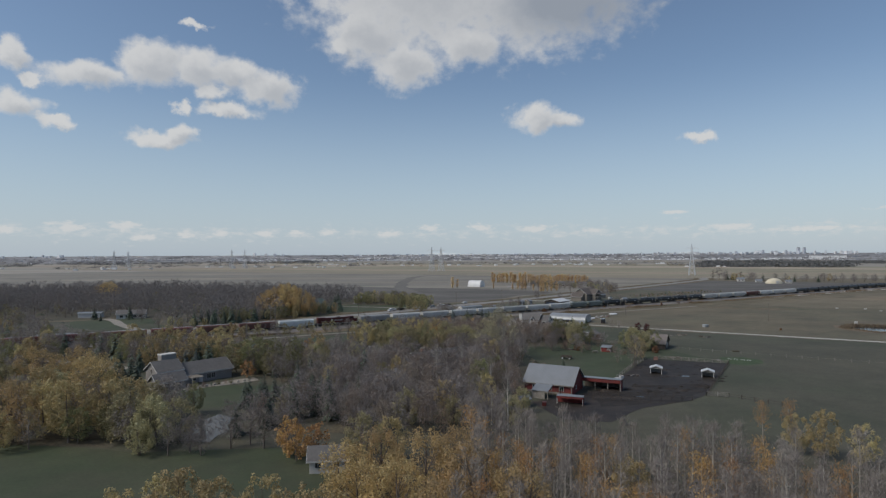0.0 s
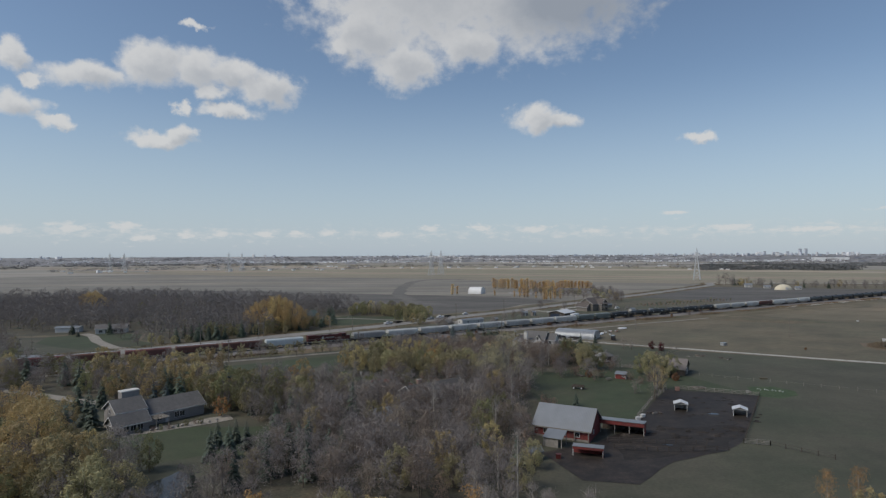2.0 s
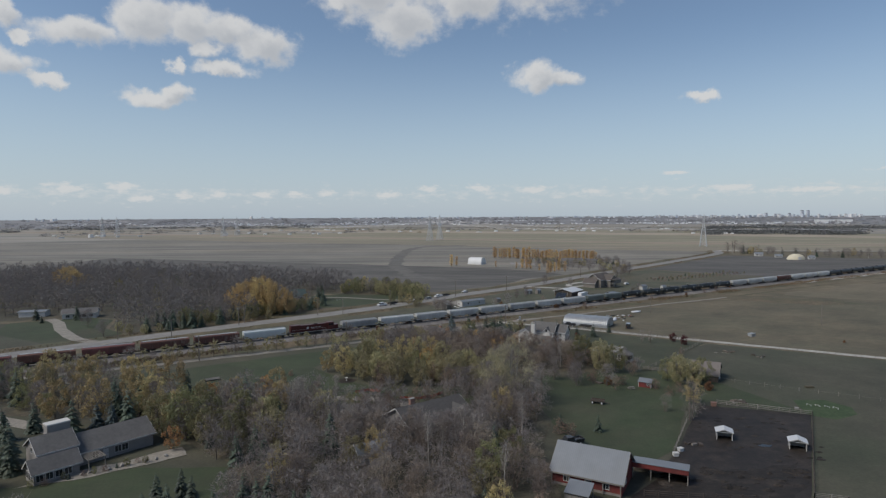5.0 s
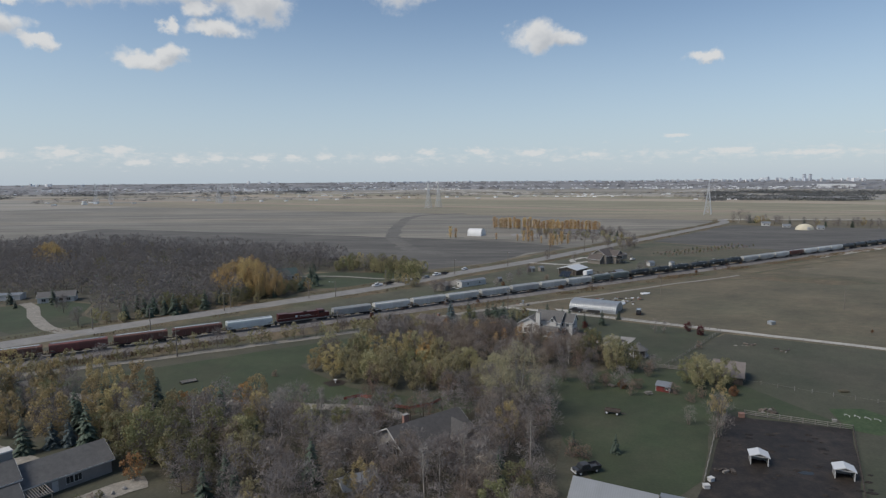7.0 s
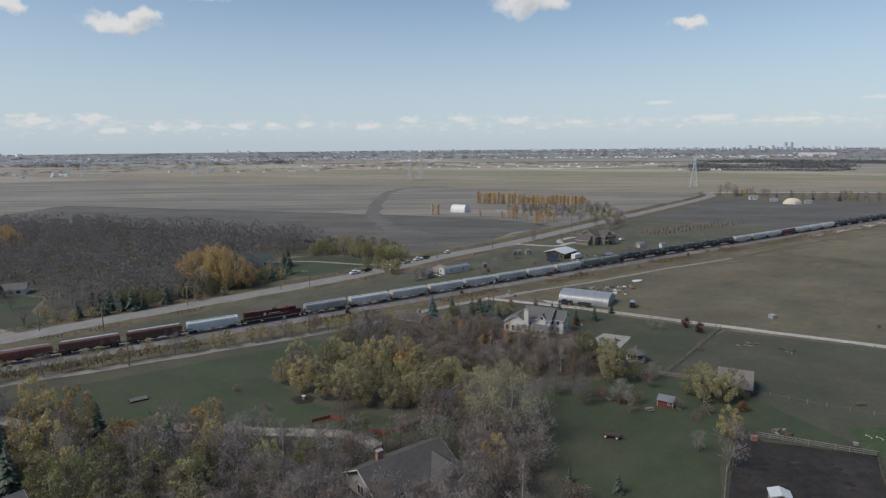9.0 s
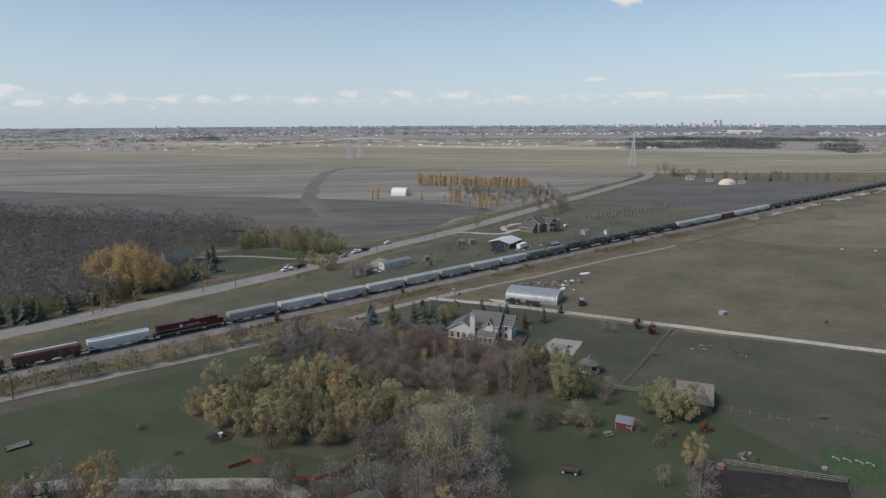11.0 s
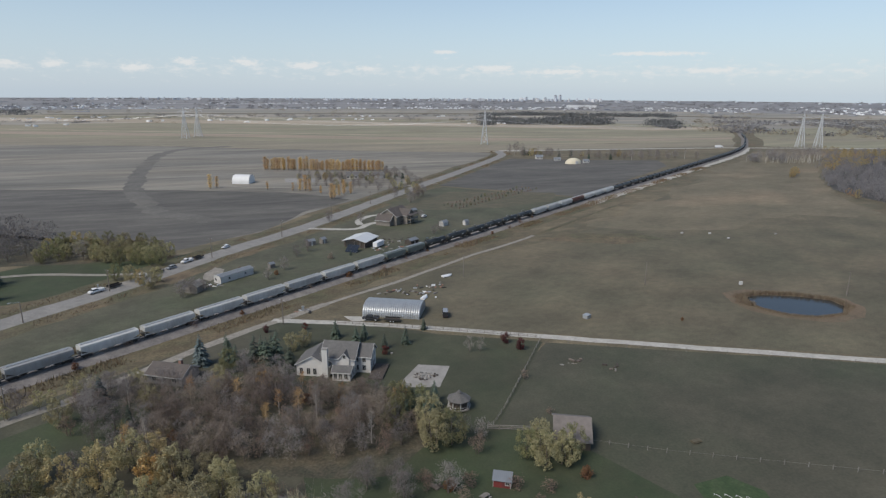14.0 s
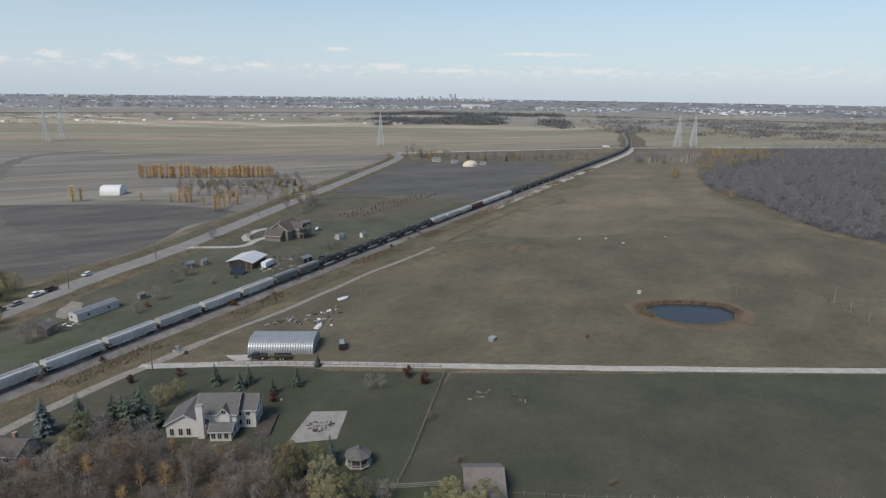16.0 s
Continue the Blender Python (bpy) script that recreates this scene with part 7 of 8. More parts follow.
def hopper(paint, label, bays=3, L=16.4, top=4.0):
    t = thing("hopper_car", label, "rail car", None, "freight train")
    body = bmesh.new()
    n = 7
    sec = [(-1.5, 1.6), (-1.58, 2.2), (-1.6, 3.2), (-1.48, 3.75), (-0.9, top - .04), (0, top), (.9, top - .04), (1.48, 3.75), (1.6, 3.2), (1.58, 2.2), (1.5, 1.6)]
    rows = []
    for x, cut in ((-L / 2, 1), (-L / 2 + 2.0, 0), (L / 2 - 2.0, 0), (L / 2, 1)):
        rows.append([body.verts.new((x, y, max(z, 2.5 + (3.75 - 2.5) * 0) if cut else z)) for y, z in sec])
    for a, b in zip(rows, rows[1:]):
        for i in range(len(sec)):
            j = (i + 1) % len(sec)
            body.faces.new((a[i], b[i], b[j], a[j]))
    body.faces.new(rows[0])
    body.faces.new(rows[-1][::-1])
    bmesh.ops.remove_doubles(body, verts=body.verts, dist=0.001)
    bmesh.ops.recalc_face_normals(body, faces=body.faces)
    for k in range(13):
        x = -L / 2 + 1.0 + (L - 2.0) * k / 12
        for y in (-1.6, 1.6):
            box(body, x - .06, x + .06, y - .05, y + .05, 1.75 if 0 < k < 12 else 2.5, 3.7)
    part("body", body, M[paint], t)
    for k in range(bays):
        c = (k - (bays - 1) / 2) * (L - 4.2) / bays
        w = (L - 4.4) / bays / 2
        bm = bmesh.new()
        a = [bm.verts.new(p) for p in ((c - w, -1.45, 1.62), (c + w, -1.45, 1.62), (c + w, 1.45, 1.62), (c - w, 1.45, 1.62), (c - .5, -.5, .5), (c + .5, -.5, .5), (c + .5, .5, .5), (c - .5, .5, .5))]
        for f in ((0, 1, 5, 4), (1, 2, 6, 5), (2, 3, 7, 6), (3, 0, 4, 7), (4, 5, 6, 7)):
            bm.faces.new([a[i] for i in f])
        part("hopper_bay", bm, M["black_iron"] if paint not in ("hopper_white", "hopper_pale") else M[paint], t)
    part("roof_walk", B(box, (-L / 2 + .3, L / 2 - .3, -.75, -.6, top + .05, top + .1), (-L / 2 + .3, L / 2 - .3, .6, .75, top + .05, top + .1)), M["galvanised"], t)
    hatch = part("hatch", B(box, (-L / 2 + .8, L / 2 - .8, -.3, .3, top, top + .12)), M["galvanised" if paint != "hopper_brown" else "hopper_pale"], t, "long pale roof hatch")
    for s in (-1, 1):
        part("end_platform", B(box, (s * (L / 2 - .9) - .9, s * (L / 2 - .9) + .9, -1.45, 1.45, 1.0, 1.15)), M["black_iron"], t)
        part("end_frame", B(box, (s * (L / 2 - .1) - .06, s * (L / 2 - .1) + .06, -1.45, -1.3, 1.1, 2.6), (s * (L / 2 - .1) - .06, s * (L / 2 - .1) + .06, 1.3, 1.45, 1.1, 2.6)), M[paint], t)
        part("coupler", B(box, (s * (L / 2 + .45) - .5, s * (L / 2 + .45) + .5, -.15, .15, .75, 1.0)), M["black_iron"], t)
        bogie(t, s * (L / 2 - 1.8))
    part("sill", B(box, (-L / 2, L / 2, -1.5, -1.38, 1.3, 1.6), (-L / 2, L / 2, 1.38, 1.5, 1.3, 1.6)), M[paint], t)
    return t


def tank_car(label):
    t = thing("tank_car", label, "rail car", None, "freight train")
    bm = bmesh.new()
    vs, L, r = [], 7.6, 1.48
    rings = [(-L - .35, .35), (-L - .2, .8), (-L, 1.2), (-L + .4, r), (L - .4, r), (L, 1.2), (L + .2, .8), (L + .35, .35)]
    n = 18
    rr = [[bm.verts.new((x, q * math.cos(2 * math.pi * i / n), 2.6 + q * math.sin(2 * math.pi * i / n))) for i in range(n)] for x, q in rings]
    for a, b in zip(rr, rr[1:]):
        for i in range(n):
            bm.faces.new((a[i], a[(i + 1) % n], b[(i + 1) % n], b[i]))
    bm.faces.new(rr[0])
    bm.faces.new(rr[-1][::-1])
    bmesh.ops.recalc_face_normals(bm, faces=bm.faces)
    part("tank", bm, M["tank_black"], t)
    dome = part("manway", B(rod, ((0, 0, 4.0), (0, 0, 4.45), .55, .5, 12)), M["tank_black"], t)
    part("platform", B(box, (-1.2, 1.2, -1.3, 1.3, 4.05, 4.1)), M["black_iron"], t)
    part("platform_rail", B(box, (-1.2, 1.2, -1.3, -1.26, 4.7, 4.75), (-1.2, 1.2, 1.26, 1.3, 4.7, 4.75), (-1.2, -1.16, -1.3, -1.26, 4.1, 4.75), (1.16, 1.2, -1.3, -1.26, 4.1, 4.75), (-1.2, -1.16, 1.26, 1.3, 4.1, 4.75), (1.16, 1.2, 1.26, 1.3, 4.1, 4.75)), M["steel"], t)
    part("placard", B(box, (3.2, 4.6, -1.5, -1.47, 2.5, 2.9), (-5.2, -4.2, -1.5, -1.47, 2.4, 2.8)), M["hopper_white"], t, "plain white stencil bars")
    for s in (-1, 1):
        part("stub_sill", B(box, (s * 6.6 - 1.7, s * 6.6 + 1.7, -.4, .4, .85, 1.3)), M["black_iron"], t)
        part("ladder", B(box, (s * 1.3 - .03, s * 1.3 + .03, -1.62, -1.56, 1.0, 4.1)), M["black_iron"], t)
        part("coupler", B(box, (s * 8.4 - .4, s * 8.4 + .4, -.15, .15, .75, 1.0)), M["black_iron"], t)
        bogie(t, s * 6.3)
    return t


def far_tank_car(label):
    """The same tank car for the far end of the train, with fewer parts."""
    t = thing("tank_car", label, "rail car", None, "freight train")
    part("tank", B(rod, ((-7.8, 0, 2.6), (7.8, 0, 2.6), 1.45, 1.45, 14)), M["tank_black"], t)
    part("manway", B(rod, ((0, 0, 4.0), (0, 0, 4.4), .9, .9, 10)), M["black_iron"], t)
    for s in (-1, 1):
        part("bogie", B(box, (s * 6.3 - 1.4, s * 6.3 + 1.4, -1.0, 1.0, 0, .9), (s * 6.6 - 1.9, s * 6.6 + 1.9, -.4, .4, .8, 1.2)), M["black_iron"], t)
    return t


def locomotive():
    t = thing("locomotive", "dark red diesel freight locomotive", "locomotive", None, "freight train")
    part("frame", B(box, (-10.8, 10.8, -1.5, 1.5, 1.15, 1.55)), M["black_iron"], t)
    part("hood", B(box, (-10.2, 5.6, -.95, .95, 1.55, 4.1)), M["loco_red"], t)
    part("radiator", B(box, (-10.0, -6.2, -1.35, 1.35, 3.2, 4.35)), M["loco_red"], t)
    cabp = part("cab", B(box, (5.6, 8.2, -1.5, 1.5, 1.55, 4.4)), M["loco_red"], t)
    for s in (-1, 1):
        part("cab_window", B(box, (6.0, 6.8, s * 1.51 - .02, s * 1.51 + .02, 3.2, 3.9), (7.0, 7.7, s * 1.51 - .02, s * 1.51 + .02, 3.2, 3.9)), M["glass"], cabp)
        part("handrail", B(box, (-10.4, 5.4, s * 1.45 - .03, s * 1.45 + .03, 2.5, 2.55)), M["trim"], t)
        part("side_stripe", B(box, (-10.6, 10.6, s * 1.51 - .01, s * 1.51 + .01, 1.3, 1.42)), M["trim"], t)
        part("pilot", B(box, (s * 10.9 - .1, s * 10.9 + .1, -1.4, 1.4, .3, 1.3)), M["black_iron"], t)
        for dx in (-1.7, 0, 1.7):
            for y in (-.85, .75):
                part("wheel", B(rod, ((s * 7.0 + dx, y, .5), (s * 7.0 + dx, y + .1, .5), .5, .5, 12)), M["black_iron"], t)
        part("bogie", B(box, (s * 7.0 - 2.4, s * 7.0 + 2.4, -1.15, -.98, .4, 1.0), (s * 7.0 - 2.4, s * 7.0 + 2.4, .98, 1.15, .4, 1.0)), M["black_iron"], t)
        part("emblem", B(rod, ((-3.0, s * .95, 2.9), (-3.0, s * .97, 2.9), .5, .5, 16)), M["hopper_pale"], t, "pale round emblem")
        part("lettering_bar", B(box, (-1.6, 2.6, s * .97 - .01, s * .97 + .01, 2.8, 3.0)), M["hopper_pale"], t, "pale bar in place of lettering")
    part("short_hood", B(box, (8.2, 10.2, -1.2, 1.2, 1.55, 3.2)), M["loco_red"], t)
    part("fuel_tank", B(box, (-3.4, 3.4, -1.3, 1.3, .4, 1.15)), M["black_iron"], t)
    part("exhaust", B(box, (0, 1.4, -.4, .4, 4.1, 4.4)), M["black_iron"], t)
    return t


kinds = {"w": (hopper("hopper_white", "dusty off-white covered hopper car on the rails"), 18.1), "g": (hopper("hopper_grey", "dull grey covered hopper car on the rails"), 18.1),
         "p": (hopper("hopper_pale", "clean pale grey covered hopper car on the rails"), 18.1), "b": (hopper("hopper_brown", "rust-brown patchy covered hopper car on the rails"), 18.1),
         "m": (hopper("hopper_maroon", "faded maroon covered hopper car on the rails"), 18.1), "c": (hopper("hopper_green", "short grey-green covered hopper car on the rails", 2, 12.6), 14.3),
         "t": (tank_car("black cylindrical oil tank car on the rails"), 17.6), "f": (far_tank_car("black cylindrical oil tank car on the rails"), 17.6), "L": (locomotive(), 22.4)}
used = set()


def couple(code, s, step):
    for c in code:
        proto, ln = kinds[c]
        m = on_track(s + step * ln / 2)
        if c in used:
            copy_thing(proto, m)
        else:
            proto.matrix_basis = m
            used.add(c)
        s += step * ln


couple("Lgwwwwgwwcc" + "tttttt" + "wwwbwww" + "f" * 46, -66.0, 1)
couple("pbbmbmmpmwgwbmtt", -66.4, -1)

# ---- towers, poles and wires ----


def tower(name, x, y, h, rz, label):
    """A lattice power tower: four tapering legs, bracing and cross-arms."""
    t = thing(name, label, "power tower", pose(x, y, 0, 0, 0, rz), "transmission towers")
    w0, w1 = h * 0.10, h * 0.022

    def half(z):
        return w0 + (w1 - w0) * min(1, z / (h * 0.72)) if z < h * 0.72 else w1
    levels = [0, .14, .28, .41, .53, .63, .72, .80, .88]
    for sx, sy in ((-1, -1), (1, -1), (1, 1), (-1, 1)):
        bm = bmesh.new()
        bar(bm, (sx * w0, sy * w0, -.5), (sx * w1, sy * w1, .72 * h), .6)
        bar(bm, (sx * w1, sy * w1, .72 * h), (sx * w1, sy * w1, .88 * h), .5)
        bar(bm, (sx * w1, sy * w1, .88 * h), (0, 0, h), .3)
        part("leg", bm, M["steel"], t)
    for k in range(4):
        bm = bmesh.new()
        c = [(-1, -1), (1, -1), (1, 1), (-1, 1)]
        (ax, ay), (bx, by) = c[k], c[(k + 1) % 4]
        for a, b in zip(levels, levels[1:]):
            za, zb = a * h, b * h
            bar(bm, (ax * half(za), ay * half(za), za), (bx * half(zb), by * half(zb), zb), .2)
            bar(bm, (bx * half(za), by * half(za), za), (ax * half(zb), ay * half(zb), zb), .2)
            bar(bm, (ax * half(zb), ay * half(zb), zb), (bx * half(zb), by * half(zb), zb), .2)
        tagged(part("bracing", bm, M["steel"], t), "thin steel lattice bracing", kind="stuff")
    arm = h * 0.20
    for z in (.70, .86):
        for s in (-1, 1):
            bm = bmesh.new()
            bar(bm, (0, -w1, z * h), (s * arm, 0, z * h + .5), .3)
            bar(bm, (0, w1, z * h), (s * arm, 0, z * h + .5), .3)
            bar(bm, (0, 0, z * h + h * .05), (s * arm, 0, z * h + .5), .25)
            bar(bm, (s * arm, 0, z * h + .5), (s * arm, 0, z * h - 2.6), .16)
            part("cross_arm", bm, M["steel"], t)


TOWERS_A = [(-1330, 1900), (-907, 1640), (-529, 1490), (-23, 1202), (400, 956), (828, 770), (1300, 570)]
TOWERS_B = [(-1310, 1950), (-895, 1690), (-515, 1545), (-4, 1240), (858, 764), (1320, 520)]
for tx, ty in TOWERS_A[1:-1]:
    tower("power_tower", tx, ty, 50, -30, "tall grey steel lattice power tower")
for tx, ty in TOWERS_B[1:-1]:
    tower("power_tower", tx, ty, 50, -30, "tall grey steel lattice power tower")


def wire(pts, h, sag, off, name="power_cable"):
    """One unbroken cable, sagging from tower to tower."""
    line = []
    for a, ((xa, ya), (xb, yb)) in enumerate(zip(pts, pts[1:])):
        d = Vector((xb - xa, yb - ya)).normalized()
        n = Vector((d.y, -d.x)) * off
        for k in range(0 if a == 0 else 1, 17):
            t = k / 16
            line.append(Vector((xa + (xb - xa) * t + n.x, ya + (yb - ya) * t + n.y, h - sag * 4 * t * (1 - t))))
    vs, fs = [], []
    for i, p in enumerate(line):
        vs += [p + Vector((0, 0, .06)), p + Vector((.05, .05, -.04)), p + Vector((-.05, -.05, -.04))]
        if i:
            k = 3 * i
            fs += [(k - 3 + q, k - 3 + (q + 1) % 3, k + (q + 1) % 3, k + q) for q in range(3)]
    return tagged(new(name, mesh_of(name, vs, fs, M["cable"])), "sagging high-voltage cable between towers", "cable", "high-voltage cables")


for line in (TOWERS_A, TOWERS_B):
    for off in (-10, 10):
        wire(line, 38, 13, off)


def pole(x, y, h=9.0, arm=True, lamp=False, rz=0.0, label="weathered wooden utility pole"):
    t = thing("utility_pole" if not lamp else "street_lamp", label, "pole", pose(x, y, 0, 0, 0, rz), "utility poles")
    part("pole", B(rod, ((0, 0, -.5), (0, 0, h), .2, .14, 8)), M["pole_wood"], t)
    if arm:
        part("cross_arm", B(box, (-1.1, 1.1, -.06, .06, h - .7, h - .55)), M["pole_wood"], t)
        for k in (-1.0, 0.45, 1.0):
            part("insulator", B(rod, ((k, 0, h - .55), (k, 0, h - .3), .06, .04, 6)), M["steel"], t)
    if lamp:
        part("lamp_arm", B(bar, ((0, 0, h - .3), (-2.6, 0, h + .1), .08)), M["steel"], t)
        part("lamp_head", B(box, (-3.2, -2.5, -.14, .14, h - .02, h + .16)), M["steel"], t)
    return t


for x, y, h, a in ((-37, 282, 8.5, True), (106.5, 348, 9.5, False), (171, 313, 9.5, False), (234.6, 275, 9.5, False), (30, 320, 9.0, True), (-84, 254, 9, True), (9, 415, 9.5, True), (44, 446, 9.5, True), (-93, 321, 8.5, True), (-132, 290, 8.5, True), (78, 486, 9, True), (112, 524, 9, True), (-150, 218, 9, True), (-62, 347, 8.5, True), (-28, 377, 9, True)):
    pole(x, y, h, a, rz=-50 if y > 280 else 30)
pole(-50, 351, 7.5, False, True, 20, "street lamp on a wooden pole")
pole(-109, 288, 9, True, False, 40)
pole(-92, 326, 7, False, True, 20, "street lamp on a wooden pole")
mast = thing("rail_signal", "small trackside relay cabinet", "signal", pose(38, 331, .0))
part("cabinet", B(box, (-.4, .4, -.3, .3, 0, 1.6)), M["galvanised"], mast)
part("roof", B(box, (-.5, .5, -.4, .4, 1.6, 1.7)), M["galvanised"], mast)

# ---- fences ----


def rail_fence(pts, step, h, rails, label, w=0.09, post_w=0.14, mat="grey_wood"):
    t = thing("rail_fence", label, "fence", None, "farm fences")
    for (xa, ya), (xb, yb) in zip(pts, pts[1:]):
        L = math.hypot(xb - xa, yb - ya)
        n = max(1, round(L / step))
        for k in range(n + 1 if (xb, yb) == pts[-1] else n):
            x, y = xa + (xb - xa) * k / n, ya + (yb - ya) * k / n
            part("post", B(box, (x - post_w / 2, x + post_w / 2, y - post_w / 2, y + post_w / 2, -.2, h)), M[mat], t)
        for r in range(rails):
            z = h * (r + .75) / (rails + .15)
            part("rail", B(bar, ((xa, ya, z), (xb, yb, z), w)), M[mat], t)
    return t


rail_fence([(73.5, 203.5), (93, 194.2)], 2.4, 1.3, 3, "three-rail weathered paddock fence", .11)
rail_fence([(93, 194.2), (80.4, 173.6), (66.6, 151.0)], 3.0, 1.2, 2, "weathered two-rail paddock fence", .07, mat="dark_wood")
rail_fence([(37, 152.5), (47, 151), (58, 150)], 2.4, 1.2, 3, "dark weathered corral fence in the mud", .06, mat="dark_wood")
rail_fence([(37, 147.5), (48, 145.5), (61, 146.2)], 2.4, 1.2, 3, "dark weathered corral fence in the mud", .06, mat="dark_wood")
rail_fence([(50, 172), (60, 190), (69, 203)], 3.2, 1.2, 2, "weathered two-rail paddock fence", .06)
rail_fence([(66, 239), (76, 234.5), (78, 233)], 2.6, 1.25, 3, "pale rail fence by the shed", .12)
rail_fence([(103, 279), (89, 263), (74, 246), (68, 240)], 3.0, 1.2, 2, "thin two-rail pasture fence", .05)
rail_fence([(47, 315), (58, 309), (80, 296), (103, 281.5)], 2.6, 1.1, 2, "low rail fence along the driveway", .09)
rail_fence([(266, 256), (253, 233), (240, 214)], 3.5, 1.3, 2, "thin wire paddock fence", .04)
rail_fence([(266, 256), (300, 240)], 3.5, 1.3, 2, "thin wire paddock fence", .04)
rail_fence([(110, 274), (160, 245), (215, 213)], 6.0, 1.1, 1, "thin wire fence beside the driveway", .025, .1)
rail_fence([(85, 226), (98, 217), (118, 205), (150, 186)], 4.5, 1.15, 1, "thin wire pasture fence", .025, .12)
rail_fence([(66.6, 151.0), (71.6, 149.5)], 2.5, 1.25, 4, "pale timber gate panel", .07)
rail_fence([(71.6, 149.5), (79.8, 140.5)], 3.0, 1.1, 2, "weathered two-rail paddock fence", .05, mat="dark_wood")

# ---- vehicles ----


def wheels_for(t, xs, y, r):
    for x in xs:
        for s in (-1, 1):
            w = part("wheel", B(rod, ((x, s * y - .11, r), (x, s * y + .11, r), r, r, 14)), M["rubber"], t)
            part("rim", B(rod, ((x, s * (y + .115), r), (x, s * (y + .125), r), r * .58, r * .58, 10)), M["steel"], w)


def bevel_box(x0, x1, y0, y1, z0, z1, b=.08, taper=0.0):
    bm = bmesh.new()
    v = box(bm, x0, x1, y0, y1, z0, z1)
    for i in (4, 5, 6, 7):
        c = v[i].co
        c.x += taper if c.x < (x0 + x1) / 2 else -taper * 1.4
        c.y *= 1 - taper * .28
    bmesh.ops.bevel(bm, geom=bm.edges[:], offset=b, segments=2, affect="EDGES")
    return bm


def lights_on(t, x_front, x_back, y, z):
    for s in (-1, 1):
        part("headlight", B(box, (x_front - .03, x_front + .03, s * y - .18, s * y + .18, z - .08, z + .1)), M["trim"], t)
        part("tail_light", B(box, (x_back - .03, x_back + .03, s * y - .12, s * y + .12, z - .08, z + .14)), M["loco_red"], t)


def pickup(x, y, rz, paint, label):
    t = thing("pickup_truck", label, "truck", pose(x, y, .2, 0, 0, rz), "parked vehicles")
    part("body", bevel_box(-2.8, 2.8, -.98, .98, .55, 1.12, .1), M[paint], t)
    part("cab", bevel_box(-.6, 1.7, -.9, .9, 1.1, 1.9, .08, .3), M[paint], t)
    part("glasshouse", bevel_box(-.55, 1.72, -.915, .915, 1.2, 1.74, .05, .24), M["glass"], t)
    part("bed_wall", B(box, (-2.8, -.7, -.98, -.88, 1.05, 1.4), (-2.8, -.7, .88, .98, 1.05, 1.4), (-2.8, -2.7, -.88, .88, 1.05, 1.4)), M[paint], t)
    part("bumper", B(box, (2.75, 2.92, -.9, .9, .5, .75)), M["steel"], t)
    lights_on(t, 2.8, -2.8, .72, .95)
    wheels_for(t, (-1.75, 1.8), .86, .4)
    return t


def flat_trailer(x, y, rz, label):
    t = thing("flat_trailer", label, "trailer", pose(x, y, .2, 0, 0, rz), "parked vehicles")
    part("deck", B(box, (-2.6, 2.6, -1.0, 1.0, .6, .75)), M["dark_wood"], t)
    part("side_rail", B(box, (-2.6, 2.6, -1.05, -.98, .75, 1.3), (-2.6, 2.6, .98, 1.05, .75, 1.3)), M["black_iron"], t)
    part("drawbar", B(box, (2.6, 3.9, -.07, .07, .5, .62)), M["black_iron"], t)
    wheels_for(t, (-.6, .3), 1.1, .34)
    return t


def car(x, y, rz, paint, label):
    t = thing("car", label, "car", pose(x, y, .2, 0, 0, rz), "parked vehicles")
    part("body", bevel_box(-2.3, 2.3, -.9, .9, .35, .95, .12), M[paint], t)
    part("cabin", bevel_box(-1.9, 1.1, -.82, .82, .92, 1.55, .08, .42), M[paint], t)
    part("glasshouse", bevel_box(-1.86, 1.12, -.84, .84, 1.0, 1.42, .05, .34), M["glass"], t)
    part("bumper", B(box, (2.22, 2.38, -.8, .8, .35, .55)), M["black_iron"], t)
    lights_on(t, 2.3, -2.3, .65, .72)
    wheels_for(t, (-1.4, 1.45), .82, .33)
    return t


pickup(-32.5, 377.0, 222, "car_white", "white pickup truck parked on the road shoulder"), flat_trailer(-27.0, 382.0, 222, "dark flat trailer behind the pickup")
pickup(-17.5, 391.5, 222, "car_white", "white pickup truck parked on the road shoulder"), flat_trailer(-12.6, 396.4, 222, "dark flat trailer behind the pickup")
car(-7.5, 402.0, 224, "car_silver", "silver-grey car parked on the road shoulder")
pickup(-1.5, 410.5, 226, "car_white", "white pickup truck parked on the road shoulder"), flat_trailer(3.0, 415.0, 226, "dark flat trailer behind the pickup")
car(15.5, 431.5, 228, "car_white", "white car parked on the road shoulder")
pickup(58.0, 313.6, 151, "car_dark", "dark pickup truck beside the quonset"), flat_trailer(64.4, 310.0, 151, "dark flat trailer beside the quonset")
pickup(29, 176, 200, "car_dark", "dark pickup truck behind the barn")
car(132, 470, 40, "car_white", "white car by the brown house")
van = thing("van", "black boxy van parked on the grass", "van", pose(83, 308.8, .05, 0, 0, 70))
part("body", bevel_box(-2.4, 2.0, -.95, .95, .4, 2.2, .1, .06), M["car_dark"], van)
part("roof", B(box, (-2.2, 1.7, -.8, .8, 2.2, 2.26)), M["car_silver"], van)
part("bonnet", bevel_box(1.9, 2.9, -.9, .9, .4, 1.2, .12), M["car_dark"], van)
part("rear_window", B(box, (-2.43, -2.36, -.65, .65, 1.4, 2.0)), M["glass"], van)
lights_on(van, 2.9, -2.4, .7, .8)
wheels_for(van, (-1.5, 1.8), .86, .38)
tractor = thing("tractor", "small red tractor with a blue canopy", "tractor", pose(113, 410, 0, 0, 0, 30))
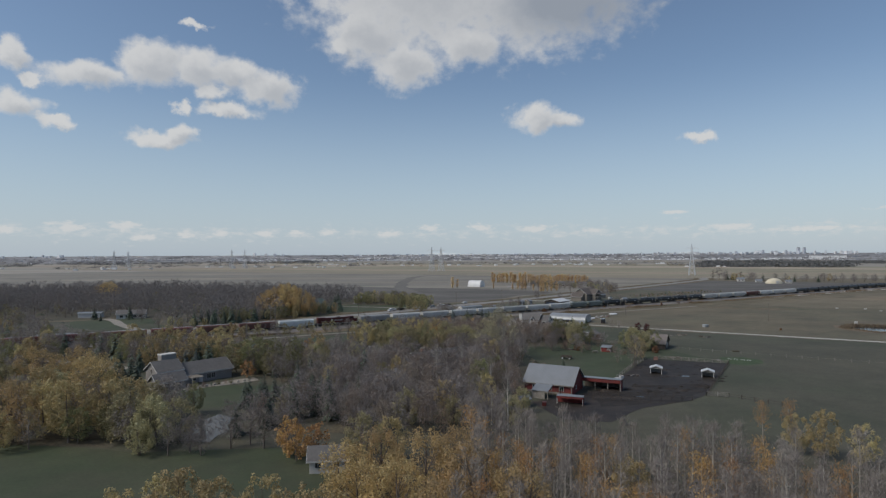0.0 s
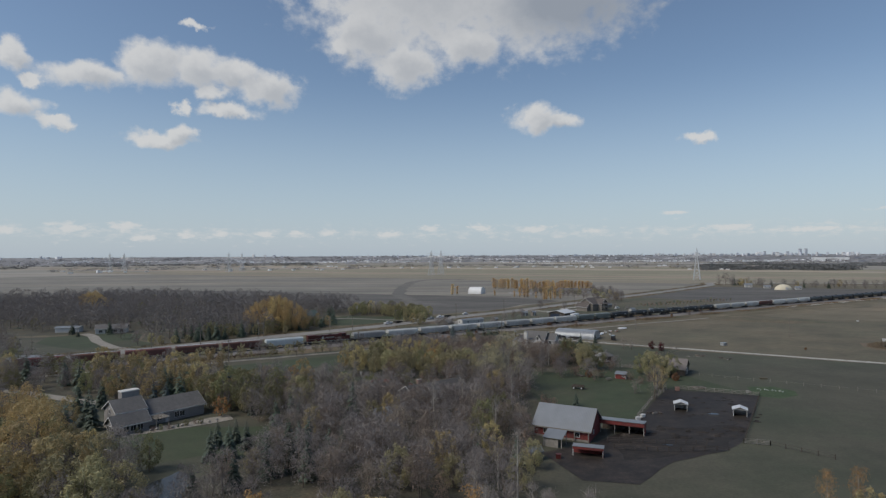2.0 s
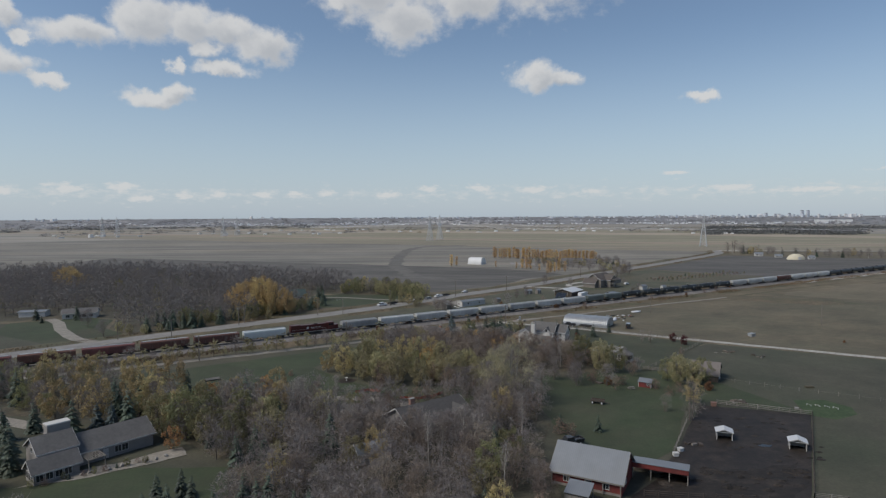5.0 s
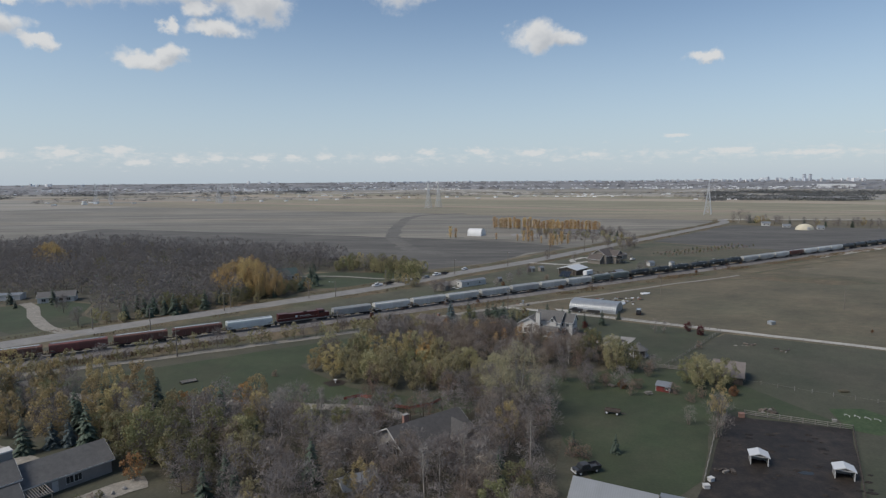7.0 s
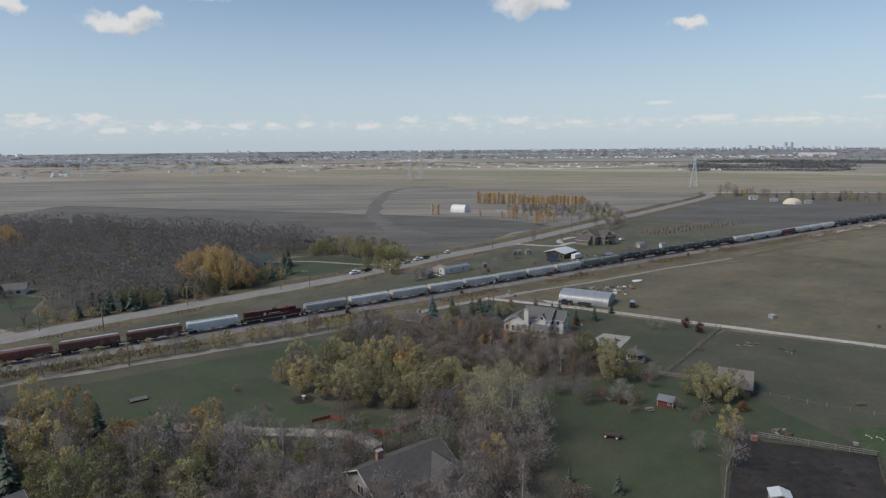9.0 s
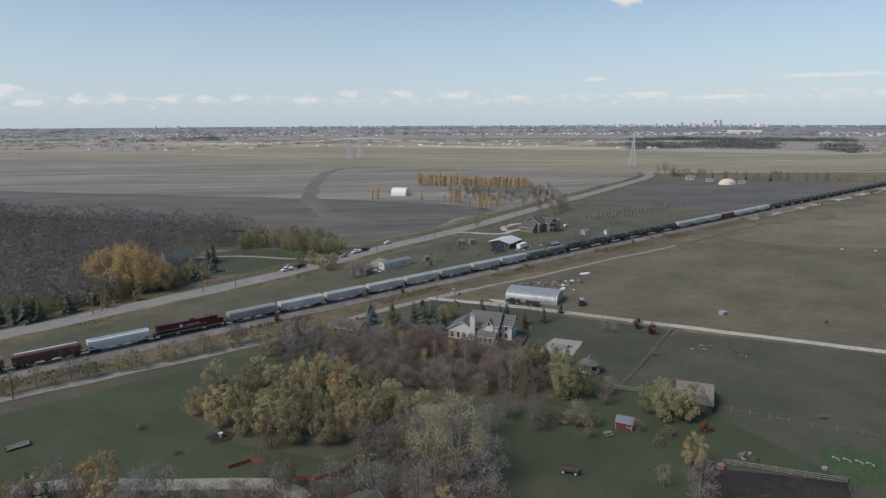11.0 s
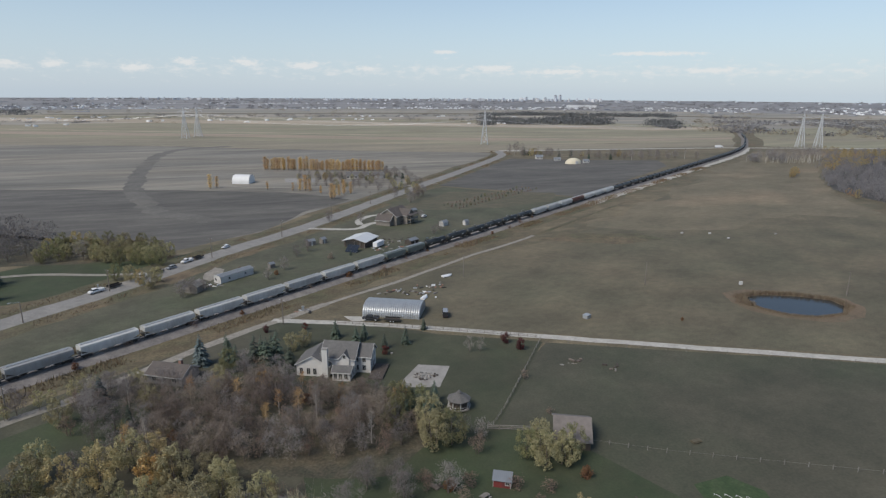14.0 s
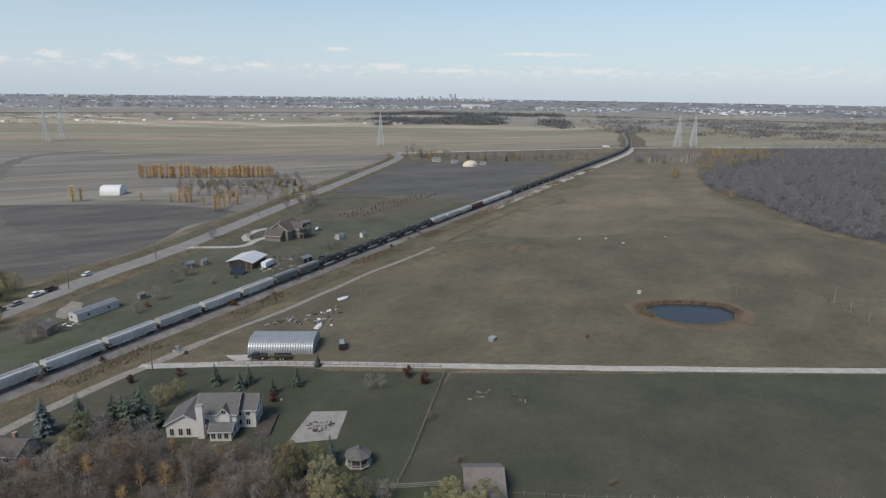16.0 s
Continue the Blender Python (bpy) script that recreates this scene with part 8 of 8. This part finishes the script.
part("hood", bevel_box(0, 1.6, -.4, .4, .7, 1.3, .06), M["loco_red"], tractor)
part("canopy", B(box, (-1.2, .3, -.7, .7, 2.2, 2.3), (-1.1, -1.0, -.6, -.5, .9, 2.2), (-1.1, -1.0, .5, .6, .9, 2.2), (.1, .2, -.6, -.5, .9, 2.2), (.1, .2, .5, .6, .9, 2.2)), M["solar"], tractor)
part("seat", B(box, (-.9, -.3, -.3, .3, .8, 1.3)), M["rubber"], tractor)
wheels_for(tractor, (-.8,), .8, .7)
wheels_for(tractor, (1.2,), .6, .4)


def boat(x, y, rz):
    t = thing("boat", "small white upturned boat on the grass", "boat", pose(x, y, 0, 0, 0, rz), "boats")
    bm = bmesh.new()
    rows = []
    for i in range(9):
        u = -1 + 2 * i / 8
        w = 1.05 * (1 - max(0, u) ** 2.4) * (0.85 + .15 * (1 - u * u)) + .03
        rows.append([bm.verts.new((2.6 * u, w * c, .15 + .75 * s * (1 - .25 * max(0, u)))) for c, s in ((-1, 0), (-.85, .5), (-.45, .9), (0, 1), (.45, .9), (.85, .5), (1, 0))])
    for a, b in zip(rows, rows[1:]):
        for i in range(6):
            bm.faces.new((a[i], a[i + 1], b[i + 1], b[i]))
    bm.faces.new(rows[0])
    part("hull", bm, M["car_white"], t)
    part("gunwale", B(box, (-2.6, 1.6, -1.08, -1.0, .05, .2), (-2.6, 1.6, 1.0, 1.08, .05, .2)), M["black_iron"], t)


boat(100.5, 351.5, 20), boat(82.5, 329.0, 50), boat(139, 453, 10)

# ---- scrap heaps, wagon, benches, jumps and small field things ----
heap_rng = random.Random(21)


def heap(x, y, n, spread, group, label, mats=("grey_wood", "dark_wood", "galvanised", "fabric", "concrete", "brick_red", "black_iron")):
    t = thing("scrap_heap", label, "scrap", pose(x, y, 0), group)
    for k in range(n):
        w, d, h = heap_rng.uniform(.4, 2.2), heap_rng.uniform(.2, .9), heap_rng.uniform(.08, .5)
        p = part("scrap", bevel_box(-w / 2, w / 2, -d / 2, d / 2, 0, h, .03), M[heap_rng.choice(mats)], t)
        p.matrix_basis = pose(heap_rng.gauss(0, spread), heap_rng.gauss(0, spread * .6), 0, heap_rng.uniform(-6, 6), 0, heap_rng.uniform(0, 180))


heap(80, 334, 26, 4.0, "scrap yard", "scattered scrap wood and metal on the grass")
heap(90, 341, 20, 3.0, "scrap yard", "scattered pale scrap and sheeting on the grass")
heap(74, 340, 16, 3.0, "scrap yard", "scattered dark scrap timber on the grass")
heap(97, 418, 34, 5.0, "scrap yard", "stacked lumber and scrap behind the shed")
heap(88, 405, 20, 4.0, "scrap yard", "stacked lumber and scrap behind the shed")
heap(8, 372, 10, 2.0, "scrap yard", "scrap beside the old shack")
heap(38, 330, 6, 1.5, "scrap yard", "rough timber by the lane")
heap(80, 205, 10, 1.6, "branch piles", "pile of dark cut branches", ("dark_wood", "bark", "grey_wood"))
heap(105, 262, 8, 1.8, "branch piles", "pile of dry cut branches", ("dark_wood", "bark", "grey_wood"))
heap(112, 256, 6, 2.0, "branch piles", "pile of dry cut branches", ("dark_wood", "bark", "grey_wood"))
heap(56, 176, 7, 1.2, "branch piles", "old timber along the fence", ("dark_wood", "bark", "grey_wood"))
heap(48, 224, 5, .9, "branch piles", "dark cut logs on the lawn", ("dark_wood", "bark", "grey_wood"))

wagon = thing("hay_wagon", "old dark wooden hay wagon on the lawn", "wagon", pose(42.3, 204.8, 0, 0, 0, -25))
wbed = part("bed", B(box, (-1.8, 1.8, -.8, .8, .7, .82)), M["dark_wood"], wagon)
for k in range(7):
    part("plank", B(box, (-1.8, 1.8, -.8 + k * .23, -.6 + k * .23, .82, .86)), M["dark_wood"], wbed)
part("side_board", B(box, (-1.8, 1.8, -.86, -.8, .7, 1.15), (-1.8, 1.8, .8, .86, .7, 1.15)), M["dark_wood"], wagon)
part("drawbar", B(box, (1.8, 3.2, -.06, .06, .4, .52)), M["dark_wood"], wagon)
wheels_for(wagon, (-1.2, 1.2), .82, .42)


def bench(x, y, rz, name, label, mat):
    t = thing(name, label, "bench", pose(x, y, 0, 0, 0, rz))
    for k in range(4):
        part("slat", B(box, (-.9, .9, -.4 + k * .21, -.22 + k * .21, .72, .77)), M[mat], t)
    for s in (-1, 1):
        part("leg", B(box, (s * .7 - .05, s * .7 + .05, -.4, -.3, 0, .72), (s * .7 - .05, s * .7 + .05, .3, .4, 0, .72)), M[mat], t)
        part("seat", B(box, (-.9, .9, s * .75 - .13, s * .75 + .13, .42, .47)), M[mat], t)
    part("brace", B(box, (-.75, -.65, -.85, .85, .34, .42), (.65, .75, -.85, .85, .34, .42)), M[mat], t)


bench(55.3, 217.3, 20, "picnic_table", "pale wooden picnic table on the lawn", "grey_wood")
logs = thing("log_sled", "grey wooden log sled on the park lawn", "sled", pose(-70, 229.5, 0, 0, 0, 35))
for k in range(7):
    part("log", B(rod, ((-2.0 + .1 * (k % 3), -.9 + k * .28, .45 + .1 * (k % 2)), (2.0, -.9 + k * .28, .45 + .1 * (k % 2)), .16, .15, 8)), M["grey_wood"], logs)
part("runner", B(box, (-2.3, 2.3, -.9, -.75, 0, .3), (-2.3, 2.3, .75, .9, 0, .3)), M["dark_wood"], logs)
field("flower_bed", [(-32, 228), (-29, 231), (-25.5, 229), (-26, 226), (-29.5, 225)], "mud", "dark soil flower bed on the lawn", 0.09, 1.5, .3)
foun = thing("bird_bath", "small white stone bird bath in the bed", "bird bath", pose(-28.4, 228, .09))
part("column", B(rod, ((0, 0, 0), (0, 0, .7), .22, .15, 10)), M["trim"], foun)
part("bowl", B(rod, ((0, 0, .7), (0, 0, .9), .2, .55, 14)), M["trim"], foun)


def snow_fence(pts, label):
    t = thing("snow_fence", label, "fence", None, "orange snow fences")
    for (xa, ya), (xb, yb) in zip(pts, pts[1:]):
        vs = [(xa, ya, .1), (xb, yb, .1), (xb, yb, .9), (xa, ya, .8)]
        d = Vector((yb - ya, xa - xb)).normalized() * .03
        vs += [(x + d.x, y + d.y, z) for x, y, z in vs]
        part("mesh", mesh_of("mesh", vs, [(0, 1, 2, 3), (7, 6, 5, 4), (0, 4, 5, 1), (3, 2, 6, 7), (1, 5, 6, 2), (0, 3, 7, 4)], M["orange_net"]), None, t)
        part("stake", B(box, (xa - .04, xa + .04, ya - .04, ya + .04, 0, 1.3)), M["grey_wood"], t)


snow_fence([(-11, 210), (-7, 208.5), (-2, 210.5), (1, 214)], "sagging orange snow fence round shrubs")
snow_fence([(-24, 215), (-20, 217), (-17, 216)], "sagging orange snow fence round shrubs")
jump_group = "jump poles"
for k, (x, y) in enumerate(((97, 202), (98.8, 201.2), (100.6, 200.2), (102.2, 199.2))):
    t = thing("jump_pole", "white pole on blocks on the turf", "pole", pose(x, y, .07, 0, 0, -75 + k * 3), jump_group)
    part("pole", B(rod, ((-.7, 0, .3), (.7, 0, .3), .045, .045, 8)), M["trim"], t)
    part("block", B(box, (-.7, -.6, -.08, .08, 0, .25), (.6, .7, -.08, .08, 0, .25)), M["trim"], t)


def field_box(x, y, w, h, mat, name, label):
    t = thing(name, label, "box", pose(x, y, 0, 0, 0, heap_rng.uniform(-30, 30)))
    part("body", bevel_box(-w / 2, w / 2, -w / 2.6, w / 2.6, 0, h, .05), M[mat], t)
    part("lid", B(box, (-w / 2 - .06, w / 2 + .06, -w / 2.6 - .06, w / 2.6 + .06, h, h + .07)), M[mat], t)


for a in ((127.9, 290.4, 2.4, 1.2, "galvanised", "stock_tank", "pale metal stock tank in the meadow"), (208, 300, 1.2, 1.3, "trim", "pump_box", "small white pump box by the pond"), (252, 381, 1.1, .6, "trim", "hive_box", "small white box in the meadow"), (266, 375, 1.1, .6, "trim", "hive_box", "small white box in the meadow"),
          (267, 363, 1.1, .6, "trim", "hive_box", "small white box in the meadow"), (300, 362, 1.4, .5, "concrete", "hive_box", "small white box in the meadow"), (92, 199, .8, .5, "concrete", "feed_tub", "pale feed tub on the turf"), (72, 202, 1.2, 1.0, "brick_red", "feed_bin", "rust-brown feed bin by the fence"), (49.5, 170, 1.1, .7, "trim", "feed_tub", "white tub by the paddock fence"), (51.5, 172.5, 1.1, .7, "trim", "feed_tub", "white tub by the paddock fence"),
          (-33, 384.5, .5, 1.3, "trim", "mail_box", "white roadside mail box"), (57, 285.5, .6, .4, "concrete", "garden_block", "pale block on the lawn"), (24, 142, 1.0, .9, "loco_red", "fuel_drum", "red drum by the barn")):
    field_box(*a)
plant("rust", 157, 277, .45, "meadow")
bale = thing("hay_bale", "straw-coloured hay heap in the pasture", "hay", pose(107, 218, 0))
part("straw", bevel_box(-1.3, 1.3, -.7, .7, 0, .5, .2), M["meadow"], bale)

# puddles, mounds and hoof ridges in the paddock
field("puddle", [(69.2, 175.4), (71, 176.0), (72.4, 175.2), (71.6, 174.3), (69.8, 174.4)], "water", "shallow rain puddle in the mud", 0.1, 1.2, .3)
field("puddle", [(48, 150.2), (49.5, 150.6), (51, 150.1), (50, 149.7)], "water", "shallow rain puddle in the mud", 0.11, 1.2, .2)


def mounds(name, spots, key, label):
    """Low uneven heaps of earth."""
    vs, fs = [], []
    rng = random.Random(41)
    for x, y, r, h in spots:
        k, rings, n = len(vs), 4, 12
        vs.append((x, y, h))
        for j in range(1, rings + 1):
            for i in range(n):
                a = 2 * math.pi * i / n
                q = r * j / rings * rng.uniform(.8, 1.2)
                vs.append((x + q * math.cos(a), y + q * math.sin(a) * .6, .06 + (h * (1 - (j / rings) ** 1.6) * rng.uniform(.6, 1.25) if j < rings else -.1)))
        fs += [(k, k + 1 + i, k + 1 + (i + 1) % n) for i in range(n)]
        for j in range(rings - 1):
            for i in range(n):
                a, b = k + 1 + j * n + i, k + 1 + j * n + (i + 1) % n
                fs.append((a, a + n, b + n, b))
    return tagged(new(name, mesh_of(name, vs, fs, M[key])), label, "mud", kind="stuff")


mound_rng = random.Random(8)
mounds("mud_mounds", [(mound_rng.uniform(42, 72), mound_rng.uniform(154, 165), mound_rng.uniform(.7, 2.4), mound_rng.uniform(.15, .5)) for _ in range(40)] + [(mound_rng.uniform(60, 84), mound_rng.uniform(166, 194), mound_rng.uniform(.5, 1.3), mound_rng.uniform(.08, .2)) for _ in range(40)], "mud_wet", "low churned heaps of wet mud")

# ponds
field("pond_bank", [(192.6, 293.8), (203.9, 294.1), (219.7, 285.2), (231.1, 272.9), (229.5, 263.8), (218.6, 256.3), (203.1, 257.8), (192.0, 265.3), (187.6, 275.3), (186.9, 285.2)], "pond_bank", "russet reedy bank of the field pond", 0.07, 4, 1.2)
field("water", [(196.7, 287.5), (204.7, 287.7), (215.8, 281.8), (223.8, 273.6), (222.7, 267.5), (215.0, 262.5), (204.1, 263.5), (196.3, 268.5), (193.2, 275.2), (192.7, 281.8)], "water", "still dark water of the field pond", 0.12, 3, .4)
field("garden_water", [(-54.5, 127), (-51, 136), (-46.5, 133), (-44, 123), (-45.5, 115), (-51, 116)], "water", "still grey water of the garden pond", 0.1, 3, .6)

# ---- reeds, weeds and the far distance ----


def blades(name, spots, h, w, key, label):
    vs, fs = [], []
    rng = random.Random(len(spots))
    for x, y, s in spots:
        a = rng.uniform(0, 6.28)
        lean = Vector((rng.gauss(0, .22), rng.gauss(0, .22), 1)) * h * s * rng.uniform(.6, 1.2)
        d = Vector((math.cos(a), math.sin(a), 0)) * w * .5
        k = len(vs)
        p = Vector((x, y, 0.02))
        vs += [p - d, p + d, p + lean]
        fs.append((k, k + 1, k + 2))
    return tagged(new(name, mesh_of(name, vs, fs, M[key])), label, "plants", kind="stuff")


weed_rng = random.Random(9)
spots = []
POND = [(196.7, 287.5), (204.7, 287.7), (215.8, 281.8), (223.8, 273.6), (222.7, 267.5), (215.0, 262.5), (204.1, 263.5), (196.3, 268.5), (193.2, 275.2), (192.7, 281.8)]
for _ in range(7000):
    i = weed_rng.randrange(len(POND))
    p = Vector(POND[i]).lerp(Vector(POND[(i + 1) % len(POND)]), weed_rng.random())
    out = p - Vector((206.5, 275.0))
    far_side = out.x * .4 + out.y * .9 > -2
    d = abs(weed_rng.gauss(0, 1.6 if far_side else 1.0)) + .2
    if not far_side and weed_rng.random() < .45:
        continue
    p = p + out.normalized() * d
    spots.append((p.x, p.y, (1.0 if far_side else .4) * (1.1 - .12 * d)))
blades("cattails", spots, 1.7, .24, "cattail", "ring of tan cattail reeds round the pond")
spots = []
for s in range(0, 26000):
    i = weed_rng.randrange(_zero - 50, _zero + 95)
    i = max(0, min(len(RAIL_LINE) - 2, i))
    p = RAIL_LINE[i].lerp(RAIL_LINE[i + 1], weed_rng.random())
    d = (RAIL_LINE[i + 1] - RAIL_LINE[i]).normalized()
    o = weed_rng.choice((-1, 1, 1)) * weed_rng.uniform(5.4, 12)
    dens = noise.noise(Vector((p.x, p.y, o)) * .06)
    if dens > -.1:
        spots.append((p.x + d.y * o, p.y - d.x * o, .5 + dens))
blades("track_weeds", spots, 1.5, .3, "tall_weed", "dry russet weeds along the railway")
spots = []
road_line = curve_points(ROAD, 8.0)
for s in range(16000):
    i = weed_rng.randrange(0, len(road_line) - 1)
    p = road_line[i].lerp(road_line[i + 1], weed_rng.random())
    d = (road_line[i + 1] - road_line[i]).normalized()
    o = weed_rng.choice((-1, 1)) * weed_rng.uniform(6.5, 12)
    if noise.noise(Vector((p.x, p.y, o)) * .05) > -.05:
        spots.append((p.x + d.y * o, p.y - d.x * o, .5))
blades("road_weeds", spots, 1.3, .3, "tall_weed", "dry tan weeds in the roadside ditch")


def far_boxes(name, items, key, label, cat="buildings"):
    vs, fs = [], []
    for x, y, w, d, h, rz in items:
        z, c, s = height(x, y) - .5, math.cos(rz), math.sin(rz)
        k = len(vs)
        for zz in (z, z + h):
            for ux, uy in ((-1, -1), (1, -1), (1, 1), (-1, 1)):
                vs.append((x + ux * w / 2 * c - uy * d / 2 * s, y + ux * w / 2 * s + uy * d / 2 * c, zz))
        fs += [tuple(k + i for i in f) for f in ((4, 5, 6, 7), (0, 1, 5, 4), (1, 2, 6, 5), (2, 3, 7, 6), (3, 0, 4, 7))]
    return tagged(new(name, mesh_of(name, vs, [tuple(f) for f in fs], M[key])), label, cat, kind="stuff")


far_rng = random.Random(77)


def polar(az, dist):
    """A place by the angle clockwise from +y, in degrees, and the distance from the middle of the walk."""
    return 10 + dist * math.sin(radians(az)), 70 + dist * math.cos(radians(az))


def far_clumps(name, az0, az1, d0, d1, n, size, key, label):
    """Distant tree rows: many small leaf-like cards of real size in low clumps."""
    vs, fs = [], []
    for _ in range(n):
        az, dist = far_rng.uniform(az0, az1), far_rng.uniform(d0, d1)
        cx, cy = polar(az, dist)
        if noise.noise(Vector((cx, cy, 1)) * .0035) < -.12:
            continue
        s = size * far_rng.uniform(.6, 1.3)
        for _k in range(32):
            p = Vector((cx + far_rng.gauss(0, s * .9), cy + far_rng.gauss(0, s * .9), height(cx, cy) + abs(far_rng.gauss(.35, .3)) * s))
            a = Vector((far_rng.uniform(-1, 1), far_rng.uniform(-1, 1), far_rng.uniform(-.6, 1))).normalized() * s * .19
            b = a.cross(Vector((far_rng.uniform(-1, 1), far_rng.uniform(-1, 1), far_rng.uniform(-1, 1)))).normalized() * s * .15
            k = len(vs)
            vs += [p - a, p + b, p + a, p - b]
            fs.append((k, k + 1, k + 2, k + 3))
    return tagged(new(name, mesh_of(name, vs, fs, M[key])), label, "trees", kind="stuff")


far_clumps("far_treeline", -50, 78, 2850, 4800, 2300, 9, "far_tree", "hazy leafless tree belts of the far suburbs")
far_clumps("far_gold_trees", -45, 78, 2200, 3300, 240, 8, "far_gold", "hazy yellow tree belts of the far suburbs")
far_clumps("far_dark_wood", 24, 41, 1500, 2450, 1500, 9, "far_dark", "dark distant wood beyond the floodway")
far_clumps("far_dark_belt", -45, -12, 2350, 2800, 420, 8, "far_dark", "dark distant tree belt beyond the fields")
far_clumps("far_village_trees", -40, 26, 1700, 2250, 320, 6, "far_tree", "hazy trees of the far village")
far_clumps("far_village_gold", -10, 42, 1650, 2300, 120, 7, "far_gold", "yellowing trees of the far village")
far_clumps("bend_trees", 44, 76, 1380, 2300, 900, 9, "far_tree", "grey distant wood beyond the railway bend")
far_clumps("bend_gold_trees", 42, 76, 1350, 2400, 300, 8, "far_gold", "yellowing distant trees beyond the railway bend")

items = []
for _ in range(1500):
    az, dist = far_rng.uniform(-48, 78), far_rng.choice((2950, 3080, 3220, 3400, 3700)) + far_rng.gauss(0, 30)
    x, y = polar(az, dist)
    if noise.noise(Vector((x, y, 7)) * .002) > -.05:
        items.append((x, y, far_rng.uniform(6, 13), far_rng.uniform(6, 9), far_rng.uniform(3.5, 6), far_rng.uniform(0, 3)))
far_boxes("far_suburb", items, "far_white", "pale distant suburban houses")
items = []
for _ in range(150):
    az, dist = far_rng.uniform(-38, 36), far_rng.choice((1640, 1800, 2050)) + far_rng.gauss(0, 30)
    x, y = polar(az, dist)
    if noise.noise(Vector((x, y, 3)) * .004) > 0:
        items.append((x, y, far_rng.uniform(7, 13), far_rng.uniform(6, 8), far_rng.uniform(3, 4.5), far_rng.uniform(0, 3)))
far_boxes("far_village", items, "far_white", "pale distant village houses")
items = []
for _ in range(90):
    az, dist = far_rng.uniform(-45, 76), far_rng.uniform(2600, 4300)
    x, y = polar(az, dist)
    items.append((x, y, far_rng.uniform(25, 60), far_rng.uniform(12, 24), far_rng.uniform(3, 6), far_rng.uniform(-.4, .4)))
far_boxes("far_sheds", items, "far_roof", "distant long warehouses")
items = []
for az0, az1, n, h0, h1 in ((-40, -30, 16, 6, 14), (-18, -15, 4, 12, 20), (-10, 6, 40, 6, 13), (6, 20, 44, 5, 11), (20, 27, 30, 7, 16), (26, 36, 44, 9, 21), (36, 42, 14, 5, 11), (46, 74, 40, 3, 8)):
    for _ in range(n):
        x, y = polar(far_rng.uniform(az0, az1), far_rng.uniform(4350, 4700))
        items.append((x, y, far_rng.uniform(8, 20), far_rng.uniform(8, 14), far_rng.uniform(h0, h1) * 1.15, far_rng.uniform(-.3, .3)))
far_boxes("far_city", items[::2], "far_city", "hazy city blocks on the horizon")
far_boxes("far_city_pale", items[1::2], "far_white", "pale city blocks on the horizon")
for az, h, w in ((31.2, 40, 17), (31.62, 40, 15), (30.3, 22, 14), (28.6, 24, 14)):
    x, y = polar(az, 4560)
    t = thing("office_tower", "hazy grey-blue office tower on the horizon", "tower", pose(x, y, height(x, y)), "downtown towers")
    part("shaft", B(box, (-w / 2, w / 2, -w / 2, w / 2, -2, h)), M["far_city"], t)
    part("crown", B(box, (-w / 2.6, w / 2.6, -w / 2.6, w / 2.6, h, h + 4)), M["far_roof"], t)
x, y = polar(33.4, 3300)
t = thing("apartment_slab", "long pale apartment block in the distance", "building", pose(x, y, height(x, y), 0, 0, -28))
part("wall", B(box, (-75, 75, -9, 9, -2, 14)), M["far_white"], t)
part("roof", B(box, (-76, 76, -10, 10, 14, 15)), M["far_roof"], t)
# grain truck on the far road
gt = thing("lorry", "white box lorry on the section road", "lorry", pose(700, 797, .3, 0, 0, -12))
part("box", B(box, (-6, 3, -1.25, 1.25, 1.1, 4.0)), M["car_white"], gt)
part("cab", bevel_box(3.2, 5.4, -1.2, 1.2, .6, 3.0, .15), M["car_white"], gt)
part("chassis", B(box, (-6, 5, -1, 1, .7, 1.1)), M["black_iron"], gt)
wheels_for(gt, (-4.5, -3.3, 4.3), 1.1, .5)
